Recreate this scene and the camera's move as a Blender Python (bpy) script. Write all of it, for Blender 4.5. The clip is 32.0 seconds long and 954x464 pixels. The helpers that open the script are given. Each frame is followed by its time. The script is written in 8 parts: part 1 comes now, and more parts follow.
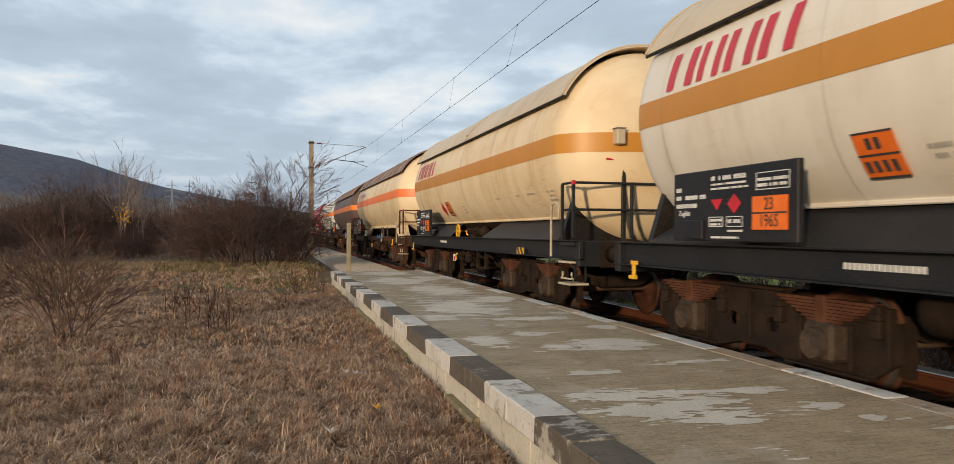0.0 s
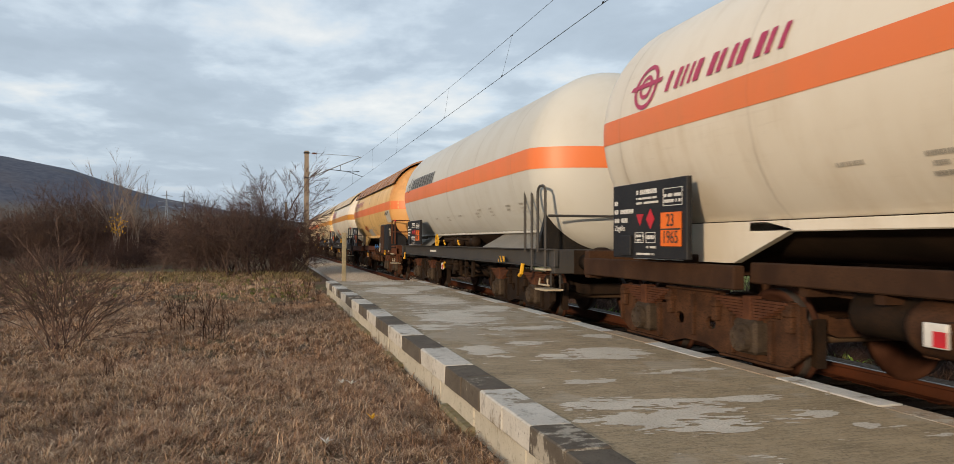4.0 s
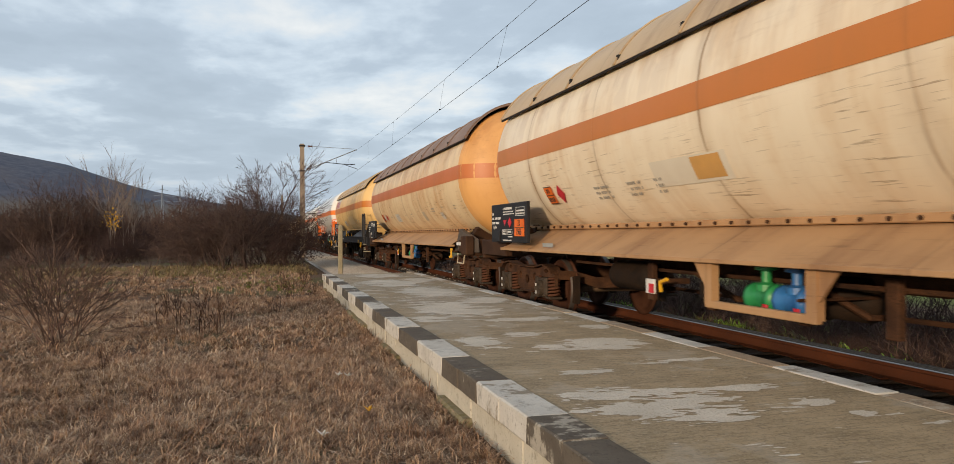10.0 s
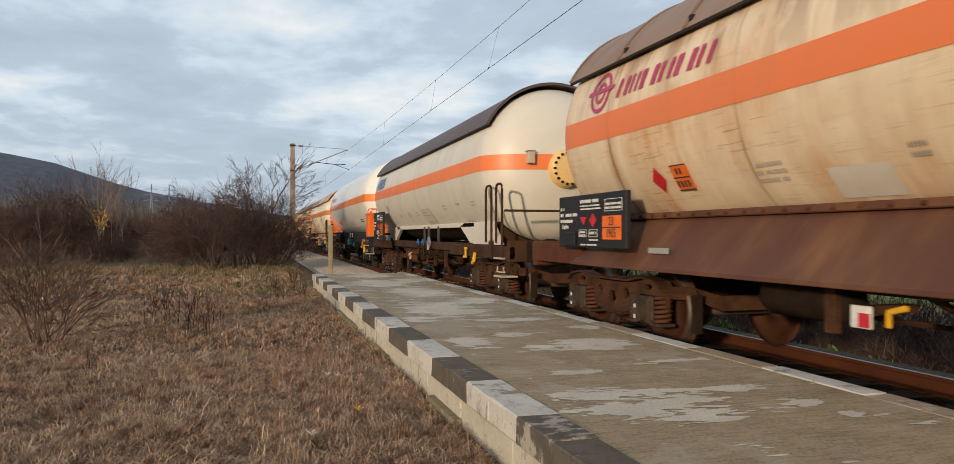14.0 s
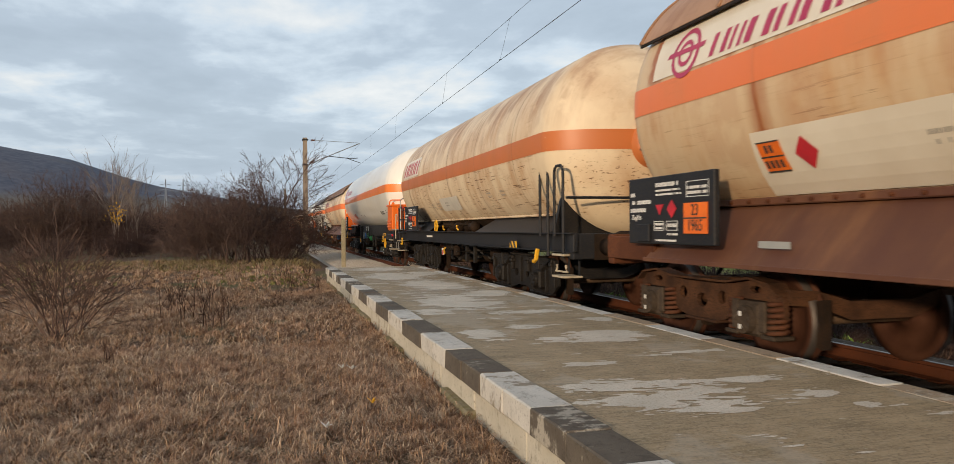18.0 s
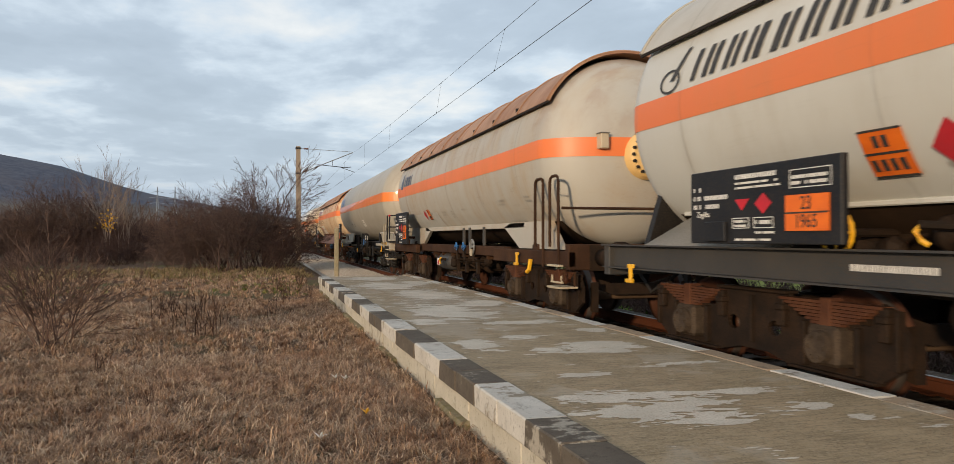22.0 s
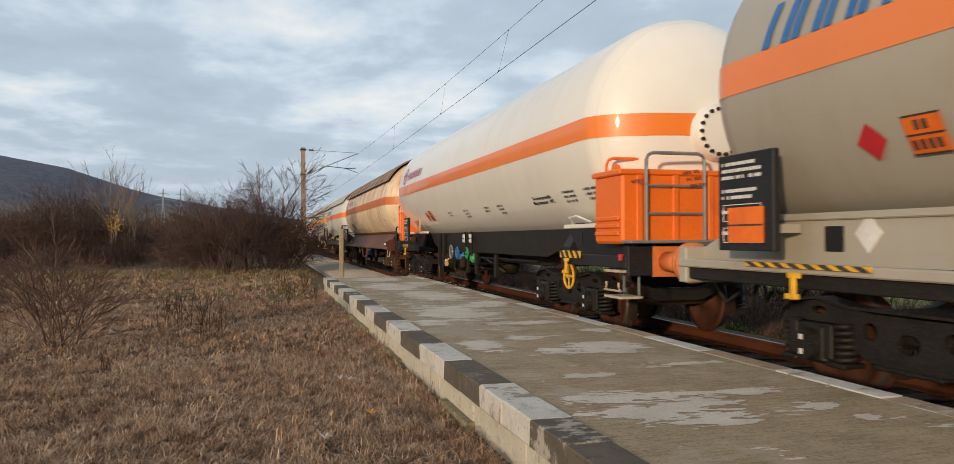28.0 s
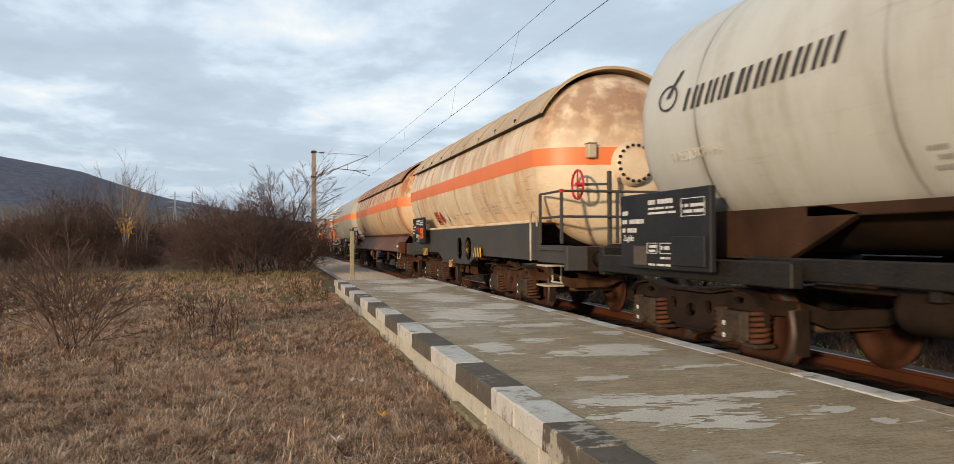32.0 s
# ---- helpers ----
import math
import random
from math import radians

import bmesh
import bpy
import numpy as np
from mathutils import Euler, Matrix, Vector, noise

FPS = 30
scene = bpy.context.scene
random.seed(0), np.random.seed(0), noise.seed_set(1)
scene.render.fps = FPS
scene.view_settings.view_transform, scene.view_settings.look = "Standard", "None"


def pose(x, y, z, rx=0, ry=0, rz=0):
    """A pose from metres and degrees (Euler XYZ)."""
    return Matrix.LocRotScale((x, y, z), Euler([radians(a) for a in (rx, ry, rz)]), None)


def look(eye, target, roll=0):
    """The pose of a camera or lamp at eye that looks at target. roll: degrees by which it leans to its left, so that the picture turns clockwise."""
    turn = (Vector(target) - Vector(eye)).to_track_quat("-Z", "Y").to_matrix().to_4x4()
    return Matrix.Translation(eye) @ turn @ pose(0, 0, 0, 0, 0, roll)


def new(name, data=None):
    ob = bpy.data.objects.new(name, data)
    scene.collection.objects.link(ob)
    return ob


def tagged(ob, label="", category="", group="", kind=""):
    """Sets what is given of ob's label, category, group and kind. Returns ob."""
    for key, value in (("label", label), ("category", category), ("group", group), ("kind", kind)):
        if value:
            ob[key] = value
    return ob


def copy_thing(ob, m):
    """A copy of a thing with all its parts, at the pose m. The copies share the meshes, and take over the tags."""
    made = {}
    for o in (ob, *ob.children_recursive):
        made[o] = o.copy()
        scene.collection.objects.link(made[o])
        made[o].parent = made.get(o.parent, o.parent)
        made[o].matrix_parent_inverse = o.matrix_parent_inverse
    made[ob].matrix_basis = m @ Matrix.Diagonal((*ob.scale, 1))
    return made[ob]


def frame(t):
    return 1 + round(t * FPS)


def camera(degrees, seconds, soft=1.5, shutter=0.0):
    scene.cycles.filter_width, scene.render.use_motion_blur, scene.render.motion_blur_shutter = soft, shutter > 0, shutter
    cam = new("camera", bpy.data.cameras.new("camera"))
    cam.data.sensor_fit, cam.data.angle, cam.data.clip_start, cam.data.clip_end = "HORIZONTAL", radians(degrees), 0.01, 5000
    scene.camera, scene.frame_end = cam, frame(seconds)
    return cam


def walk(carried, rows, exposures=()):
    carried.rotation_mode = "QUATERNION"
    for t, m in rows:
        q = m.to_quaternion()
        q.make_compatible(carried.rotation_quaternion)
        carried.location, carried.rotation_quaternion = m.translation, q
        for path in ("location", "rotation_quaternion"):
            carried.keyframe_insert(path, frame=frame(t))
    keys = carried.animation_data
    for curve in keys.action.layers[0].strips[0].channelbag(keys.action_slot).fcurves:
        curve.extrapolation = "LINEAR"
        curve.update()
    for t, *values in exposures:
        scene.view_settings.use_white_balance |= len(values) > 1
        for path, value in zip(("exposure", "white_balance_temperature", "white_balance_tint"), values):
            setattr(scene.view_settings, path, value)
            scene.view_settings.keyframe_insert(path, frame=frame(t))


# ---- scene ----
# Seconds, heading right of the track, rise, lean (degrees), eye (metres).
PATH = [
    (0.0, 15.23, 0.02, -0.27, -0.010, -0.008, 1.353),
    (0.5, 15.31, -0.01, -0.22, -0.006, 0.006, 1.346),
    (1.0, 15.13, -0.05, 0.08, -0.002, 0.014, 1.346),
    (1.5, 15.01, 0.20, 0.10, 0.001, 0.002, 1.347),
    (2.0, 14.88, 0.34, 0.05, 0.001, -0.002, 1.350),
    (2.5, 15.03, 0.55, -0.17, -0.001, -0.010, 1.351),
    (3.0, 15.32, 0.67, -0.16, -0.000, -0.003, 1.347),
    (3.5, 15.53, 0.69, -0.08, -0.011, -0.020, 1.350),
    (5.5, 15.65, 1.04, -0.30, -0.011, -0.021, 1.351),
    (6.0, 15.67, 0.94, -0.26, -0.006, -0.004, 1.345),
    (6.5, 15.73, 0.95, -0.21, -0.003, -0.002, 1.348),
    (7.0, 15.48, 0.99, -0.36, -0.007, -0.003, 1.348),
    (7.5, 15.56, 1.07, -0.19, -0.003, -0.014, 1.350),
    (8.0, 15.99, 0.85, -0.33, -0.001, -0.002, 1.347),
    (8.5, 15.95, 0.48, 0.02, -0.002, -0.008, 1.343),
    (9.0, 15.78, 0.32, 0.14, 0.006, 0.007, 1.343),
    (9.5, 15.93, 0.21, 0.21, -0.000, -0.000, 1.344),
    (10.0, 15.84, 0.15, 0.28, 0.002, -0.002, 1.344),
    (10.5, 15.66, -0.05, 0.39, 0.010, 0.005, 1.341),
    (11.0, 16.04, -0.11, 0.40, 0.011, 0.004, 1.341),
    (11.5, 16.26, 0.11, 0.38, 0.011, 0.007, 1.339),
    (12.0, 16.14, 0.08, 0.32, 0.007, -0.002, 1.340),
    (12.5, 16.20, -0.09, 0.53, 0.002, -0.014, 1.338),
    (13.0, 16.09, 0.00, 0.00, 0.000, -0.000, 1.340),
    (13.5, 16.19, 0.24, -0.15, -0.002, 0.003, 1.337),
    (14.0, 16.56, 0.23, -0.01, 0.003, 0.003, 1.335),
    (14.5, 16.57, 0.12, 0.37, 0.016, 0.002, 1.336),
    (16.5, 15.51, -0.38, 0.32, -0.004, -0.001, 1.334),
    (17.0, 15.52, -0.26, 0.40, 0.003, -0.000, 1.335),
    (17.5, 15.53, -0.17, 0.49, 0.006, 0.006, 1.331),
    (18.0, 15.60, -0.33, 0.41, 0.003, 0.003, 1.332),
    (18.5, 15.76, -0.46, 0.32, 0.005, 0.007, 1.331),
    (19.0, 15.77, -0.48, 0.49, 0.005, 0.019, 1.331),
    (19.5, 16.00, -0.25, 0.27, -0.001, 0.010, 1.337),
    (20.0, 15.91, -0.02, 0.22, -0.004, 0.014, 1.332),
    (20.5, 15.92, 0.02, 0.08, -0.010, 0.002, 1.334),
    (21.0, 16.14, 0.06, -0.20, -0.015, 0.000, 1.335),
    (21.5, 16.16, 0.13, -0.01, -0.014, 0.007, 1.331),
    (22.0, 16.17, 0.42, 0.04, -0.015, 0.007, 1.336),
    (22.5, 16.21, 0.78, 0.15, -0.010, 0.000, 1.339),
    (23.0, 16.31, 0.61, 0.11, -0.011, 0.001, 1.334),
    (23.5, 16.34, 0.23, 0.12, -0.014, 0.006, 1.337),
    (24.0, 16.53, 0.17, 0.07, -0.012, 0.019, 1.334),
    (24.5, 16.61, 0.31, 0.15, -0.012, 0.020, 1.335),
    (25.0, 16.56, 0.86, 0.04, -0.014, 0.013, 1.339),
    (25.5, 16.48, 1.22, 0.01, -0.011, -0.003, 1.342),
    (27.5, 15.76, 0.46, 0.41, -0.009, 0.007, 1.335),
    (28.0, 15.80, 0.47, 0.21, -0.013, 0.005, 1.336),
    (28.5, 15.89, 0.43, 0.12, -0.014, 0.009, 1.334),
    (29.0, 15.47, 0.46, -0.04, -0.028, 0.004, 1.335),
    (29.5, 15.31, 0.55, -0.04, -0.027, 0.012, 1.337),
    (30.0, 15.34, 0.63, -0.18, -0.027, 0.013, 1.335),
    (30.5, 15.34, 0.57, -0.05, -0.022, 0.019, 1.332),
    (31.0, 15.40, 0.41, -0.21, -0.021, 0.022, 1.333),
    (31.5, 15.04, 0.77, -0.20, -0.016, 0.040, 1.333),
    (32.0, 15.02, 0.63, 0.30, -0.018, 0.025, 1.337),
]


def sight(row):
    t, turn, rise, lean, x, y, z = row
    a, b = radians(turn), radians(rise)
    eye = Vector((x, y, z))
    return t, look(eye, eye + Vector((math.sin(a) * math.cos(b), math.cos(a) * math.cos(b), math.sin(b))) * 10, -lean)


cam = camera(65.45, 32.0, soft=0.7, shutter=0.10)
walk(cam, [sight(r) for r in PATH], [(0.0, 0.0), (19.2, 0.0), (20.0, 0.22), (21.0, 0.24), (22.0, 0.04), (23.0, 0.05), (24.0, 0.12), (25.0, 0.0), (28.0, -0.04), (29.5, -0.02), (31.0, 0.15), (32.0, 0.16)])

# ---- world, sun ----
SUN_X, SUN_Y = -0.68, -0.733
SUN_AZ, SUN_EL = math.atan2(SUN_X, SUN_Y), radians(8.5)
world = bpy.data.worlds.new("sky")
scene.world = world
world.use_nodes = True


def sky_nodes():
    nt = world.node_tree
    nt.nodes.clear()
    N = nt.nodes.new
    lk = nt.links.new
    out, bg = N("ShaderNodeOutputWorld"), N("ShaderNodeBackground")
    sky = N("ShaderNodeTexSky")
    sky.sky_type, sky.sun_disc = "NISHITA", False
    sky.sun_elevation, sky.sun_rotation = SUN_EL, SUN_AZ
    sky.dust_density, sky.air_density = 2.0, 1.0
    tc = N("ShaderNodeTexCoord")
    sep = N("ShaderNodeSeparateXYZ")
    lk(tc.outputs["Generated"], sep.inputs[0])
    # the cloud deck: a flat layer seen in perspective
    up = N("ShaderNodeMath"); up.operation = "ADD"; up.inputs[1].default_value = 0.10
    lk(sep.outputs["Z"], up.inputs[0])
    mx = N("ShaderNodeMath"); mx.operation = "MAXIMUM"; mx.inputs[1].default_value = 0.05
    lk(up.outputs[0], mx.inputs[0])
    dx = N("ShaderNodeMath"); dx.operation = "DIVIDE"
    lk(sep.outputs["X"], dx.inputs[0]); lk(mx.outputs[0], dx.inputs[1])
    dy = N("ShaderNodeMath"); dy.operation = "DIVIDE"
    lk(sep.outputs["Y"], dy.inputs[0]); lk(mx.outputs[0], dy.inputs[1])
    com = N("ShaderNodeCombineXYZ")
    lk(dx.outputs[0], com.inputs[0]); lk(dy.outputs[0], com.inputs[1])

    def deck(scale, detail, shift, stretch):
        mp = N("ShaderNodeMapping")
        mp.inputs["Location"].default_value = shift
        mp.inputs["Scale"].default_value = stretch
        mp.inputs["Rotation"].default_value = (0, 0, 0.30)
        lk(com.outputs[0], mp.inputs[0])
        nz = N("ShaderNodeTexNoise")
        nz.inputs["Scale"].default_value, nz.inputs["Detail"].default_value = scale, detail
        nz.inputs["Roughness"].default_value = 0.55
        nz.inputs["Distortion"].default_value = 0.15
        lk(mp.outputs[0], nz.inputs["Vector"])
        return nz.outputs["Fac"]

    big = deck(0.80, 6.0, (2.3, 0.6, 0.0), (0.9, 0.95, 1.0))
    fine = deck(2.9, 8.0, (7.0, 4.0, 0.0), (1.25, 0.8, 1.0))
    add = N("ShaderNodeMath"); add.operation = "MULTIPLY_ADD"
    add.inputs[1].default_value = 0.40
    lk(fine, add.inputs[0]); lk(big, add.inputs[2])
    ramp = N("ShaderNodeValToRGB")
    e = ramp.color_ramp.elements
    e[0].position, e[0].color = 0.57, (0.37, 0.44, 0.52, 1)
    e[1].position, e[1].color = 0.92, (0.75, 0.765, 0.765, 1)
    for pos, col in ((0.69, (0.415, 0.49, 0.575, 1)), (0.77, (0.53, 0.61, 0.69, 1)), (0.85, (0.655, 0.69, 0.715, 1))):
        el = e.new(pos)
        el.color = col
    lk(add.outputs[0], ramp.inputs[0])
    # clear sky shows a little through the deck
    dim = N("ShaderNodeVectorMath"); dim.operation = "SCALE"; dim.inputs["Scale"].default_value = 0.10
    lk(sky.outputs[0], dim.inputs[0])
    mix = N("ShaderNodeMix"); mix.data_type = "RGBA"
    mix.inputs["Factor"].default_value = 0.88
    lk(dim.outputs[0], mix.inputs[6]); lk(ramp.outputs[0], mix.inputs[7])
    # haze evens the deck out towards the horizon
    low = N("ShaderNodeMapRange")
    low.inputs["From Min"].default_value, low.inputs["From Max"].default_value = 0.15, 0.02
    low.inputs["To Max"].default_value = 0.72
    lk(sep.outputs["Z"], low.inputs["Value"])
    haze = N("ShaderNodeMix"); haze.data_type = "RGBA"
    lk(low.outputs[0], haze.inputs["Factor"])
    lk(mix.outputs[2], haze.inputs[6])
    haze.inputs[7].default_value = (0.35, 0.42, 0.50, 1)
    lk(haze.outputs[2], bg.inputs["Color"])
    bg.inputs["Strength"].default_value = 1.29
    lk(bg.outputs[0], out.inputs["Surface"])


sky_nodes()
sun_data = bpy.data.lights.new("sun", "SUN")
sun_data.energy, sun_data.angle, sun_data.color = 3.15, radians(2.5), (1.0, 0.75, 0.50)
sun = new("sun", sun_data)
sun.matrix_world = look((-60, -40, 20), Vector((-60, -40, 20)) + Vector((-SUN_X, -SUN_Y, -math.tan(SUN_EL))))


# ---- materials ----
def shader(name):
    m = bpy.data.materials.new(name)
    m.use_nodes = True
    return m, m.node_tree, m.node_tree.nodes["Principled BSDF"]


def noise_node(nt, vec, scale, detail=4.0, stretch=None, rough=0.55):
    if stretch:
        mp = nt.nodes.new("ShaderNodeMapping")
        mp.inputs["Scale"].default_value = stretch
        nt.links.new(vec, mp.inputs[0])
        vec = mp.outputs[0]
    nz = nt.nodes.new("ShaderNodeTexNoise")
    nz.inputs["Scale"].default_value, nz.inputs["Detail"].default_value = scale, detail
    nz.inputs["Roughness"].default_value = rough
    nt.links.new(vec, nz.inputs["Vector"])
    return nz.outputs["Fac"]


def ramp_node(nt, fac, lo, hi):
    r = nt.nodes.new("ShaderNodeMapRange")
    r.inputs["From Min"].default_value, r.inputs["From Max"].default_value = lo, hi
    nt.links.new(fac, r.inputs["Value"])
    return r.outputs[0]


def mix_node(nt, fac, a, b):
    mx = nt.nodes.new("ShaderNodeMix")
    mx.data_type = "RGBA"
    for sock, v in ((mx.inputs["Factor"], fac), (mx.inputs[6], a), (mx.inputs[7], b)):
        if isinstance(v, (int, float)):
            sock.default_value = v
        elif isinstance(v, (tuple, list)):
            sock.default_value = (*v, 1)
        else:
            nt.links.new(v, sock)
    return mx.outputs[2]


def math_node(nt, op, a, b=0.0):
    n = nt.nodes.new("ShaderNodeMath")
    n.operation = op
    for sock, v in ((n.inputs[0], a), (n.inputs[1], b)):
        if isinstance(v, (int, float)):
            sock.default_value = v
        else:
            nt.links.new(v, sock)
    return n.outputs[0]


def bump_node(nt, bsdf, height, strength, dist):
    b = nt.nodes.new("ShaderNodeBump")
    b.inputs["Strength"].default_value, b.inputs["Distance"].default_value = strength, dist
    nt.links.new(height, b.inputs["Height"])
    nt.links.new(b.outputs[0], bsdf.inputs["Normal"])


def surface(name, a, b, scale=3.0, rough=0.7, metal=0.0, bump=0.3, dist=0.01, grain=60.0, c=None, per_piece=0.0):
    """Two tones in patches, a third in fine grain, and relief."""
    m, nt, bsdf = shader(name)
    tc = nt.nodes.new("ShaderNodeTexCoord").outputs["Object"]
    big = noise_node(nt, tc, scale, 6.0)
    fine = noise_node(nt, tc, grain, 3.0)
    col = mix_node(nt, ramp_node(nt, big, 0.35, 0.65), a, b)
    if c:
        col = mix_node(nt, ramp_node(nt, fine, 0.48, 0.72), col, c)
    if per_piece:
        oi = nt.nodes.new("ShaderNodeObjectInfo").outputs["Random"]
        dark = math_node(nt, "MULTIPLY", oi, per_piece)
        col = mix_node(nt, dark, col, tuple(v * 0.45 for v in a))
    nt.links.new(col, bsdf.inputs["Base Color"])
    bsdf.inputs["Roughness"].default_value, bsdf.inputs["Metallic"].default_value = rough, metal
    bsdf.inputs["Specular IOR Level"].default_value = 0.12 if rough >= 0.7 else (0.22 if max(a) < 0.1 else 0.5)
    if bump:
        bump_node(nt, bsdf, math_node(nt, "ADD", math_node(nt, "MULTIPLY", fine, 0.5), big), bump, dist)
    return m


def tank_paint(name, base, dirt, rust=(0.20, 0.075, 0.03), grime=0.3, rusty=0.0, sooty=0.0, gloss=0.35, seam=0.35, dash=0.0):
    """Enamel on a welded tank: run-off streaks, weld seams, rust patches, soot on the crown."""
    m, nt, bsdf = shader(name)
    tc = nt.nodes.new("ShaderNodeTexCoord").outputs["Object"]
    sep = nt.nodes.new("ShaderNodeSeparateXYZ")
    nt.links.new(tc, sep.inputs[0])
    patch = noise_node(nt, tc, 0.9, 6.0)
    streak = noise_node(nt, tc, 1.0, 7.0, (0.5, 2.6, 0.6), 0.62)
    scuff = noise_node(nt, tc, 9.0, 5.0, (1.0, 0.16, 2.2), 0.65)
    speck = noise_node(nt, tc, 80.0, 2.0)
    wash = math_node(nt, "MULTIPLY", ramp_node(nt, streak, 0.46, 0.72), ramp_node(nt, patch, 0.34, 0.66))
    col = mix_node(nt, math_node(nt, "MULTIPLY", wash, grime * 1.5), base, dirt)
    col = mix_node(nt, math_node(nt, "MULTIPLY", ramp_node(nt, patch, 0.45, 0.75), grime * 0.7), col, dirt)
    col = mix_node(nt, math_node(nt, "MULTIPLY", ramp_node(nt, scuff, 0.56, 0.70), math_node(nt, "MULTIPLY", ramp_node(nt, patch, 0.42, 0.6), grime * 0.4)), col, tuple(v * 0.6 for v in dirt))
    if dash:
        cut = noise_node(nt, tc, 13.0, 3.0, (1.0, 0.14, 3.0), 0.6)
        col = mix_node(nt, math_node(nt, "MULTIPLY", ramp_node(nt, cut, 0.60, 0.66), math_node(nt, "MULTIPLY", math_node(nt, "MULTIPLY", ramp_node(nt, patch, 0.40, 0.62), ramp_node(nt, sep.outputs["Z"], 2.62, 2.25)), dash)), col, tuple(v * 0.4 for v in dirt))
    # weld seams every 2.4 m collect dirt
    saw = math_node(nt, "PINGPONG", math_node(nt, "ADD", sep.outputs["Y"], math_node(nt, "MULTIPLY", patch, 0.10)), 1.2)
    line = ramp_node(nt, saw, 0.028, 0.006)
    soft = ramp_node(nt, saw, 0.22, 0.0)
    ring = math_node(nt, "MULTIPLY", math_node(nt, "ADD", math_node(nt, "MULTIPLY", line, 0.85), math_node(nt, "MULTIPLY", soft, 0.3)), seam)
    col = mix_node(nt, math_node(nt, "MULTIPLY", ring, ramp_node(nt, streak, 0.3, 0.6)), col, tuple(v * 0.5 for v in dirt))
    if sooty:
        crown = math_node(nt, "MULTIPLY", ramp_node(nt, sep.outputs["Z"], 3.0, 3.9), ramp_node(nt, math_node(nt, "ADD", streak, math_node(nt, "MULTIPLY", patch, 0.5)), 0.5, 0.95))
        col = mix_node(nt, math_node(nt, "MULTIPLY", crown, sooty), col, (0.24, 0.12, 0.06))
    if rusty:
        run = noise_node(nt, tc, 1.0, 5.0, (0.5, 2.4, 0.30), 0.6)
        rm = math_node(nt, "MULTIPLY", ramp_node(nt, run, 0.44, 0.55), ramp_node(nt, noise_node(nt, tc, 3.5, 5.0), 0.34, 0.52))
        rm = math_node(nt, "MULTIPLY", rm, math_node(nt, "ADD", 0.18, math_node(nt, "MULTIPLY", ramp_node(nt, sep.outputs["Z"], 2.6, 3.4), 1.1)))
        seep = math_node(nt, "MULTIPLY", math_node(nt, "MULTIPLY", soft, ramp_node(nt, run, 0.42, 0.56)), 0.75)
        rm = math_node(nt, "MAXIMUM", rm, seep)
        col = mix_node(nt, math_node(nt, "MINIMUM", math_node(nt, "MULTIPLY", rm, rusty), 0.92), col, rust)
    nt.links.new(col, bsdf.inputs["Base Color"])
    r = math_node(nt, "ADD", gloss + 0.12 if gloss < 0.2 else gloss + 0.08, math_node(nt, "MULTIPLY", patch, 0.25))
    nt.links.new(r, bsdf.inputs["Roughness"])
    bsdf.inputs["Coat Weight"].default_value, bsdf.inputs["Coat Roughness"].default_value = (0.5, 0.05) if gloss < 0.2 else (0.12, 0.38)
    bump_node(nt, bsdf, math_node(nt, "ADD", math_node(nt, "MULTIPLY", line, 0.8), math_node(nt, "MULTIPLY", speck, 0.15)), 0.35, 0.008)
    return m


M = {}
M["white"] = tank_paint("white_enamel", (0.74, 0.72, 0.66), (0.42, 0.36, 0.27), grime=0.10, gloss=0.16, seam=0.12)
M["offwhite"] = tank_paint("off_white_enamel", (0.72, 0.67, 0.57), (0.42, 0.31, 0.18), grime=0.30, gloss=0.25)
M["cream"] = tank_paint("cream_enamel", (0.72, 0.58, 0.37), (0.48, 0.28, 0.10), grime=0.5, gloss=0.3, dash=0.3, seam=0.5)
M["tan"] = tank_paint("tan_enamel", (0.72, 0.48, 0.19), (0.50, 0.25, 0.06), grime=0.45, gloss=0.3, dash=0.75, seam=0.9)
M["soot"] = tank_paint("sooty_cream_enamel", (0.74, 0.58, 0.36), (0.50, 0.25, 0.08), grime=0.75, sooty=0.95, gloss=0.32, rusty=0.25, dash=0.6, seam=0.6)
M["stained"] = tank_paint("stained_cream_enamel", (0.74, 0.61, 0.43), (0.52, 0.25, 0.08), grime=0.75, sooty=0.45, rusty=0.5, gloss=0.35, seam=0.8, dash=0.55)
M["ivory"] = tank_paint("ivory_stained_enamel", (0.82, 0.72, 0.55), (0.55, 0.33, 0.13), grime=0.45, sooty=0.5, rusty=0.2, gloss=0.3, seam=0.8, dash=0.7)
M["streaked"] = tank_paint("brown_streaked_cream_enamel", (0.70, 0.57, 0.39), (0.40, 0.20, 0.075), grime=0.8, sooty=0.35, rusty=0.35, gloss=0.35, seam=0.8, dash=1.7)
M["rusty"] = tank_paint("rusty_cream_enamel", (0.63, 0.48, 0.30), (0.48, 0.21, 0.06), rust=(0.34, 0.098, 0.027), grime=0.5, sooty=0.0, rusty=1.3, gloss=0.4, seam=0.9, dash=0.5)
M["grey"] = tank_paint("pale_grey_enamel", (0.55, 0.55, 0.51), (0.36, 0.31, 0.23), grime=0.22, gloss=0.38, seam=0.3)
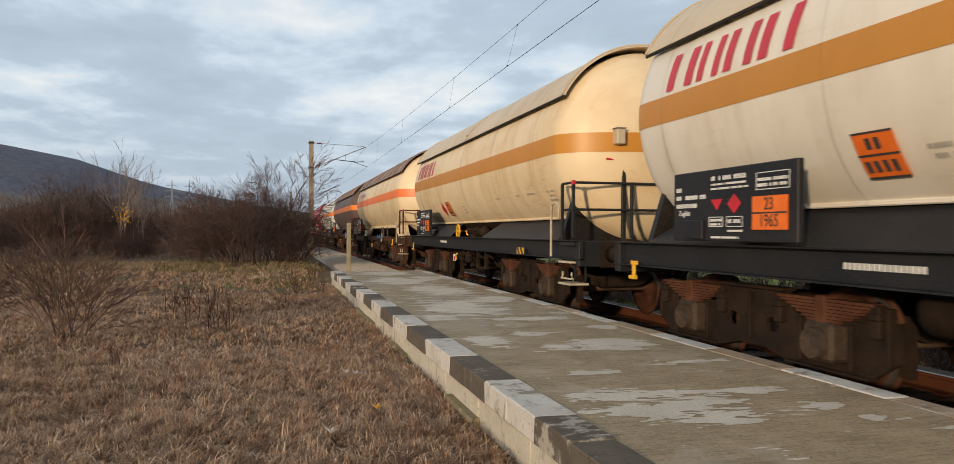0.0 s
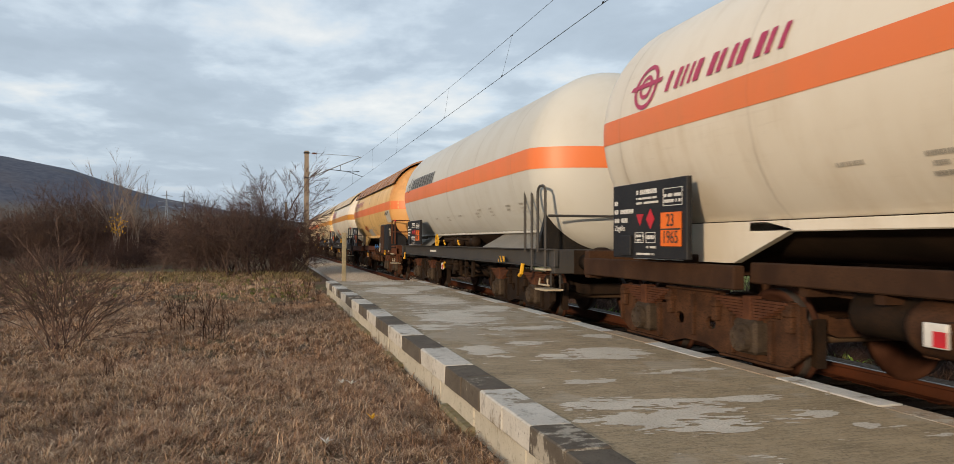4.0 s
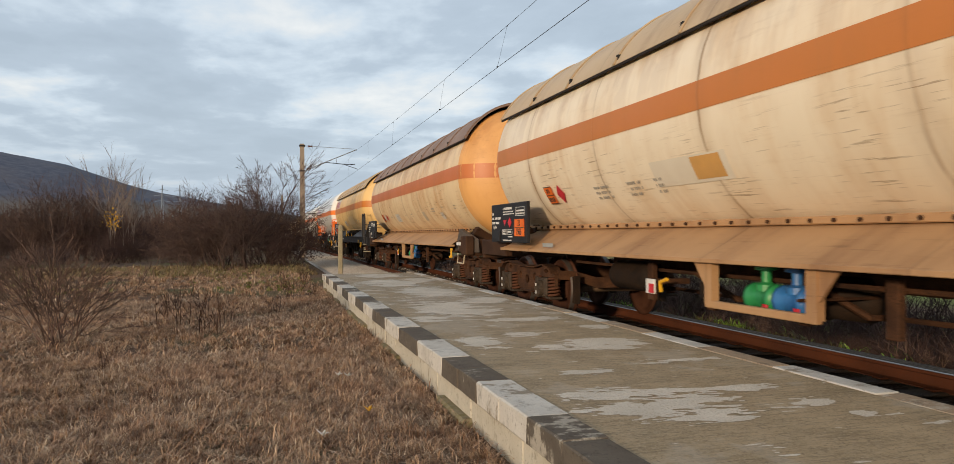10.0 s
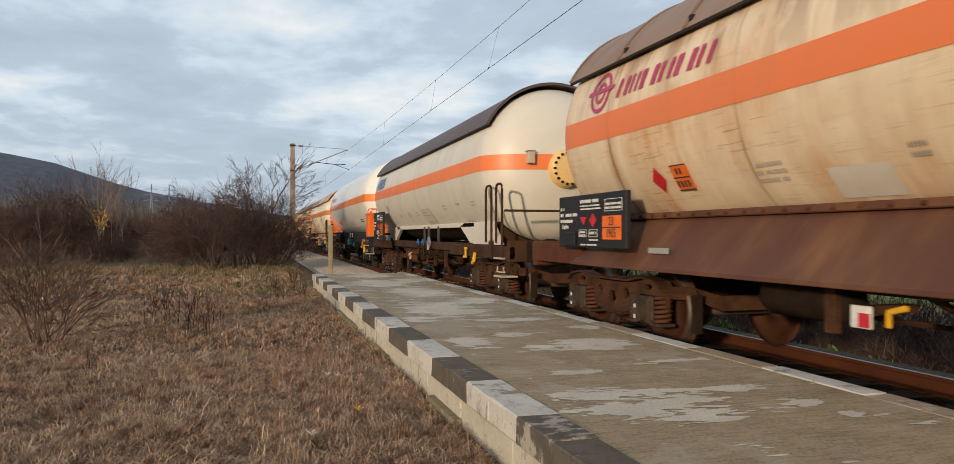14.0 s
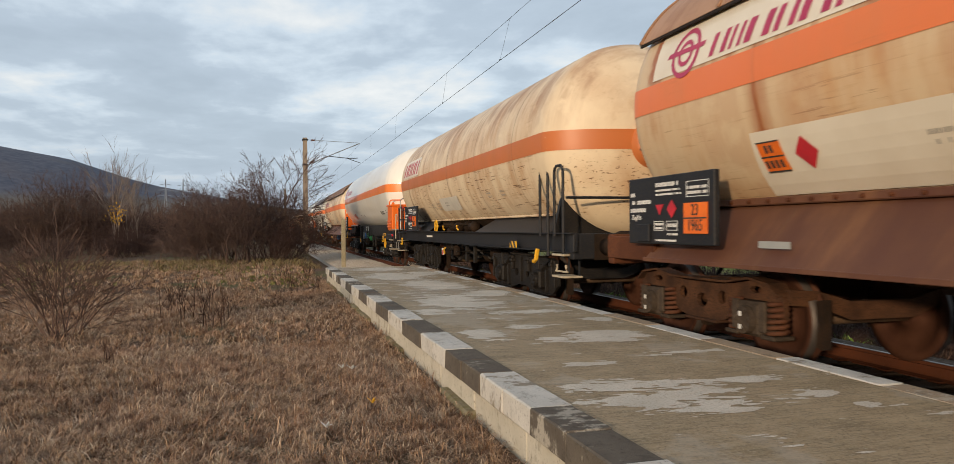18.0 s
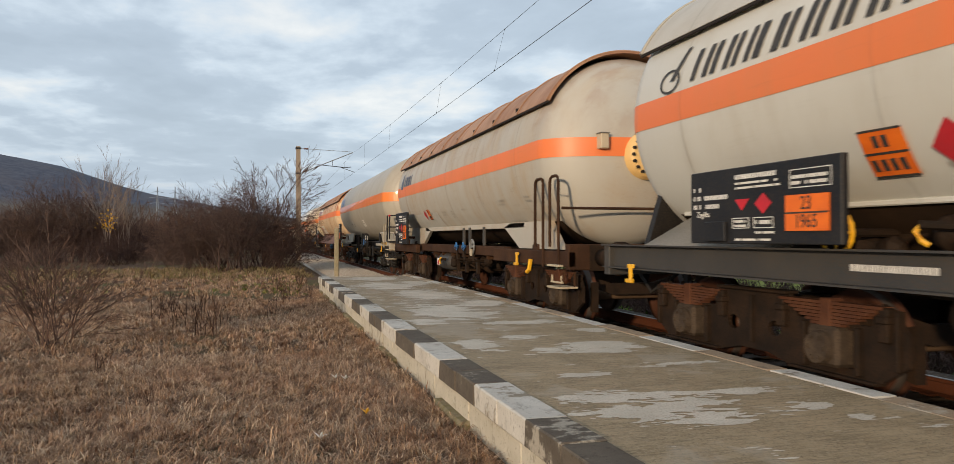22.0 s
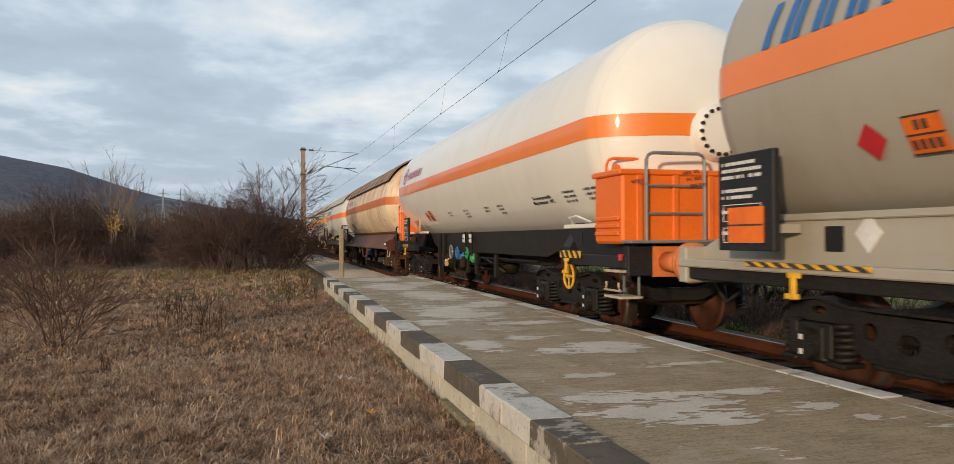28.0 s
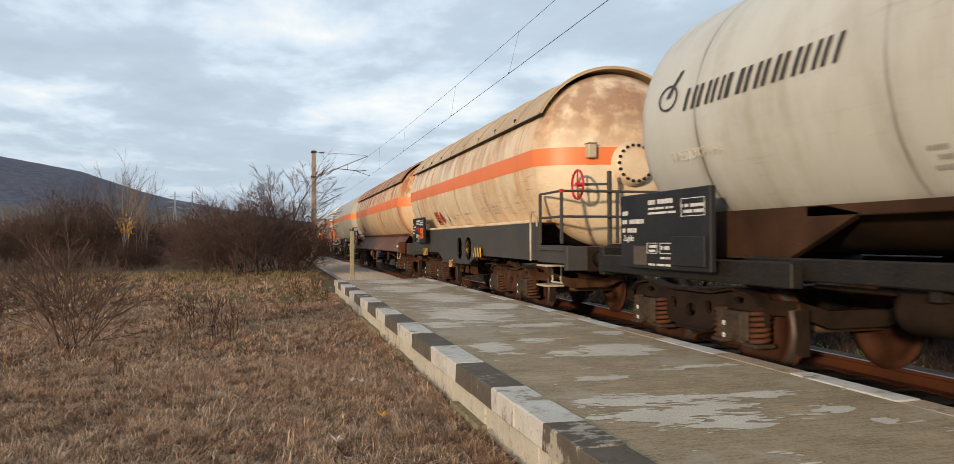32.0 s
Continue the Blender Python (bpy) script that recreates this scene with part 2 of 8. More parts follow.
M["warm_grey"] = tank_paint("warm_grey_enamel", (0.375, 0.345, 0.285), (0.25, 0.20, 0.135), grime=0.28, gloss=0.25, seam=0.25)
M["warm_light"] = tank_paint("light_warm_grey_enamel", (0.60, 0.57, 0.495), (0.38, 0.30, 0.20), grime=0.25, gloss=0.25, seam=0.3)
M["old_grey"] = tank_paint("worn_grey_enamel", (0.42, 0.405, 0.36), (0.38, 0.26, 0.14), grime=0.55, rusty=0.22, gloss=0.42, seam=0.4)
M["dirty_grey"] = tank_paint("dirty_grey_enamel", (0.54, 0.54, 0.49), (0.30, 0.26, 0.19), grime=0.5, gloss=0.35, seam=0.9)
M["brown_tank"] = tank_paint("dark_brown_tank_paint", (0.10, 0.06, 0.045), (0.06, 0.04, 0.03), grime=0.6, gloss=0.4)
M["st_orange"] = tank_paint("orange_band_paint", (0.78, 0.20, 0.022), (0.50, 0.16, 0.04), grime=0.12, gloss=0.16, seam=0.1)
M["st_salmon"] = tank_paint("faded_orange_band_paint", (0.74, 0.185, 0.05), (0.55, 0.21, 0.08), grime=0.3, gloss=0.3, seam=0.25)
M["st_rust"] = tank_paint("rust_orange_band_paint", (0.50, 0.145, 0.035), (0.36, 0.15, 0.05), grime=0.35, gloss=0.3, seam=0.4)
M["st_brown"] = tank_paint("orange_brown_band_paint", (0.52, 0.175, 0.03), (0.38, 0.16, 0.04), grime=0.3, gloss=0.3, seam=0.3)
M["st_ochre"] = tank_paint("ochre_band_paint", (0.50, 0.215, 0.022), (0.36, 0.17, 0.03), grime=0.2, gloss=0.28, seam=0.25)
M["st_amber"] = tank_paint("amber_band_paint", (0.76, 0.31, 0.04), (0.5, 0.26, 0.08), grime=0.25, gloss=0.28, seam=0.2)
M["roof_brown"] = tank_paint("brown_roof_sheet", (0.25, 0.165, 0.12), (0.15, 0.085, 0.055), grime=0.7, gloss=0.5)
M["roof_dark"] = tank_paint("dark_brown_roof_sheet", (0.075, 0.048, 0.042), (0.11, 0.075, 0.06), grime=0.4, gloss=0.4)
M["roof_rust"] = tank_paint("rusted_roof_sheet", (0.40, 0.23, 0.135), (0.24, 0.11, 0.05), grime=0.7, rusty=0.3, gloss=0.5)
M["roof_tan"] = tank_paint("tan_roof_sheet", (0.50, 0.37, 0.22), (0.28, 0.18, 0.10), grime=0.5, gloss=0.4)
M["roof_grey"] = tank_paint("grey_roof_sheet", (0.46, 0.44, 0.39), (0.28, 0.24, 0.18), grime=0.4, gloss=0.4)
M["roof_cream"] = tank_paint("cream_roof_sheet", (0.56, 0.46, 0.32), (0.34, 0.24, 0.14), grime=0.4, gloss=0.4)
M["dark"] = surface("dark_lining", (0.02, 0.019, 0.018), (0.035, 0.03, 0.027), 3, 0.8, bump=0.1)
M["frame_black"] = surface("blue_black_frame_paint", (0.011, 0.013, 0.017), (0.019, 0.020, 0.023), 2, 0.5, bump=0.15, c=(0.035, 0.028, 0.022))
M["frame_grey"] = surface("grey_frame_paint", (0.043, 0.046, 0.049), (0.062, 0.060, 0.056), 2, 0.5, bump=0.15, c=(0.075, 0.055, 0.04))
# near-black for the tank belly: grime plus the shade under it
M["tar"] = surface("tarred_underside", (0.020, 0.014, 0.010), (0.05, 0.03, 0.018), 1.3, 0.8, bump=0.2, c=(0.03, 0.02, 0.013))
M["cradle_grey"] = surface("beige_grey_cradle_paint", (0.17, 0.165, 0.145), (0.22, 0.205, 0.175), 1.5, 0.5, bump=0.12, c=(0.12, 0.10, 0.08))
M["frame_rust"] = surface("rust_brown_frame", (0.060, 0.022, 0.012), (0.125, 0.046, 0.021), 1.4, 0.75, bump=0.3, c=(0.06, 0.025, 0.015))
M["skirt_rust"] = tank_paint("rust_brown_skirt", (0.088, 0.030, 0.015), (0.25, 0.115, 0.045), grime=0.5, rusty=0.3, rust=(0.05, 0.017, 0.009), gloss=0.6, seam=0.3)
M["skirt_tan"] = tank_paint("tan_skirt_paint", (0.42, 0.245, 0.115), (0.20, 0.095, 0.042), grime=0.6, gloss=0.5, seam=0.4, dash=0.3)
M["head_orange"] = tank_paint("orange_stained_end", (0.68, 0.36, 0.12), (0.45, 0.18, 0.04), grime=0.6, gloss=0.35, rusty=0.2, seam=0.0)
M["axle"] = surface("dusty_axle_steel", (0.17, 0.11, 0.07), (0.12, 0.08, 0.05), 5, 0.7, 0.2, bump=0.1)
M["frame_dirty"] = surface("grimy_brown_frame", (0.033, 0.0165, 0.010), (0.068, 0.034, 0.018), 2, 0.8, bump=0.3, c=(0.035, 0.02, 0.013))
M["gusset"] = surface("dark_grey_brown_plate", (0.075, 0.062, 0.052), (0.11, 0.085, 0.066), 2, 0.6, bump=0.2, c=(0.055, 0.04, 0.03))
M["gear_black"] = surface("black_running_gear", (0.008, 0.008, 0.009), (0.016, 0.0145, 0.013), 4, 0.5, bump=0.3, c=(0.04, 0.03, 0.02))
M["gear_brown"] = surface("brake_dust_brown", (0.042, 0.021, 0.0125), (0.095, 0.044, 0.022), 4, 0.8, bump=0.4, c=(0.03, 0.018, 0.012))
M["spring_rust"] = surface("rusty_spring_steel", (0.075, 0.029, 0.016), (0.115, 0.048, 0.025), 5, 0.8, bump=0.3, c=(0.06, 0.03, 0.02))
M["axle_dust"] = surface("dusty_axle_box_iron", (0.042, 0.032, 0.024), (0.085, 0.062, 0.043), 5, 0.75, bump=0.3, c=(0.04, 0.028, 0.02))
M["gear_dark"] = surface("dark_greasy_brown", (0.016, 0.011, 0.008), (0.034, 0.020, 0.012), 4, 0.7, bump=0.4, c=(0.012, 0.01, 0.008))
M["wheel"] = surface("rusty_wheel_steel", (0.05, 0.021, 0.013), (0.085, 0.038, 0.023), 3, 0.7, 0.2, bump=0.2)
M["tread"] = surface("polished_tread_steel", (0.07, 0.06, 0.055), (0.10, 0.085, 0.075), 6, 0.55, 0.6, bump=0.05)
M["rail_head"] = surface("worn_rail_head", (0.20, 0.19, 0.185), (0.27, 0.25, 0.24), 6, 0.42, 0.85, bump=0.05)
M["rail_rust"] = surface("rusted_rail_steel", (0.105, 0.034, 0.015), (0.062, 0.022, 0.011), 1.2, 0.85, bump=0.4, c=(0.075, 0.03, 0.018))
M["buffer_orange"] = surface("orange_buffer_paint", (0.72, 0.22, 0.06), (0.55, 0.16, 0.05), 5, 0.5)
M["box_orange"] = surface("orange_box_paint", (0.80, 0.16, 0.012), (0.74, 0.145, 0.012), 2, 0.35, bump=0.08, c=(0.6, 0.14, 0.03))
M["steel_grey"] = surface("galvanised_grey", (0.22, 0.23, 0.23), (0.29, 0.29, 0.28), 6, 0.5, 0.5, bump=0.1)
M["yellow"] = surface("yellow_safety_paint", (0.78, 0.42, 0.015), (0.62, 0.33, 0.02), 6, 0.45, bump=0.1)
M["tread_white"] = surface("scuffed_white_step", (0.50, 0.44, 0.33), (0.32, 0.26, 0.18), 8, 0.7)
M["red"] = surface("red_paint", (0.55, 0.018, 0.03), (0.42, 0.02, 0.03), 6, 0.45, bump=0.1)
M["magenta"] = surface("crimson_lettering", (0.36, 0.018, 0.075), (0.42, 0.03, 0.09), 6, 0.4, bump=0.0)
M["shelf_red"] = surface("red_lettering", (0.52, 0.022, 0.04), (0.45, 0.03, 0.04), 6, 0.4, bump=0.0)
M["blue"] = surface("blue_lettering", (0.018, 0.12, 0.36), (0.03, 0.15, 0.38), 6, 0.4, bump=0.0)
M["navy"] = surface("navy_lettering", (0.03, 0.05, 0.11), (0.04, 0.06, 0.12), 6, 0.4, bump=0.0)
M["ink"] = surface("dark_stencil_ink", (0.035, 0.035, 0.035), (0.06, 0.055, 0.05), 9, 0.5, bump=0.0)
M["faint"] = surface("faded_grey_stencil", (0.30, 0.28, 0.24), (0.38, 0.35, 0.30), 9, 0.5, bump=0.0)
M["chalk"] = surface("white_lettering", (0.70, 0.69, 0.65), (0.55, 0.54, 0.51), 9, 0.5, bump=0.0)
M["hazard"] = surface("orange_hazard_plate", (0.80, 0.17, 0.015), (0.68, 0.13, 0.015), 6, 0.4, bump=0.0)
M["green"] = surface("green_valve_paint", (0.03, 0.28, 0.08), (0.02, 0.20, 0.07), 6, 0.4)
M["blue_valve"] = surface("blue_valve_paint", (0.03, 0.16, 0.40), (0.03, 0.12, 0.32), 6, 0.4)
M["pale_patch"] = surface("repaint_patch", (0.62, 0.58, 0.50), (0.55, 0.52, 0.45), 4, 0.4, bump=0.0)
M["label_white"] = surface("white_label", (0.66, 0.63, 0.56), (0.58, 0.55, 0.49), 4, 0.4, bump=0.0)
M["label_pale"] = surface("pale_label", (0.56, 0.52, 0.44), (0.48, 0.44, 0.37), 4, 0.45, bump=0.0)
M["tan_patch"] = surface("tan_repaint_patch", (0.50, 0.42, 0.30), (0.44, 0.36, 0.25), 4, 0.45, bump=0.0)
M["tan_light"] = surface("light_tan_repaint_patch", (0.74, 0.52, 0.25), (0.68, 0.46, 0.21), 2, 0.35, bump=0.0)
M["pale_cream"] = surface("pale_cream_repaint_patch", (0.72, 0.66, 0.54), (0.66, 0.59, 0.47), 2, 0.35, bump=0.0)
M["amber_patch"] = surface("amber_repaint_patch", (0.62, 0.34, 0.10), (0.54, 0.30, 0.09), 4, 0.45, bump=0.0)
M["grey_pale"] = surface("pale_grey_repaint_patch", (0.40, 0.40, 0.37), (0.45, 0.44, 0.40), 4, 0.45, bump=0.0)
M["grey_patch"] = surface("grey_repaint_patch", (0.27, 0.28, 0.27), (0.33, 0.33, 0.31), 4, 0.4, bump=0.0)


# ---- mesh helpers ----
def mesh_of(bm, name, mats, smooth=False):
    me = bpy.data.meshes.new(name)
    bm.normal_update()
    bm.to_mesh(me)
    bm.free()
    for m in (mats if isinstance(mats, (list, tuple)) else [mats]):
        me.materials.append(m)
    if smooth:
        me.shade_smooth()
    return me


def part(name, bm, material, parent, label="", smooth=False):
    """One mesh object under a thing or a part."""
    me = bm if isinstance(bm, bpy.types.Mesh) else mesh_of(bm, name, material, smooth)
    ob = new(name, me)
    ob.parent = parent
    if label:
        ob["label"] = label
    return ob


def empty(name, at, label, category, group=""):
    ob = new(name)
    ob.empty_display_size = 0.3
    ob.matrix_world = at
    return tagged(ob, label, category, group)


def quad(bm, *pts, mi=0):
    f = bm.faces.new([bm.verts.new(p) for p in pts])
    f.material_index = mi
    return f


def box(bm, x0, x1, y0, y1, z0, z1, bevel=0.0, mi=0):
    v = [bm.verts.new((x, y, z)) for x in (x0, x1) for y in (y0, y1) for z in (z0, z1)]
    fs = [bm.faces.new([v[i] for i in q]) for q in ((0, 1, 3, 2), (4, 6, 7, 5), (0, 4, 5, 1), (2, 3, 7, 6), (0, 2, 6, 4), (1, 5, 7, 3))]
    for f in fs:
        f.material_index = mi
    if bevel:
        es = list({e for f in fs for e in f.edges})
        bmesh.ops.bevel(bm, geom=es, offset=bevel, segments=1, affect="EDGES", profile=0.5)
    return bm


def boxm(*a, bevel=0.0):
    return box(bmesh.new(), *a, bevel=bevel)


def prism(bm, pts, axis, lo, hi, mi=0):
    """A polygon of (a, b) pairs drawn out along an axis: x: (y, z); y: (x, z); z: (x, y)."""
    def at(p, w):
        return {"x": (w, p[0], p[1]), "y": (p[0], w, p[1]), "z": (p[0], p[1], w)}[axis]
    a = [bm.verts.new(at(p, lo)) for p in pts]
    b = [bm.verts.new(at(p, hi)) for p in pts]
    fs = [bm.faces.new(a[::-1]), bm.faces.new(b)]
    n = len(pts)
    for i in range(n):
        fs.append(bm.faces.new((a[i], a[(i + 1) % n], b[(i + 1) % n], b[i])))
    for f in fs:
        f.material_index = mi
    bmesh.ops.recalc_face_normals(bm, faces=fs)
    return bm


def plate(bm, outer, holes, lo, hi):
    """A plate in the y-z plane from x = lo to hi, with openings cut right through it."""
    loops = []
    for pts in (outer, *holes):
        vs = [bm.verts.new((lo, y, z)) for y, z in pts]
        loops.append([bm.edges.new((a, b)) for a, b in zip(vs, vs[1:] + vs[:1])])
    made = bmesh.ops.triangle_fill(bm, use_beauty=True, edges=[e for l in loops for e in l])
    fs = [g for g in made["geom"] if isinstance(g, bmesh.types.BMFace)]
    out = bmesh.ops.extrude_face_region(bm, geom=fs)
    for g in out["geom"]:
        if isinstance(g, bmesh.types.BMVert):
            g.co.x = hi
    bmesh.ops.recalc_face_normals(bm, faces=bm.faces)
    return bm


def oval(y, z, ry, rz, n=14, power=1.0):
    pts = []
    for k in range(n):
        a = 2 * math.pi * k / n
        c, s = math.cos(a), math.sin(a)
        pts.append((y + ry * math.copysign(abs(c) ** power, c), z + rz * math.copysign(abs(s) ** power, s)))
    return pts


def lathe(bm, prof, axis, centre, seg=20, mi=0, closed=False):
    """Turn (r, h) pairs round an axis through centre."""
    cx, cy, cz = centre
    rings = []
    for r, h in prof:
        ring = []
        for i in range(seg):
            a = 2 * math.pi * i / seg
            p, q = r * math.cos(a), r * math.sin(a)
            co = {"x": (cx + h, cy + p, cz + q), "y": (cx + p, cy + h, cz + q), "z": (cx + p, cy + q, cz + h)}[axis]
            ring.append(bm.verts.new(co))
        rings.append(ring)
    fs = []
    for a, b in zip(rings, rings[1:]):
        for i in range(seg):
            fs.append(bm.faces.new((a[i], a[(i + 1) % seg], b[(i + 1) % seg], b[i])))
    if not closed:
        fs.append(bm.faces.new(rings[0][::-1]))
        fs.append(bm.faces.new(rings[-1]))
    for f in fs:
        f.material_index = mi
    bmesh.ops.recalc_face_normals(bm, faces=fs)
    return bm


def rod(bm, path, r, seg=6, mi=0):
    """A round bar along a line of points."""
    pts = [Vector(p) for p in path]
    rings = []
    for i, p in enumerate(pts):
        d = (pts[min(i + 1, len(pts) - 1)] - pts[max(i - 1, 0)]).normalized()
        side = d.cross(Vector((0.13, 0.31, 0.94))).normalized()
        up = side.cross(d)
        rings.append([bm.verts.new(p + (side * math.cos(2 * math.pi * k / seg) + up * math.sin(2 * math.pi * k / seg)) * r) for k in range(seg)])
    fs = []
    for a, b in zip(rings, rings[1:]):
        for k in range(seg):
            fs.append(bm.faces.new((a[k], a[(k + 1) % seg], b[(k + 1) % seg], b[k])))
    fs += [bm.faces.new(rings[0][::-1]), bm.faces.new(rings[-1])]
    for f in fs:
        f.material_index = mi
    bmesh.ops.recalc_face_normals(bm, faces=fs)
    return bm


def hoop(a, b, top, n=5, rad=0.09):
    """Points of a bent handrail: up from a, over, and down to b."""
    a, b = Vector(a), Vector(b)
    ta, tb = Vector((a.x, a.y, top)), Vector((b.x, b.y, top))
    d = (tb - ta).normalized() * rad
    up = Vector((0, 0, rad))
    return [a, ta - up, ta - up * 0.3 + d * 0.3, ta + d, tb - d, tb - up * 0.3 - d * 0.3, tb - up, b]


def text_mesh(body, size, material, at, name="lettering", parent=None):
    """Flat lettering with the built-in font, as a thin mesh."""
    cu = bpy.data.curves.new(name, "FONT")
    cu.body, cu.size, cu.align_x, cu.align_y, cu.extrude = body, size, "CENTER", "CENTER", 0.002
    tmp = bpy.data.objects.new("tmp", cu)
    scene.collection.objects.link(tmp)
    dg = bpy.context.evaluated_depsgraph_get()
    me = bpy.data.meshes.new_from_object(tmp.evaluated_get(dg))
    bpy.data.objects.remove(tmp)
    bpy.data.curves.remove(cu)
    me.materials.clear()
    me.materials.append(material)
    me.transform(at)
    ob = new(name, me)
    ob.parent = parent
    return ob


XC = 5.43           # centre of the track
PZ = 0.34           # platform top above the rail head
XL, XR = 1.37, 3.80  # platform edges
PY0, PY1 = -14.0, 19.3


def structure(name, bm, material, label, smooth=False, category=""):
    return tagged(new(name, mesh_of(bm, name, material, smooth)), label, category or name.replace("_", " "), kind="structure")


# ---- ground, field, track bed ----
def ground_height(x, y):
    """Grass level west of the platform, the ballast bed, a ditch and the fields to the east."""
    z = 0.0
    if x < 1.0:
        z = 0.05 * noise.noise((x * 0.5, y * 0.5, 0)) + 0.02 * noise.noise((x * 2.1, y * 2.1, 3)) - 0.02
        if x < -14:
            z += -0.9 * min(1, (-14 - x) / 30)
    elif x < XC - 3.4:
        z = -0.03
    elif x < XC + 2.6:
        z = -0.42
    else:
        d = x - XC - 2.6
        z = -0.42 - 0.75 * min(1, d / 1.5) + 0.35 * min(1, max(0, d - 3) / 6) + 0.10 * noise.noise((x * 0.4, y * 0.4, 7))
    far = math.hypot(x, y)
    return z * max(0, 1 - far / 2500)


def build_ground():
    xs = [-4000, -1500, -600, -250, -120, -70, -45, -30, -22, -16] + [-12 + 0.6 * i for i in range(22)] + [1.2, 1.36, 1.8, 2.02, 2.1, 3.0, 3.6, 5.0, 6.5, 8.0, 8.6, 9.2, 9.8, 10.6, 11.5, 12.5, 14, 16, 19, 24, 32, 45, 70, 120, 250, 600, 1500, 4000]
    ys = [-4000, -1200, -400, -150, -70, -40, -24, -14, -8, -4] + [-1 + 0.6 * i for i in range(50)] + [31, 34, 38, 43, 50, 60, 75, 95, 130, 180, 260, 400, 700, 1400, 4000]
    bm = bmesh.new()
    rows = [[bm.verts.new((x, y, ground_height(x, y))) for x in xs] for y in ys]
    for a, b in zip(rows, rows[1:]):
        for i in range(len(xs) - 1):
            bm.faces.new((a[i], a[i + 1], b[i + 1], b[i]))
    m, nt, bsdf = shader("dry_meadow_soil")
    tc = nt.nodes.new("ShaderNodeTexCoord").outputs["Object"]
    sep = nt.nodes.new("ShaderNodeSeparateXYZ")
    nt.links.new(tc, sep.inputs[0])
    big, mid, fine = noise_node(nt, tc, 0.35, 5.0), noise_node(nt, tc, 2.2, 6.0), noise_node(nt, tc, 45.0, 4.0, (1.6, 0.7, 1.0))
    # soil tones kept dark to stand in for shade between the tufts
    col = mix_node(nt, ramp_node(nt, mid, 0.35, 0.65), (0.085, 0.052, 0.034), (0.15, 0.095, 0.062))
    col = mix_node(nt, ramp_node(nt, fine, 0.50, 0.80), col, (0.26, 0.18, 0.12))
    col = mix_node(nt, math_node(nt, "MULTIPLY", ramp_node(nt, big, 0.50, 0.62), 0.7), col, (0.115, 0.115, 0.045))
    ditch = math_node(nt, "MULTIPLY", ramp_node(nt, sep.outputs["X"], 7.6, 8.2), ramp_node(nt, sep.outputs["X"], 17.0, 13.0))
    col = mix_node(nt, math_node(nt, "MULTIPLY", ditch, 0.85), col, mix_node(nt, ramp_node(nt, mid, 0.42, 0.6), (0.035, 0.028, 0.02), (0.06, 0.07, 0.022)))
    # ploughed and sown fields to the east
    fld = ramp_node(nt, sep.outputs["X"], 18.0, 22.0)
    col = mix_node(nt, fld, col, mix_node(nt, ramp_node(nt, noise_node(nt, tc, 0.02, 2.0, (1.0, 0.3, 1.0)), 0.42, 0.5), (0.22, 0.24, 0.06), (0.26, 0.17, 0.085)))
    nt.links.new(col, bsdf.inputs["Base Color"])
    bsdf.inputs["Roughness"].default_value = 0.95
    bump_node(nt, bsdf, math_node(nt, "ADD", mid, fine), 0.6, 0.05)
    bsdf.inputs["Specular IOR Level"].default_value = 0.1
    structure("ground", bm, m, "dry winter meadow with brown matted grass", True)


build_ground()


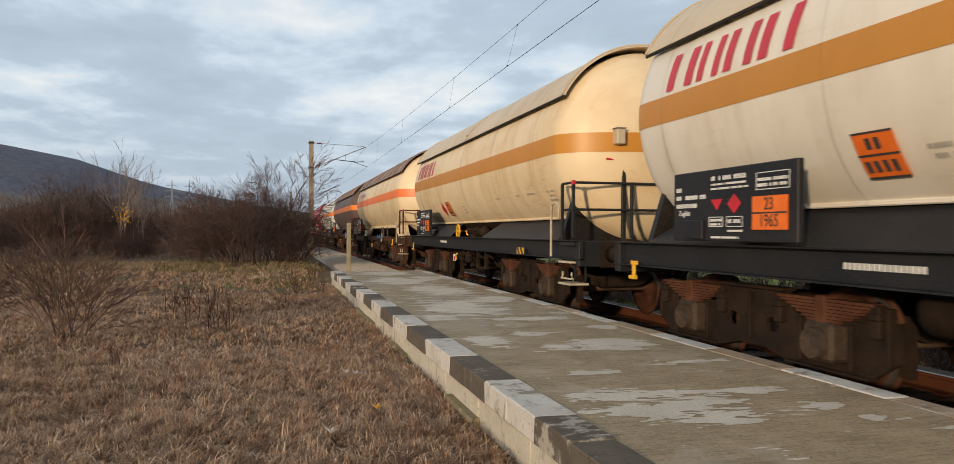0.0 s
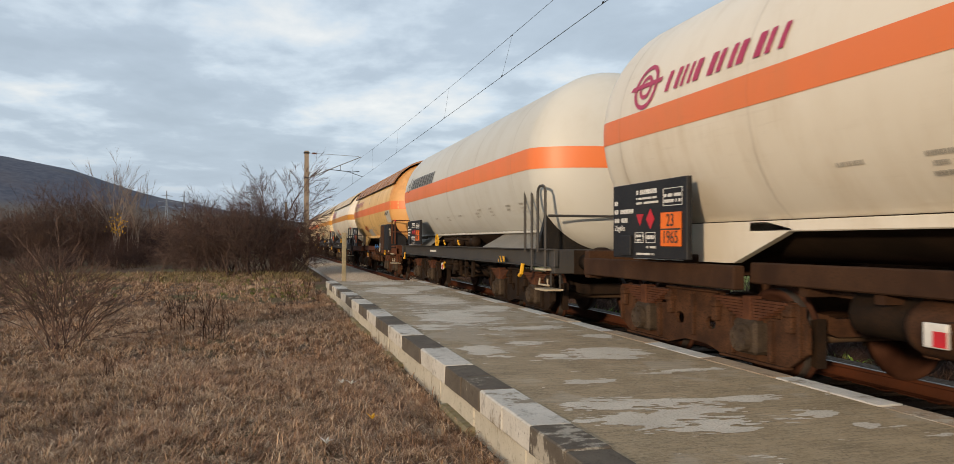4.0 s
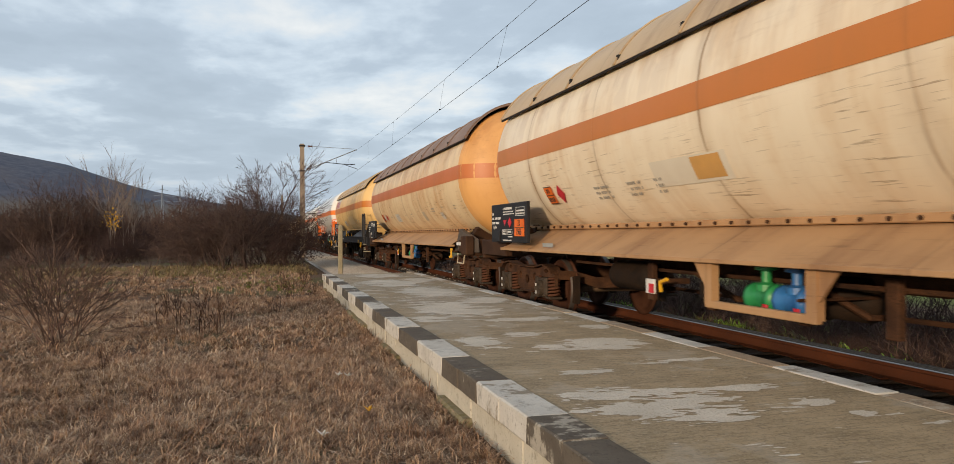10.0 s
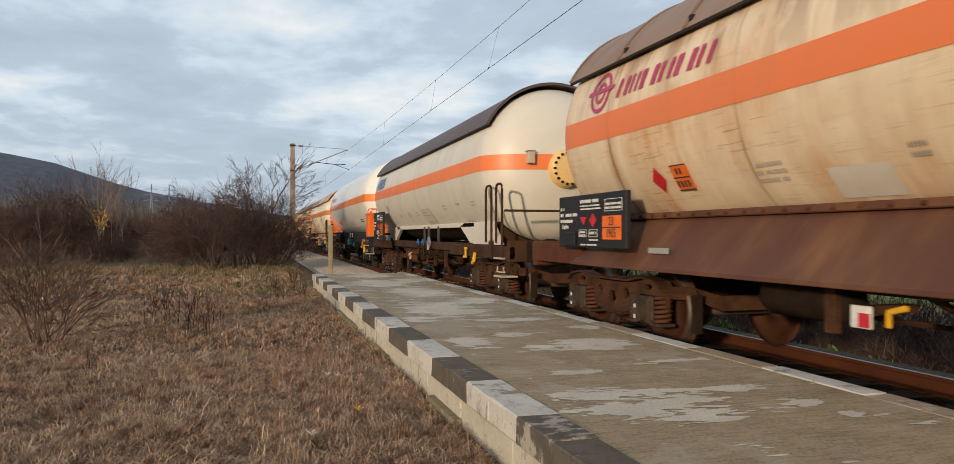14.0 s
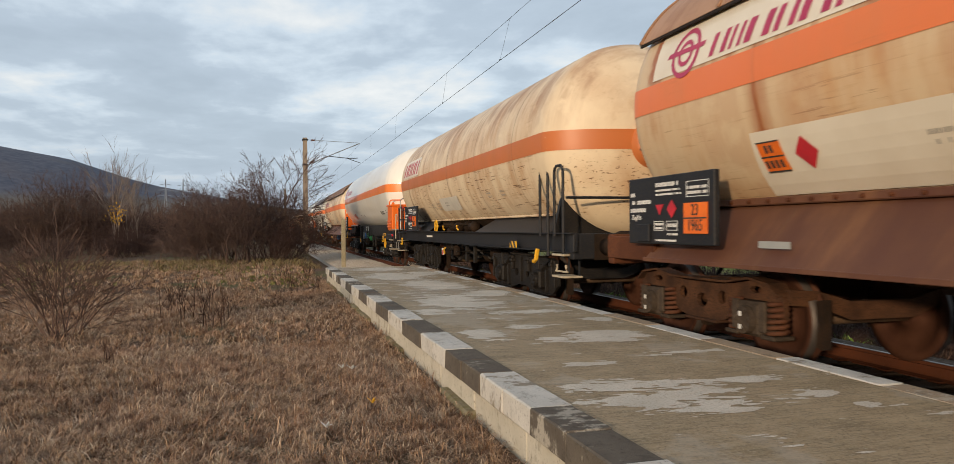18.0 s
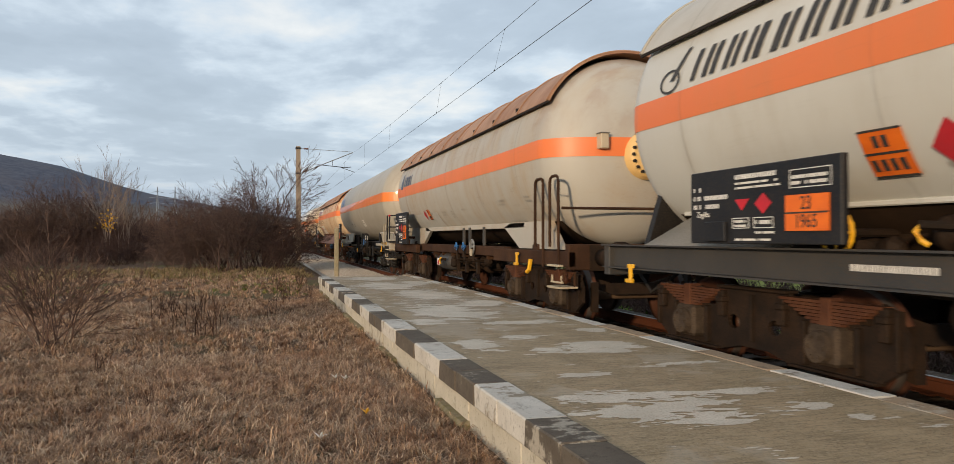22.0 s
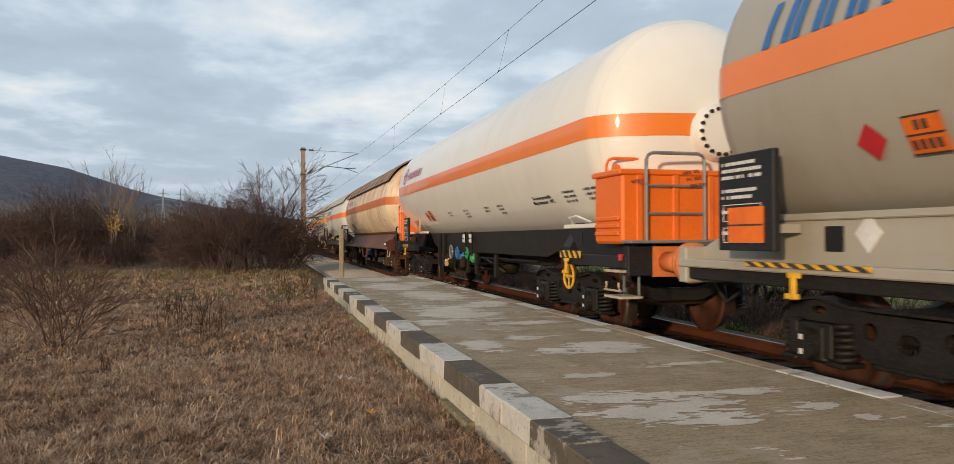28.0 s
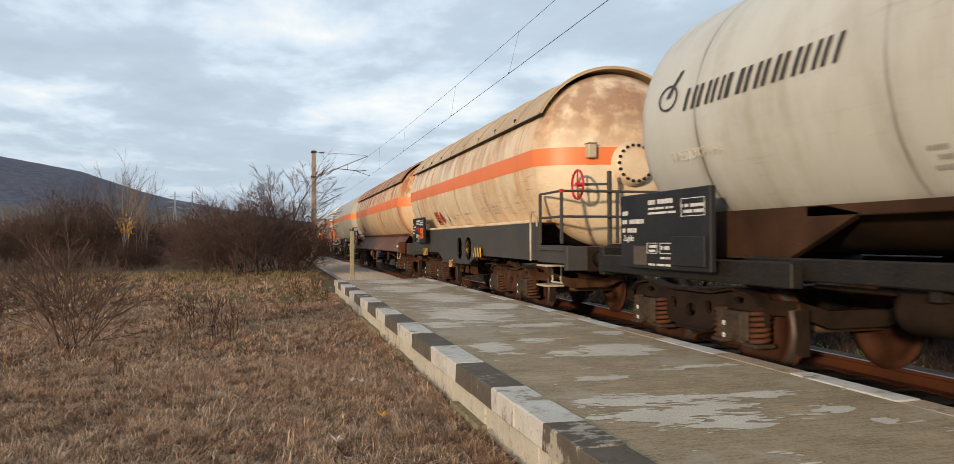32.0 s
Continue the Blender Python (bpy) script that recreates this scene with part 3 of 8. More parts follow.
def build_track():
    bm = bmesh.new()
    prof = [(XC - 3.0, -0.46), (XC - 1.95, -0.20), (XC + 1.95, -0.20), (XC + 3.0, -0.46), (XC + 3.0, -0.6), (XC - 3.0, -0.6)]
    prism(bm, prof, "y", -120, 900)
    stone = surface("grey_brown_ballast", (0.055, 0.044, 0.034), (0.032, 0.026, 0.021), 1.5, 0.95, bump=1.0, dist=0.04, grain=26, c=(0.13, 0.11, 0.09))
    structure("track_bed", bm, stone, "grey-brown crushed stone ballast under the track")
    # shoulder of loose pale ballast past the platform's end
    rng = random.Random(5)
    vs, fs = [], []
    def stones(n, xa, xb, ya, yb, zf):
        for _ in range(n):
            x, y = rng.uniform(xa, xb), rng.uniform(ya, yb)
            r = rng.uniform(0.018, 0.045)
            o = len(vs)
            z = zf(x) + r * 0.4
            for dx, dy, dz in ((1, 0, -0.3), (-0.5, 0.85, -0.3), (-0.5, -0.85, -0.3), (0.3, 0.2, 0.8), (-0.5, -0.1, 0.6)):
                vs.append((x + dx * r * rng.uniform(0.7, 1.3), y + dy * r * rng.uniform(0.7, 1.3), z + dz * r))
            fs.extend([(o, o + 1, o + 3), (o + 1, o + 4, o + 3), (o + 1, o + 2, o + 4), (o + 2, o, o + 3), (o + 2, o + 3, o + 4)])
    def bed(x):
        d = abs(x - XC)
        return -0.20 if d < 1.95 else -0.20 - (d - 1.95) * 0.248
    stones(4000, XC - 1.1, XC + 1.6, 19.6, 60, bed)
    stones(9000, 2.3, XC - 1.15, 19.6, 48, lambda x: -0.06 - 0.05 * max(0, 3.0 - x))
    me = bpy.data.meshes.new("ballast_stones")
    me.from_pydata(vs, [], fs)
    pale = surface("pale_ballast_stone", (0.46, 0.405, 0.34), (0.32, 0.28, 0.235), 6, 0.9, bump=0.2, c=(0.60, 0.55, 0.47))
    me.materials.append(pale)
    tagged(new("ballast_stones", me), "loose pale crushed ballast stones between the rails", "ballast", kind="stuff")
    bm = bmesh.new()
    prism(bm, [(1.9, -0.3), (2.35, -0.09), (3.0, -0.075), (XC - 1.1, -0.075), (XC - 1.0, -0.3)], "y", 19.34, 70)
    structure("gravel_shoulder", bm, surface("pale_gravel", (0.44, 0.385, 0.32), (0.33, 0.285, 0.235), 3, 0.95, bump=1.0, dist=0.03, grain=34, c=(0.58, 0.53, 0.45)), "pale gravel shoulder beside the track past the platform")
    # rails: head, web and foot
    half = [(-0.075, -0.172), (0.075, -0.172), (0.075, -0.160), (0.012, -0.142), (0.010, -0.045), (0.036, -0.034), (0.036, -0.004), (-0.036, -0.004), (-0.036, -0.034), (-0.010, -0.045), (-0.012, -0.142), (-0.075, -0.160)]
    for x in (XC - 0.755, XC + 0.755):
        rail = tagged(new("rail"), "rust-brown steel rail with a worn bright head", "rail", "running rails")
        rail.location = (x, 0, 0)
        bm = bmesh.new()
        prism(bm, half, "y", -120, 900)
        part("rail_body", bm, M["rail_rust"], rail)
        part("running_face", boxm(-0.022, 0.022, -120, 900, -0.004, 0.0), M["rail_head"], rail, "bright worn rail head")
    # sleeper wood is darkened in its colour for the shade it lies in
    sl = mesh_of(boxm(-1.3, 1.3, -0.13, 0.13, -0.20, -0.165, bevel=0.012), "sleeper", surface("oily_wooden_sleeper", (0.045, 0.034, 0.026), (0.075, 0.058, 0.044), 3, 0.85, bump=0.5, c=(0.03, 0.022, 0.017)))
    clip = mesh_of(boxm(-0.05, 0.05, -0.07, 0.07, -0.165, -0.145, bevel=0.01), "rail_clip", M["rail_rust"])
    for i in range(-20, 110):
        s = tagged(new("sleeper", sl), "dark oily wooden sleeper in the ballast", "sleeper", "sleepers of the track")
        s.location = (XC, 0.62 * i, 0.004)
        if 3 < i < 36:
            for x in (-0.885, -0.625, 0.625, 0.885):
                c = part("rail_clip", clip, None, s)
                c.location = (x, 0, 0)


build_track()


# ---- overhead line ----
def wire(name, pts, r, label, category):
    ob = tagged(new(name, mesh_of(rod(bmesh.new(), pts, r, 5), name, M["wire"])), label, category)
    return ob


M["wire"] = surface("oxidised_copper_wire", (0.03, 0.03, 0.03), (0.05, 0.045, 0.04), 4, 0.6, 0.6, bump=0.0)
M["mast"] = surface("weathered_concrete_mast", (0.25, 0.20, 0.15), (0.33, 0.27, 0.205), 1.4, 0.9, bump=0.3, c=(0.18, 0.14, 0.10))
SPAN = [-76.0, -14.5, 46.5, 107.5, 168.5]


def sag(y):
    for a, b in zip(SPAN, SPAN[1:]):
        if a <= y <= b:
            u = (y - a) / (b - a) * 2 - 1
            return 6.62 - 0.40 * (1 - u * u)
    return 6.62


def build_overhead():
    ys = [-76 + i * 3.05 for i in range(81)]
    wire("messenger_wire", [(XC + 0.02, y, sag(y)) for y in ys], 0.0052, "dark messenger wire hung over the track", "wire")
    def stagger(y):
        k = (y - SPAN[2]) / 61.0
        return 0.18 * math.cos(math.pi * k)
    wire("contact_wire", [(XC + stagger(y) * 0.6, y, 5.40) for y in ys], 0.0066, "dark contact wire over the track", "wire")
    k = 0
    for a, b in zip(SPAN, SPAN[1:]):
        for f in (0.09, 0.26, 0.42, 0.515, 0.62, 0.78, 0.92):
            y = a + f * (b - a)
            bm = rod(bmesh.new(), [(XC + 0.02, y - 0.4, sag(y - 0.4)), (XC + stagger(y) * 0.6, y + 0.35, 5.40)], 0.0026, 4)
            box(bm, XC + 0.012, XC + 0.028, y - 0.41, y - 0.39, sag(y - 0.4) - 0.02, sag(y - 0.4) + 0.008)
            xb = XC + stagger(y) * 0.6
            box(bm, xb - 0.012, xb + 0.012, y + 0.33, y + 0.37, 5.40, 5.43)
            tagged(new("dropper", mesh_of(bm, "dropper", M["wire"])), "thin dropper wire with clamps between the two wires", "dropper", "droppers of the overhead line")
    for y in SPAN[2:]:
        mast = empty("overhead_line_mast", pose(2.12, y, -0.3), "weathered concrete mast with steel bracket beside the track", "mast", "overhead line masts")
        bm = bmesh.new()
        prism(bm, [(-0.17, -0.13), (0.17, -0.13), (0.17, 0.13), (-0.17, 0.13)], "z", 0.0, 7.2)
        for v in bm.verts:
            if v.co.z > 3:
                v.co.x *= 0.72
                v.co.y *= 0.8
        part("post", bm, M["mast"], mast)
        X = XC - 2.12
        part("stay_rod", rod(bmesh.new(), [(0.1, 0, 7.08), (X - 0.1, 0, 6.96)], 0.013, 6), M["steel_grey"], mast)
        part("bracket_tube", rod(bmesh.new(), [(0.1, 0, 5.55), (X, 0, 6.93)], 0.026, 6), M["steel_grey"], mast)
        part("registration_tube", rod(bmesh.new(), [(X * 0.42, 0, 6.1), (X - 0.55, 0, 5.98), (X - 0.1, 0, 6.02)], 0.022, 6), M["wire"], mast)
        part("steady_arm", rod(bmesh.new(), [(X - 0.75, 0, 5.98), (X + 0.1, 0, 5.70)], 0.016, 6), M["wire"], mast)
        part("hanger_rod", rod(bmesh.new(), [(X * 0.62, 0, 6.4), (X * 0.62, 0, 6.06)], 0.012, 5), M["wire"], mast)
        for px, pz in ((0.42, 5.69), (0.5, 7.065)):
            bm = bmesh.new()
            lathe(bm, [(0.03, -0.16), (0.06, -0.12), (0.035, -0.08), (0.06, -0.03), (0.035, 0.01), (0.06, 0.06), (0.03, 0.10)], "x", (px, 0, pz), 10)
            part("insulator", bm, surface("brown_glazed_porcelain", (0.10, 0.04, 0.025), (0.12, 0.05, 0.03), 5, 0.25, bump=0.0) if "porc" not in M else M["porc"], mast, "brown ribbed porcelain insulator")
        for z in (5.55, 7.08):
            part("mast_clamp", boxm(-0.17, 0.17, -0.15, 0.15, z - 0.05, z + 0.05, bevel=0.01), M["wire"], mast)


M["porc"] = surface("brown_glazed_porcelain", (0.10, 0.04, 0.025), (0.12, 0.05, 0.03), 5, 0.25, bump=0.0)
build_overhead()


# ---- the freight train ----
V0, ACC = 10.508, 0.03808


def gone(t):
    """How far the train has run by t seconds."""
    return V0 * t + ACC * t * t


def on_tank(R, zc, y, z, lift=0.012):
    """A place on the tank's near side, by height."""
    dz = max(-R * 0.98, min(R * 0.98, z - zc))
    return (-math.sqrt((R + lift) ** 2 - dz * dz), y, zc + dz)


def decal(bm, R, zc, corners, n=5, mi=0, lift=0.012):
    """A painted patch laid on the curved side; corners as (y, z) round it."""
    (a, b, c, d) = corners
    grid = []
    for i in range(n + 1):
        u = i / n
        row = []
        for j in (0, 1):
            p, q = (a, d) if j == 0 else (b, c)
            y, z = p[0] + (q[0] - p[0]) * u, p[1] + (q[1] - p[1]) * u
            row.append(bm.verts.new(on_tank(R, zc, y, z, lift)))
        grid.append(row)
    for r, s in zip(grid, grid[1:]):
        f = bm.faces.new((r[0], r[1], s[1], s[0]))
        f.material_index = mi
        f.normal_update()
        if f.normal.x > 0:
            f.normal_flip()


def ring_decal(bm, R, zc, y, z, r0, r1, n=20, mi=0, squeeze=1.0):
    for i in range(n):
        a, b = 2 * math.pi * i / n, 2 * math.pi * (i + 1) / n
        pts = [on_tank(R, zc, y + r * math.cos(q) * squeeze, z + r * math.sin(q)) for q, r in ((a, r0), (b, r0), (b, r1), (a, r1))]
        f = bm.faces.new([bm.verts.new(p) for p in pts])
        f.normal_update()
        if f.normal.x > 0:
            f.normal_flip()


def glyph_bars(pieces, R, zc, y, z0, z1, widths, gap, lean):
    """A row of plain slanted blocks, one for a sign, running towards the rear."""
    for w in widths:
        t = w * 0.28
        h = z1 - z0
        bm = pieces.fresh()
        for ya in (y, y - w + t):
            decal(bm, R, zc, ((ya, z0), (ya - t, z0), (ya - t - lean, z1), (ya - lean, z1)))
        y -= w + gap
    return y


class Pieces:
    """Gathers the shapes of a mark; the first carries the rest as its parts."""

    def __init__(self, parent):
        self.parent, self.shapes = parent, []

    def fresh(self):
        self.shapes.append(bmesh.new())
        return self.shapes[-1]

    def finish(self, mat, label):
        head = part("emblem", self.shapes[0], mat, self.parent, label)
        for bm in self.shapes[1:]:
            part("emblem_block", bm, mat, head)


def emblem(kind, R, zc, y1, parent, z):
    """The owner's mark: plain shapes in its colours."""
    bm = Pieces(parent)
    y = y1
    if kind == "ring":
        ring_decal(bm.fresh(), R, zc, y - 0.9, z + 0.24, 0.20, 0.25, 22)
        ring_decal(bm.fresh(), R, zc, y - 0.9, z + 0.24, 0.09, 0.135, 16)
        decal(bm.fresh(), R, zc, ((y - 0.55, z + 0.24), (y - 1.22, z + 0.24), (y - 1.25, z + 0.29), (y - 0.58, z + 0.29)), 2)
        glyph_bars(bm, R, zc, y - 1.34, z + 0.10, z + 0.31, [0.25, 0.17, 0.34, 0.25, 0.34, 0.24], 0.055, 0.06)
        mat, lab = M["magenta"], "crimson ring emblem with slanted blocks"
    elif kind == "red":
        glyph_bars(bm, R, zc, y - 0.50, z + 0.02, z + 0.40, [0.48, 0.36, 0.42, 0.46], 0.09, 0.05)
        mat, lab = M["shelf_red"], "row of red blocks painted on the tank"
    elif kind == "blue":
        glyph_bars(bm, R, zc, y - 0.48, z + 0.02, z + 0.38, [0.32, 0.32, 0.30, 0.30], 0.03, 0.10)
        mat, lab = M["blue"], "row of slanted blue blocks"
    elif kind == "black":
        ring_decal(bm.fresh(), R, zc, y - 0.62, z + 0.10, 0.10, 0.125, 16, squeeze=1.5)
        decal(bm.fresh(), R, zc, ((y - 0.62, z + 0.10), (y - 0.70, z + 0.10), (y - 0.92, z + 0.40), (y - 0.86, z + 0.40)))
        glyph_bars(bm, R, zc, y - 1.0, z + 0.03, z + 0.32, [0.27, 0.27, 0.24, 0.33, 0.27, 0.27, 0.28, 0.25, 0.25], 0.055, 0.10)
        mat, lab = M["ink"], "dark ring mark and slanted grey-black blocks"
    elif kind == "small":
        ring_decal(bm.fresh(), R, zc, y - 0.48, z + 0.06, 0.115, 0.14, 18, squeeze=1.4)
        decal(bm.fresh(), R, zc, ((y - 0.44, z + 0.06), (y - 0.52, z + 0.06), (y - 0.72, z + 0.32), (y - 0.66, z + 0.32)))
        glyph_bars(bm, R, zc, y - 0.80, z - 0.13, z + 0.09, [0.20, 0.20, 0.17, 0.25, 0.20, 0.20, 0.20, 0.18, 0.18], 0.05, 0.08)
        mat, lab = M["ink"], "small dark ring mark and slanted blocks"
    elif kind == "navy":
        decal(bm.fresh(), R, zc, ((y - 0.50, z - 0.08), (y - 0.82, z - 0.08), (y - 0.78, z + 0.35), (y - 0.66, z + 0.35)))
        glyph_bars(bm, R, zc, y - 0.98, z - 0.02, z + 0.26, [0.30, 0.26, 0.32], 0.04, 0.06)
        mat, lab = M["navy"], "navy emblem and three dark blocks"
    else:
        decal(bm.fresh(), R, zc, ((y - 0.7, z), (y - 0.95, z), (y - 0.95, z + 0.3), (y - 0.7, z + 0.3)))
        decal(bm.fresh(), R, zc, ((y - 1.2, z + 0.1), (y - 1.5, z + 0.1), (y - 1.55, z + 0.35), (y - 1.25, z + 0.35)))
        mat, lab = M["grey_patch"], "worn grey blocks where a mark was painted over"
    bm.finish(mat, lab)


def make_tank(R, y0, y1, zc, d, seg=56):
    bm = bmesh.new()
    prof = []
    for i in range(1, 9):
        a = math.pi / 2 * i / 8
        prof.append((R * math.sin(a), y0 - d * math.cos(a)))
    n = 8
    for i in range(1, n):
        prof.append((R, y0 + (y1 - y0) * i / n))
    for i in range(8, 0, -1):
        a = math.pi / 2 * i / 8
        prof.append((R * math.sin(a), y1 + d * math.cos(a)))
    return lathe(bm, prof, "y", (0, 0, zc), seg)


def make_stripe(R, y0, y1, zc, d, za, zb, up=0.004):
    bm = bmesh.new()
    R2 = R + up
    zs = [za, (za + zb) / 2, zb]
    loops = []
    for z in zs:
        c = math.sqrt(R2 * R2 - (z - zc) ** 2)
        loop = []
        for i in range(25):
            a = math.pi * i / 24 - math.pi / 2
            x = c * math.sin(a)
            q = max(0.0, 1 - (x * x + (z - zc) ** 2) / (R2 * R2))
            loop.append((x, y0 - (d + up) * math.sqrt(q), z))
        for i in range(25):
            a = math.pi / 2 - math.pi * i / 24
            x = c * math.sin(a)
            q = max(0.0, 1 - (x * x + (z - zc) ** 2) / (R2 * R2))
            loop.append((x, y1 + (d + up) * math.sqrt(q), z))
        loops.append([bm.verts.new(p) for p in loop])
    n = len(loops[0])
    for a, b in zip(loops, loops[1:]):
        for i in range(n):
            bm.faces.new((a[i], a[(i + 1) % n], b[(i + 1) % n], b[i]))
    bmesh.ops.recalc_face_normals(bm, faces=bm.faces)
    return bm


def make_roof(R, y0, y1, zc, half, thick=0.03):
    """A curved sun shield standing off the tank."""
    bm = bmesh.new()
    rows = []
    n = 44
    for r in (R, R + thick):
        for y in (y0, y1):
            rows.append([bm.verts.new((r * math.sin(a), y, zc + r * math.cos(a))) for a in [radians(-half + 2 * half * i / n) for i in range(n + 1)]])
    inner0, inner1, outer0, outer1 = rows
    for i in range(n):
        bm.faces.new((outer0[i], outer0[i + 1], outer1[i + 1], outer1[i]))
        bm.faces.new((inner0[i + 1], inner0[i], inner1[i], inner1[i + 1]))
        bm.faces.new((inner0[i], inner0[i + 1], outer0[i + 1], outer0[i]))
        bm.faces.new((inner1[i + 1], inner1[i], outer1[i], outer1[i + 1]))
    for i in (0, n):
        bm.faces.new((inner0[i], outer0[i], outer1[i], inner1[i]))
    bmesh.ops.recalc_face_normals(bm, faces=bm.faces)
    return bm


RIBS = {}


def roof_rib(R, zc, half, mat, w=0.03, h=0.03):
    key = (R, zc, half, mat.name, w)
    if key not in RIBS:
        RIBS[key] = mesh_of(make_roof(R, -w, w, zc, half, h), "roof_rib", mat, True)
    return RIBS[key]


# -- bogies: built once for each kind and colour, meshes shared --
BOGIES = {}


def wheel_mesh(mat):
    bm = bmesh.new()
    prof = [(0.05, -0.09), (0.13, -0.09), (0.14, -0.04), (0.36, 0.0), (0.385, -0.055), (0.455, -0.055), (0.46, 0.03), (0.465, 0.045), (0.488, 0.055), (0.486, 0.080), (0.39, 0.080), (0.36, 0.03), (0.14, 0.06), (0.13, 0.10), (0.05, 0.10)]
    lathe(bm, prof, "x", (0, 0, 0), 36)
    for f in bm.faces:
        r = [math.hypot(v.co.y, v.co.z) for v in f.verts]
        if min(r) > 0.454 and max(r) < 0.461:
            f.material_index = 1
    return mesh_of(bm, "wheel", [M["wheel"], M["tread"]], True)


def spring_mesh(mat):
    bm = bmesh.new()
    pts = [(0.088 * math.cos(a), 0.088 * math.sin(a), -0.14 + 0.30 * k / 40) for k in range(41) for a in [2 * math.pi * k / 7]]
    return mesh_of(rod(bm, pts, 0.022, 5), "coil_spring", mat, True)


def bogie_kit(kind, mat):
    key = (kind, mat.name)
    if key in BOGIES:
        return BOGIES[key]
    kit = []
    wb = 0.9 if kind == "coil" else 1.0
    frame = boxm(-0.95, 0.95, -0.22, 0.22, 0.52, 0.80, bevel=0.03)
    kit.append(("bogie", mesh_of(frame, "bogie", mat), None))
    for s in (-1, 1):
        frame = bmesh.new()
        if kind == "coil":
            # fish-bellied side frame, 40 mm plates
            rim = [(-1.30, 0.50), (-1.28, 0.68), (-1.18, 0.78), (-0.86, 0.82), (-0.55, 0.77), (-0.30, 0.75), (0.30, 0.75), (0.55, 0.77), (0.86, 0.82), (1.18, 0.78), (1.28, 0.68), (1.30, 0.50), (1.20, 0.50), (1.14, 0.64), (0.66, 0.64), (0.58, 0.50), (0.42, 0.40), (0.16, 0.35), (-0.16, 0.35), (-0.42, 0.40), (-0.58, 0.50), (-0.66, 0.64), (-1.14, 0.64), (-1.20, 0.50)]
            plate(frame, rim, [oval(-0.36, 0.615, 0.075, 0.07, 10), oval(0.36, 0.615, 0.075, 0.07, 10), oval(0.0, 0.56, 0.10, 0.075, 12), oval(-0.9, 0.735, 0.09, 0.035, 8), oval(0.9, 0.735, 0.09, 0.035, 8)], s * 1.03 - 0.025, s * 1.03 + 0.025)
            box(frame, s * 1.0 - 0.09, s * 1.0 + 0.09, -0.30, 0.30, 0.345, 0.375, 0.008)
            for a, b in (((-1.28, 0.70), (-1.16, 0.79)), ((-1.16, 0.79), (-0.86, 0.83)), ((-0.86, 0.83), (-0.50, 0.775)), ((-0.50, 0.775), (0.50, 0.775)), ((0.50, 0.775), (0.86, 0.83)), ((0.86, 0.83), (1.16, 0.79)), ((1.16, 0.79), (1.28, 0.70))):
                prism(frame, [a, b, (b[0], b[1] + 0.022), (a[0], a[1] + 0.022)], "x", s * 1.03 - 0.095, s * 1.03 + 0.095)
        else:
            # pressed plate frame: windows for the axle boxes, notches for the springs
            rim = [(-1.74, 0.40), (-1.74, 0.62), (-1.60, 0.80), (-1.50, 0.84), (-1.40, 0.66), (-0.60, 0.66), (-0.50, 0.84), (0.50, 0.84), (0.60, 0.66), (1.40, 0.66), (1.50, 0.84), (1.60, 0.80), (1.74, 0.62), (1.74, 0.40), (1.50, 0.25), (0.55, 0.22), (0.20, 0.30), (-0.20, 0.30), (-0.55, 0.22), (-1.50, 0.25)]
            holes = [[(c - 0.25, 0.31), (c + 0.25, 0.31), (c + 0.25, 0.61), (c - 0.25, 0.61)] for c in (-1.0, 1.0)] + [oval(c, 0.52, 0.09, 0.07, 10) for c in (-0.30, 0.30)]
            plate(frame, rim, holes, s * 1.02 - 0.02, s * 1.02 + 0.02)
            box(frame, s * 1.02 - 0.08, s * 1.02 + 0.08, -0.50, 0.50, 0.84, 0.87, 0.008)
            box(frame, s * 1.03 - 0.06, s * 1.03 + 0.06, -1.48, -0.52, 0.225, 0.25, 0.006)
            box(frame, s * 1.03 - 0.06, s * 1.03 + 0.06, 0.52, 1.48, 0.225, 0.25, 0.006)
            for c in (-1.0, 1.0):
                for k in (-0.29, 0.29):
                    box(frame, s * 1.05 - 0.04, s * 1.05 + 0.04, c + k - 0.025, c + k + 0.025, 0.27, 0.64, 0.008)
            for y in (-1.66, 0.0, 1.66):
                box(frame, s * 1.04 - 0.04, s * 1.04 + 0.04, y - 0.02, y + 0.02, 0.36, 0.80, 0.006)
        kit.append(("side_frame", mesh_of(frame, "side_frame", mat), pose(0, 0, 0)))
    bow = [(-1.0, 0.76), (-0.70, 0.74), (-0.35, 0.64), (0.35, 0.64), (0.70, 0.74), (1.0, 0.76), (1.0, 0.62), (0.70, 0.60), (0.35, 0.47), (-0.35, 0.47), (-0.70, 0.60), (-1.0, 0.62)]
    beam = mesh_of(prism(bmesh.new(), bow, "y", -0.05, 0.05), "end_beam", mat)
    for y in (-1.26, 1.26):
        kit.append(("end_beam", beam, pose(0, y, 0)))
    rust = mat if mat.name.startswith("black") else M["spring_rust"]
    dusty = mat if mat.name.startswith("black") else M["axle_dust"]
    wheel, spring = wheel_mesh(mat), spring_mesh(rust)
    axle = mesh_of(lathe(bmesh.new(), [(0.065, -1.05), (0.065, -0.85), (0.09, -0.8), (0.085, 0.0), (0.09, 0.8), (0.065, 0.85), (0.065, 1.05)], "x", (0, 0, 0), 14), "axle", M["axle"], True)
    abox = bmesh.new()
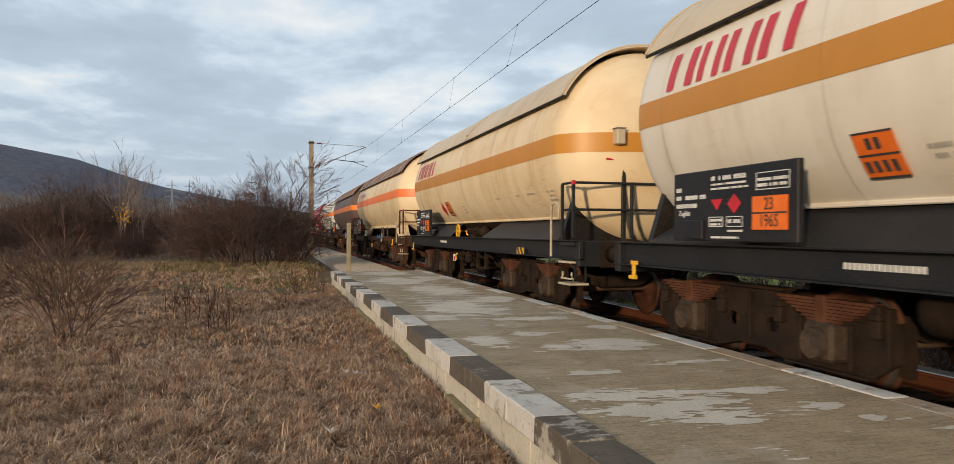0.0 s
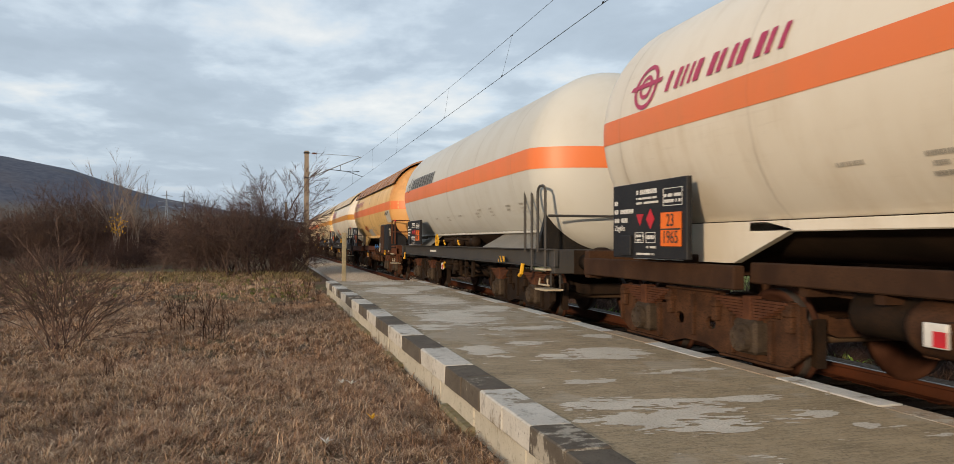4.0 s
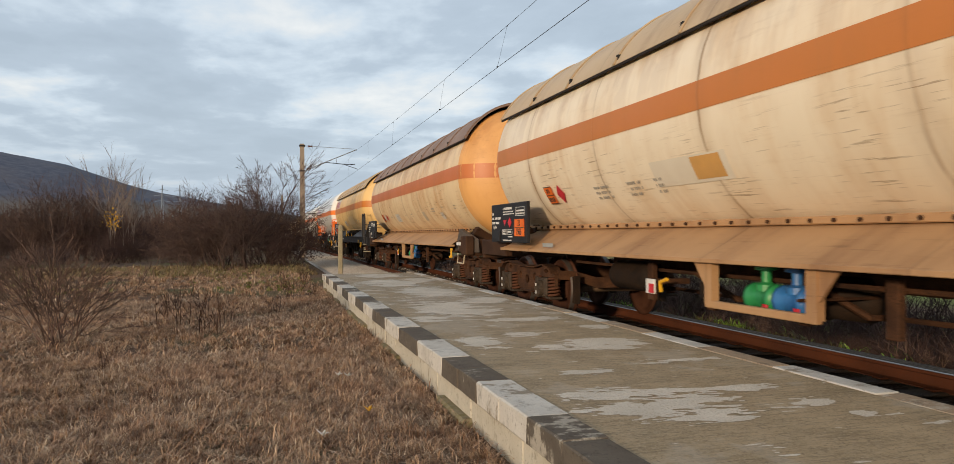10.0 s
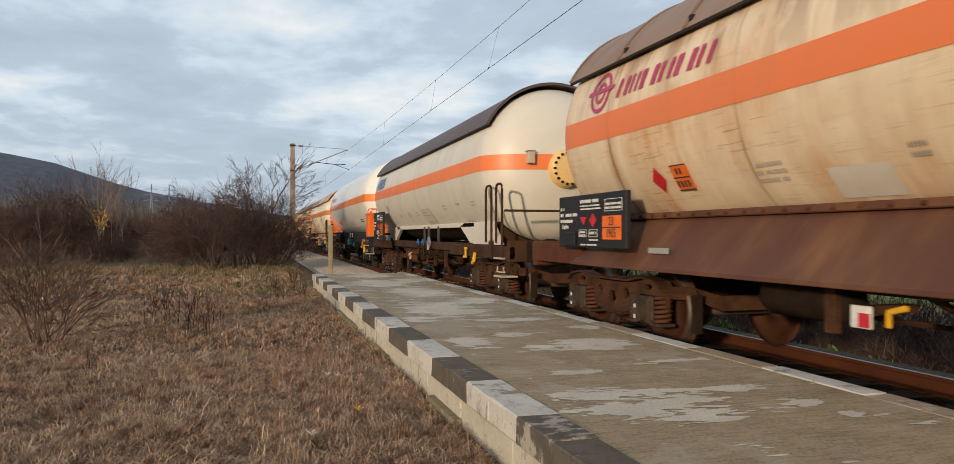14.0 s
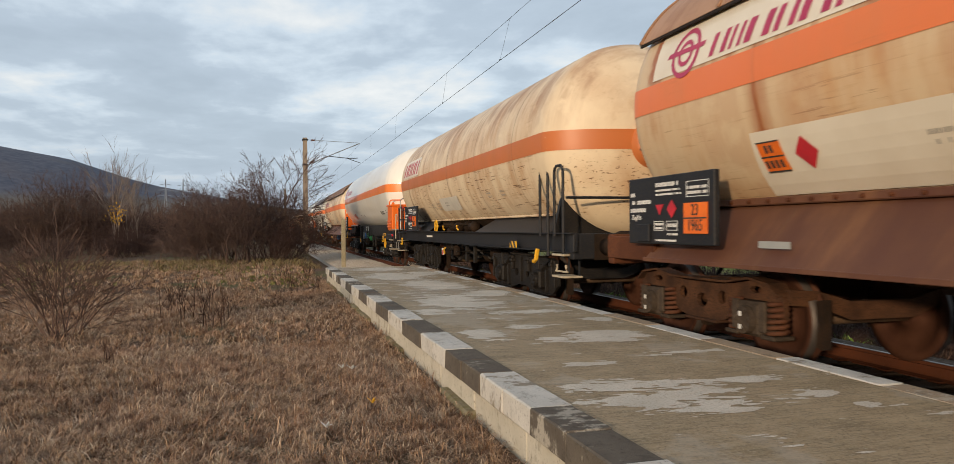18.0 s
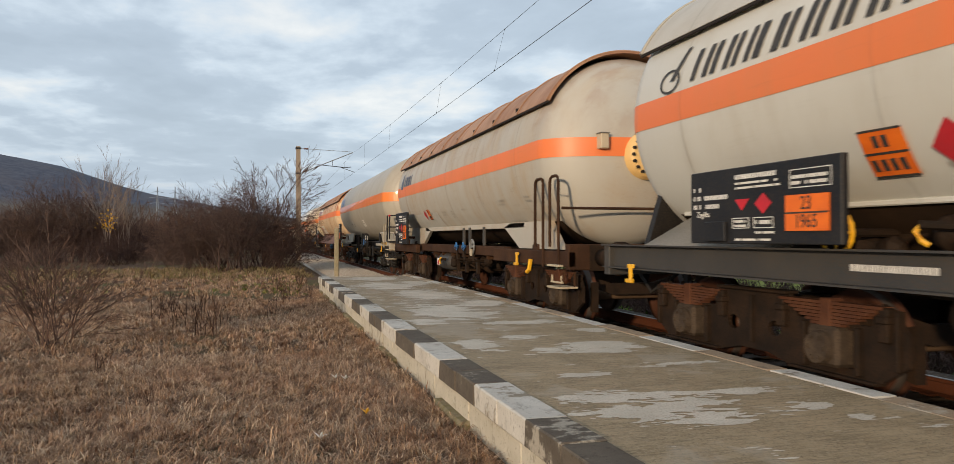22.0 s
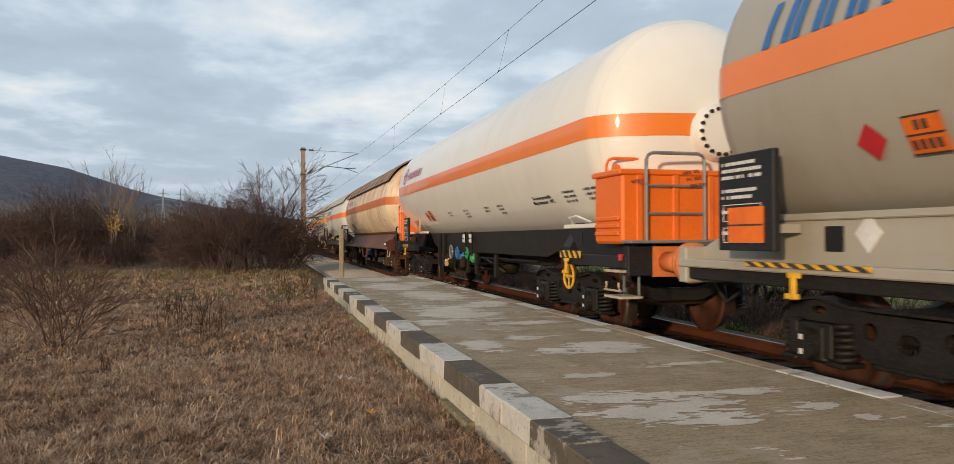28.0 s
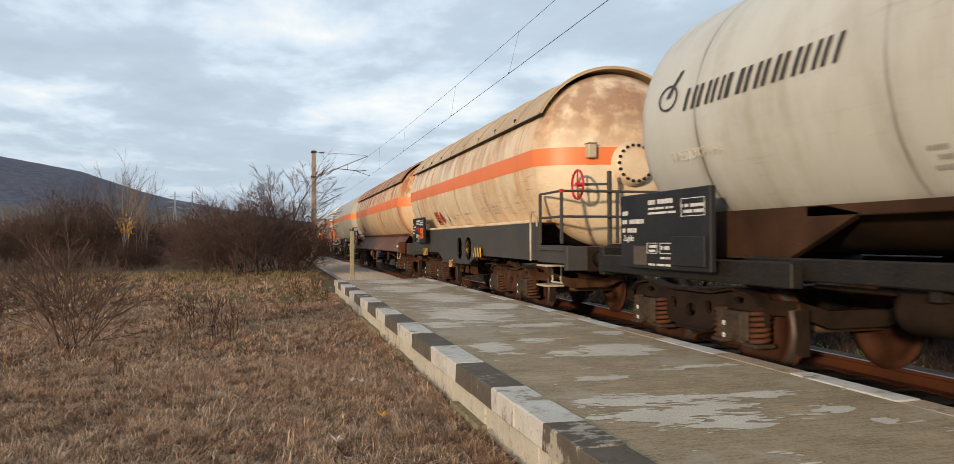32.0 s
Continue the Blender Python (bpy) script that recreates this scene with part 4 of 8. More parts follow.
    box(abox, -0.13, 0.10, -0.17, 0.17, -0.15, 0.17, 0.03)
    lathe(abox, [(0.125, -0.19), (0.135, -0.15), (0.135, -0.10)], "x", (0, 0, 0), 16)
    for a in range(6):
        q = a * math.pi / 3
        box(abox, -0.205, -0.185, 0.09 * math.cos(q) - 0.014, 0.09 * math.cos(q) + 0.014, 0.09 * math.sin(q) - 0.014, 0.09 * math.sin(q) + 0.014)
    if kind == "coil":
        for s in (-1, 1):
            box(abox, -0.12, 0.10, s * 0.17 - (0.20 if s < 0 else 0), s * 0.17 + (0.20 if s > 0 else 0), -0.16, -0.12, 0.01)
            box(abox, -0.13, -0.09, s * 0.20 - 0.05, s * 0.20 + 0.05, -0.10, 0.18, 0.01)
    abox = mesh_of(abox, "axle_box", dusty)
    cap = mesh_of(boxm(-0.004, 0.004, -0.018, 0.018, -0.022, 0.022), "reflector", M["chalk"])
    leaf = bmesh.new()
    for k in range(7):
        L = 0.56 - 0.065 * k
        box(leaf, -0.055, 0.055, -L, L, 0.10 - 0.028 * k, 0.124 - 0.028 * k)
    box(leaf, -0.07, 0.07, -0.06, 0.06, -0.10, 0.15, 0.01)
    leaf = mesh_of(leaf, "leaf_spring", rust)
    hang = mesh_of(box(boxm(-0.03, 0.03, -0.045, 0.045, -0.16, 0.10, bevel=0.01), -0.05, 0.05, -0.06, 0.06, -0.02, 0.04, 0.01), "spring_hanger", mat)
    for y in (-wb, wb):
        kit.append(("axle", axle, pose(0, y, 0.46)))
        for s in (-1, 1):
            kit.append(("wheel", wheel, pose(s * 0.755, y, 0.46) if s < 0 else pose(0.755, y, 0.46, 0, 0, 180)))
            kit.append(("axle_box", abox, pose(-1.02, y, 0.46) if s < 0 else pose(1.02, y, 0.46, 0, 0, 180)))
            if kind == "coil":
                for k in (-1, 1):
                    kit.append(("coil_spring", spring, pose(s * 1.03, y + k * 0.285, 0.475)))
            else:
                kit.append(("leaf_spring", leaf, pose(s * 1.05, y, 0.70)))
                for k in (-1, 1):
                    kit.append(("spring_hanger", hang, pose(s * 1.07, y + k * 0.56, 0.72)))
        if kind == "coil":
            for dz in (0.06, -0.06):
                kit.append(("reflector", cap, pose(-1.232, y, 0.46 + dz)))
    shoe = bmesh.new()
    prism(shoe, [(-0.03, -0.22), (0.05, -0.20), (0.02, 0.0), (0.05, 0.20), (-0.03, 0.22)], "x", -0.05, 0.05)
    shoe = mesh_of(shoe, "brake_block", M["gear_dark"])
    for y, k in ((-wb - 0.54, 1), (-wb + 0.50, -1), (wb - 0.54, 1), (wb + 0.50, -1)):
        for s in (-1, 1):
            kit.append(("brake_block", shoe, pose(s * 0.755, y, 0.46) if k > 0 else pose(s * 0.755, y, 0.46, 0, 0, 180)))
    BOGIES[key] = kit
    return kit


WHEELS = []


def add_bogie(wagon, kind, mat, y):
    kit = bogie_kit(kind, mat)
    bg = part("bogie", kit[0][1], None, wagon)
    bg.location = (0, y, 0)
    for name, me, m in kit[1:]:
        ob = part(name, me, None, bg)
        ob.matrix_local = m
        if name == "wheel":
            WHEELS.append((ob, m.copy(), y, wagon))


SHARED = {}


def shared(name, make, mats, smooth=False):
    key = name if not hasattr(mats, "name") else name + mats.name
    if key not in SHARED:
        SHARED[key] = mesh_of(make(), name, mats, smooth)
    return SHARED[key]


def buffer_mesh():
    return lathe(bmesh.new(), [(0.12, 0.0), (0.12, 0.30), (0.095, 0.32), (0.095, 0.44), (0.10, 0.46), (0.23, 0.50), (0.23, 0.545), (0.10, 0.56)], "y", (0, 0, 0), 18)


def handwheel(r=0.16, tube=0.018):
    bm = bmesh.new()
    pts = [(0, r * math.cos(a), r * math.sin(a)) for a in [2 * math.pi * k / 16 for k in range(17)]]
    rod(bm, pts, tube, 6)
    for k in range(4):
        a = math.pi * k / 4 * 2
        rod(bm, [(0, 0, 0), (0, r * math.cos(a), r * math.sin(a))], tube * 0.7, 5)
    lathe(bm, [(0.035, -0.03), (0.035, 0.06)], "x", (0, 0, 0), 10)
    return bm


def hazard_stripes(parent, y0, y1, z0, z1, x):
    p = part("warning_plate", boxm(x - 0.012, x, y0, y1, z0, z1), M["yellow"], parent, "yellow and black striped warning plate")
    bm = bmesh.new()
    n = max(2, int((y1 - y0) / 0.16))
    w = (y1 - y0) / n
    for i in range(n):
        ya = y0 + i * w
        prism(bm, [(ya, z0), (ya + w * 0.5, z0), (min(y1, ya + w), z1), (ya + w * 0.5, z1)], "x", x - 0.016, x - 0.012)
    part("black_stripe", bm, M["ink"], p)


def data_board(parent, y0, y1, z0, z1, spec, plain=False):
    """The dark board with lettering, a hazard plate and a diamond."""
    x = -1.56
    b = part("data_board", boxm(x, x + 0.06, y0, y1, z0, z1, bevel=0.008), M["frame_black"], parent, "dark data board with white lettering")
    w, h = y1 - y0, z1 - z0
    rng = random.Random(int(w * 1000 + h * 77) + spec)
    bm = bmesh.new()

    def word(u, v, length, hh):
        """A line of small blocks: u across from the front edge, v down from the top, as shares."""
        ya, zt, k = y1 - w * u, z1 - h * v, 0.0
        while k < length * w:
            g = hh * h * rng.uniform(0.45, 0.75)
            if rng.random() < 0.88:
                box(bm, x - 0.004, x - 0.001, ya - k - g, ya - k, zt - hh * h, zt)
            k += g + hh * h * 0.22

    def outline(u0, u1, v0, v1, t=0.007):
        ya, yb, za, zb = y1 - w * u0, y1 - w * u1, z1 - h * v0, z1 - h * v1
        for a, b2, c, d2 in ((yb, ya, za - t, za), (yb, ya, zb, zb + t), (yb, yb + t, zb, za), (ya - t, ya, zb, za)):
            box(bm, x - 0.004, x - 0.001, a, b2, c, d2)
    if w > 1.0:
        for u, v, ln, hh in ((0.03, 0.22, 0.05, 0.06), (0.03, 0.34, 0.05, 0.06), (0.12, 0.34, 0.18, 0.06), (0.03, 0.46, 0.20, 0.06), (0.36, 0.10, 0.27, 0.06), (0.36, 0.20, 0.28, 0.028), (0.36, 0.26, 0.30, 0.028), (0.36, 0.93, 0.24, 0.028), (0.50, 0.84, 0.12, 0.028)):
            word(u, v, ln, hh)
        outline(0.72, 0.95, 0.12, 0.34)
        for v in (0.19, 0.26):
            word(0.73, v, 0.20, 0.04)
        outline(0.34, 0.46, 0.66, 0.80)
        outline(0.49, 0.62, 0.66, 0.80)
        word(0.355, 0.69, 0.09, 0.035), word(0.355, 0.75, 0.08, 0.03), word(0.505, 0.70, 0.09, 0.05)
        text_mesh("Zagkks", h * 0.11, M["chalk"], Matrix.Translation((x - 0.003, y1 - w * 0.11, z1 - h * 0.60)) @ Euler((radians(90), 0, radians(-90))).to_matrix().to_4x4(), "lettering", b)
    if w > 1.0 and not plain:
        tri = bmesh.new()
        prism(tri, [(y1 - w * 0.36, z1 - h * 0.42), (y1 - w * 0.46, z1 - h * 0.42), (y1 - w * 0.41, z1 - h * 0.57)], "x", x - 0.005, x - 0.001)
        part("warning_triangle", tri, M["red"], b, "small red warning triangle")
    if w <= 1.0:
        for v in (0.08, 0.15, 0.22, 0.36, 0.43, 0.58, 0.80):
            word(0.08, v, rng.uniform(0.4, 0.8), 0.035)
        outline(0.10, 0.80, 0.52, 0.70)
        outline(0.10, 0.80, 0.76, 0.92)
    tagged(part("lettering", bm, M["chalk"], b, "rows of white lettering, too blurred to read"), kind="stuff")
    if plain:
        part("vent_panel", boxm(x - 0.012, x - 0.001, y1 - w * 0.34, y1 - w * 0.18, z0 + h * 0.04, z0 + h * 0.30, bevel=0.004), M["gusset"], b)
        part("side_box", boxm(x - 0.035, x - 0.001, y0 + w * 0.03, y0 + w * 0.36, z0 + h * 0.06, z0 + h * 0.42, bevel=0.006), M["frame_black"], b)
    elif w > 1.0:
        bm = bmesh.new()
        prism(bm, [(y1 - w * 0.555, z0 + h * 0.38), (y1 - w * 0.61, z0 + h * 0.51), (y1 - w * 0.555, z0 + h * 0.64), (y1 - w * 0.50, z0 + h * 0.51)], "x", x - 0.006, x - 0.002)
        part("hazard_diamond", bm, M["red"], b, "red diamond placard")
        plate = part("hazard_plate", boxm(x - 0.014, x - 0.002, y0 + w * 0.06, y0 + w * 0.30, z0 + h * 0.16, z0 + h * 0.58), M["hazard"], b, "orange hazard number plate")
        part("divider", boxm(x - 0.017, x - 0.014, y0 + w * 0.06, y0 + w * 0.30, z0 + h * 0.36, z0 + h * 0.38), M["ink"], plate)
        for body, zz in (("23", 0.475), ("1965", 0.265)):
            text_mesh(body, h * 0.22, M["ink"], Matrix.Translation((x - 0.017, y0 + w * 0.18, z0 + h * zz)) @ Euler((radians(90), 0, radians(-90))).to_matrix().to_4x4() @ Matrix.Diagonal((0.85, 1, 1, 1)), "lettering", plate)
        part("box_lid", boxm(x - 0.03, x - 0.001, y1 - w * 0.30, y1 - w * 0.14, z0 + h * 0.03, z0 + h * 0.30, bevel=0.006), M["frame_black"], b)


def stencils(parent, R, zc, y, seed, mat=None, top=2.0):
    """Small stencilled lines on the tank's flank, as bars."""
    rng = random.Random(seed)
    bm = bmesh.new()
    yy = y
    for block in range(rng.randint(2, 4)):
        n = rng.randint(1, 3)
        ln = rng.uniform(0.15, 0.45)
        for k in range(n):
            z = top - 0.065 * k
            q = 0.0
            while q < ln:
                wch = rng.uniform(0.014, 0.026)
                if rng.random() < 0.85:
                    decal(bm, R, zc, ((yy - q, z), (yy - q - wch, z), (yy - q - wch, z + 0.032), (yy - q, z + 0.032)), 1)
                q += wch + 0.012
        yy -= ln + rng.uniform(0.3, 1.3)
    tagged(part("stencil_mark", bm, mat or M["ink"], parent, "small dark stencilled lines, too blurred to read"), kind="stuff")


def placards(parent, R, zc, y, z, order="do", f=1.0):
    for k, c in enumerate(order):
        ya = y - 0.55 * f * k
        bm = bmesh.new()
        if c == "d":
            decal(bm, R, zc, ((ya, z), (ya - 0.17 * f, z - 0.17 * f), (ya - 0.34 * f, z), (ya - 0.17 * f, z + 0.17 * f)), 4, lift=0.020)
            part("hazard_diamond", bm, M["red"], parent, "red diamond placard")
        elif c == "w":
            decal(bm, R, zc, ((ya, z), (ya - 0.17 * f, z - 0.17 * f), (ya - 0.34 * f, z), (ya - 0.17 * f, z + 0.17 * f)), 4, lift=0.020)
            part("hazard_diamond", bm, M["chalk"], parent, "white diamond placard")
        else:
            decal(bm, R, zc, ((ya, z - 0.16 * f), (ya - 0.38 * f, z - 0.16 * f), (ya - 0.38 * f, z + 0.16 * f), (ya, z + 0.16 * f)), 4, lift=0.020)
            p = part("hazard_plate", bm, M["hazard"], parent, "orange hazard number plate")
            bm = bmesh.new()
            for a, b in ((-0.165, -0.15), (-0.008, 0.008), (0.15, 0.165)):
                decal(bm, R, zc, ((ya, z + a * f), (ya - 0.38 * f, z + a * f), (ya - 0.38 * f, z + b * f), (ya, z + b * f)), 1, lift=0.024)
            for j, zz in ((2, 0.04), (4, -0.12)):
                for q in range(j):
                    yq = ya - (0.19 - 0.04 * j + 0.08 * q) * f
                    decal(bm, R, zc, ((yq, z + zz * f), (yq - 0.05 * f, z + zz * f), (yq - 0.05 * f, z + (zz + 0.08) * f), (yq, z + (zz + 0.08) * f)), 1, lift=0.024)
            tagged(part("lettering", bm, M["ink"], p), kind="stuff")


def end_flange(parent, y0, d, zc, mat, z=-0.12):
    """The bolted manhole on the rear dished end."""
    y = y0 - d * math.sqrt(1 - (0.3 / 1.5) ** 2)
    bm = lathe(bmesh.new(), [(0.36, 0.10), (0.36, -0.05), (0.33, -0.07), (0.33, -0.11), (0.24, -0.13), (0.0001, -0.13)], "y", (0, y, zc + z), 28, closed=True)
    fl = part("manhole", bm, mat, parent, "bolted round manhole cover", True)
    bolt = shared("bolt", lambda: lathe(bmesh.new(), [(0.025, 0.0), (0.025, -0.04), (0.015, -0.05)], "y", (0, 0, 0), 6), M["gear_black"])
    for k in range(18):
        a = 2 * math.pi * k / 18
        b = part("bolt", bolt, None, fl)
        b.location = (0.285 * math.cos(a), y - 0.115, zc + z + 0.285 * math.sin(a))


def steps(parent, y, mat, n=2):
    for k in range(n):
        z = 0.95 - 0.31 * k
        st = part("step", boxm(-1.46, -1.16, y - 0.22, y + 0.22, z - 0.03, z, bevel=0.005), M["tread_white"], parent, "foot step with a pale worn edge")
        for s in (-1, 1):
            part("step_bracket", rod(bmesh.new(), [(-1.2, y + s * 0.19, z), (-1.2, y + s * 0.19, 1.05)], 0.016, 5), mat, st)


def end_platform(wagon, y, yb, mat, wheel=None, rail_top=2.06):
    """Brakeman's platform with rails at the rear."""
    deck = part("end_platform", boxm(-1.42, 1.42, yb, y, 1.17, 1.22, bevel=0.006), mat, wagon)
    rails = bmesh.new()
    for z in (rail_top, rail_top - 0.38):
        rod(rails, [(-1.40, y - 0.05, z), (-1.40, yb + 0.06, z), (1.40, yb + 0.06, z), (1.40, y - 0.05, z)], 0.019, 6)
    part("guard_rail", rails, mat, deck)
    post = shared("rail_post", lambda: boxm(-0.021, 0.021, -0.021, 0.021, 1.2, 1.98, bevel=0.005), mat)
    for x, yy in ((-1.40, y - 0.05), (-1.40, yb + 0.06), (-0.5, yb + 0.06), (0.5, yb + 0.06), (1.40, yb + 0.06), (1.40, y - 0.05)):
        p = part("rail_post", post, None, deck)
        p.location = (x, yy, rail_top - 1.98)
    part("hand_grip", rod(bmesh.new(), hoop((-1.47, y + 0.22, 1.0), (-1.47, y - 0.08, 1.55), 1.79), 0.018, 6), M["tread_white"], wagon, "pale bent grab handle")
    part("grip_tip", boxm(-1.43, -1.37, yb + 0.03, yb + 0.09, rail_top - 0.03, rail_top + 0.03, bevel=0.01), M["red"], deck, "red tip on the rail")
    column = part("brake_column", boxm(-0.61, -0.55, yb + 0.13, yb + 0.19, 1.2, rail_top + 0.32, bevel=0.008), mat, deck)
    if wheel:
        w = part("brake_wheel", handwheel(0.22, 0.02), M["red"], column, "red spoked brake wheel")
        w.matrix_local = pose(-1.02, yb + 0.35, rail_top + 0.12)
        part("wheel_shaft", rod(bmesh.new(), [(-1.02, yb + 0.35, rail_top + 0.12), (-0.58, yb + 0.16, rail_top + 0.12)], 0.02, 6), mat, column)
    else:
        part("brake_crank", rod(bmesh.new(), [(-0.85, yb + 0.16, rail_top + 0.36), (-0.58, yb + 0.16, rail_top + 0.33), (-0.36, yb + 0.16, rail_top + 0.38), (-0.34, yb + 0.16, rail_top + 0.46)], 0.014, 6), M["red"], column, "red brake crank")
    steps(wagon, y - 0.25, mat)


def crash_box(wagon, ya, yb, front):
    """Orange crash box across the wagon's end."""
    b = part("crash_box", boxm(-1.42, 1.42, min(ya, yb), max(ya, yb), 1.26, 2.10, bevel=0.03), M["box_orange"], wagon, "bright orange steel crash box")
    lo, hi = min(ya, yb), max(ya, yb)
    for k in range(3):
        z = 1.36 + 0.09 * k
        part("ridge", boxm(-1.45, -1.42, lo + 0.05, hi - 0.05, z, z + 0.05, bevel=0.01), M["box_orange"], b)
    part("rim", boxm(-1.46, 1.46, lo - 0.02, hi + 0.02, 2.08, 2.15, bevel=0.015), M["box_orange"], b)
    for k in range(6):
        x = -1.2 + 0.48 * k
        part("rib", boxm(x - 0.04, x + 0.04, lo - 0.03 if not front else hi, lo if not front else hi + 0.03, 1.3, 2.08, bevel=0.008), M["box_orange"], b)
    for x in (-1.3, 0.0, 1.3):
        part("lifting_eye", lathe(bmesh.new(), [(0.03, -0.015), (0.05, -0.01), (0.05, 0.01), (0.03, 0.015)], "y", (x, (lo + hi) / 2, 2.19), 10), M["box_orange"], b)


def skirt_panel(wagon, name, y0, y1, z0, z1, x0, x1, mat, cut0=0.0, cut1=0.0, label=""):
    """A leaning side plate on both flanks; x0 at the foot, x1 at the tank."""
    for s in (-1, 1):
        bm = bmesh.new()
        for t, flip in ((0.0, 0), (0.02, 1)):
            pts = [(s * (x0 - t), y0, z0), (s * (x0 - t), y1, z0), (s * (x1 - t), y1 - cut1, z1), (s * (x1 - t), y0 + cut0, z1)]
            quad(bm, *(pts if not flip else pts[::-1]))
        bmesh.ops.bridge_loops(bm, edges=list(bm.edges))
        bmesh.ops.recalc_face_normals(bm, faces=bm.faces)
        part(name, bm, mat, wagon, label)


def tank_text(body, size, y, z, R, zc, mat, parent):
    """Lettering laid against the tank's near flank."""
    dz = z - zc
    tilt = math.degrees(math.asin(max(-0.95, min(0.95, dz / R))))
    at = Matrix.Translation((-math.sqrt(R * R - dz * dz) - 0.012, y, z)) @ Euler((radians(90 - tilt), 0, radians(-90))).to_matrix().to_4x4()
    return text_mesh(body, size, mat, at, "lettering", parent)


def lashing_hook(parent, y, z=0.96, x=-1.44):
    """Yellow bracket with a turned-up lip."""
    bm = boxm(x - 0.03, x, y - 0.07, y + 0.07, z - 0.01, z + 0.035, bevel=0.006)
    box(bm, x - 0.035, x - 0.005, y - 0.028, y + 0.028, z - 0.15, z + 0.02, 0.006)
    box(bm, x - 0.06, x - 0.005, y - 0.065, y + 0.065, z - 0.175, z - 0.13, 0.008)
    return part("lashing_hook", bm, M["yellow"], parent, "yellow lashing hook")


def patch(parent, R, zc, y, spec):
    """Painted-over and label patches: behind the front tangent, heights, paint."""
    for k, (a, b, z0, z1, lean, c) in enumerate(spec):
        bm = bmesh.new()
        decal(bm, R, zc, ((y - a, z0), (y - b, z0), (y - b - lean, z1), (y - a - lean, z1)), 6, lift=0.007 + 0.003 * k)
        p = part("label_patch", bm, M[c], parent, M[c].name.replace("_", " ") + " on the tank")
        if c in ("label_white", "label_pale"):
            bm = bmesh.new()
            rng = random.Random(int(a * 100))
            for row in range(max(1, int((z1 - z0) / 0.07)) - 1):
                zz = z1 - 0.05 - 0.07 * row
                ln = (b - a) * rng.uniform(0.5, 0.85)
                decal(bm, R, zc, ((y - a - 0.05, zz - 0.025), (y - a - ln, zz - 0.025), (y - a - ln, zz), (y - a - 0.05, zz)), 1, lift=0.010 + 0.003 * k)
            tagged(part("print_line", bm, M["faint"], p), kind="stuff")


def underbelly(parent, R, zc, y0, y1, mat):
    """A dark sheet under the tank: brake-dust grime, with the belly's shade painted in."""
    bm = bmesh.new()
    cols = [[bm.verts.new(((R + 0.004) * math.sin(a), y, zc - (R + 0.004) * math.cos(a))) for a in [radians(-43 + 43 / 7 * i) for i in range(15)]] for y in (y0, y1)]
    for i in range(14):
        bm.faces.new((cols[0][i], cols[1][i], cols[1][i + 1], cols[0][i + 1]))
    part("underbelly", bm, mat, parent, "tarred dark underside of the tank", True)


TRAIN = []


def valves(wagon, y, colours, z=1.28, r=0.14, x=-1.32):
    for k, c in enumerate(colours):
        rr = r * (1.0 if k == 0 else 0.62)
        w = part("handwheel", handwheel(rr, rr * 0.11), M[c], wagon, c.replace("_valve", "").replace("_", " ") + " spoked valve handwheel")
        w.location = (x + 0.05 * (k % 2), y - 0.45 * k, z - 0.05 * k)
        part("valve_stem", rod(bmesh.new(), [(x + 0.02, y - 0.45 * k, z - 0.05 * k), (-0.7, y - 0.45 * k, z - 0.05 * k)], 0.035, 8), M["gear_dark"], wagon)
        part("valve_body", lathe(bmesh.new(), [(0.04, -0.22), (0.10, -0.15), (0.07, 0.0), (0.11, 0.14), (0.04, 0.22)], "y", (-0.85, y - 0.45 * k, z - 0.12), 10), M["gear_dark"], wagon)


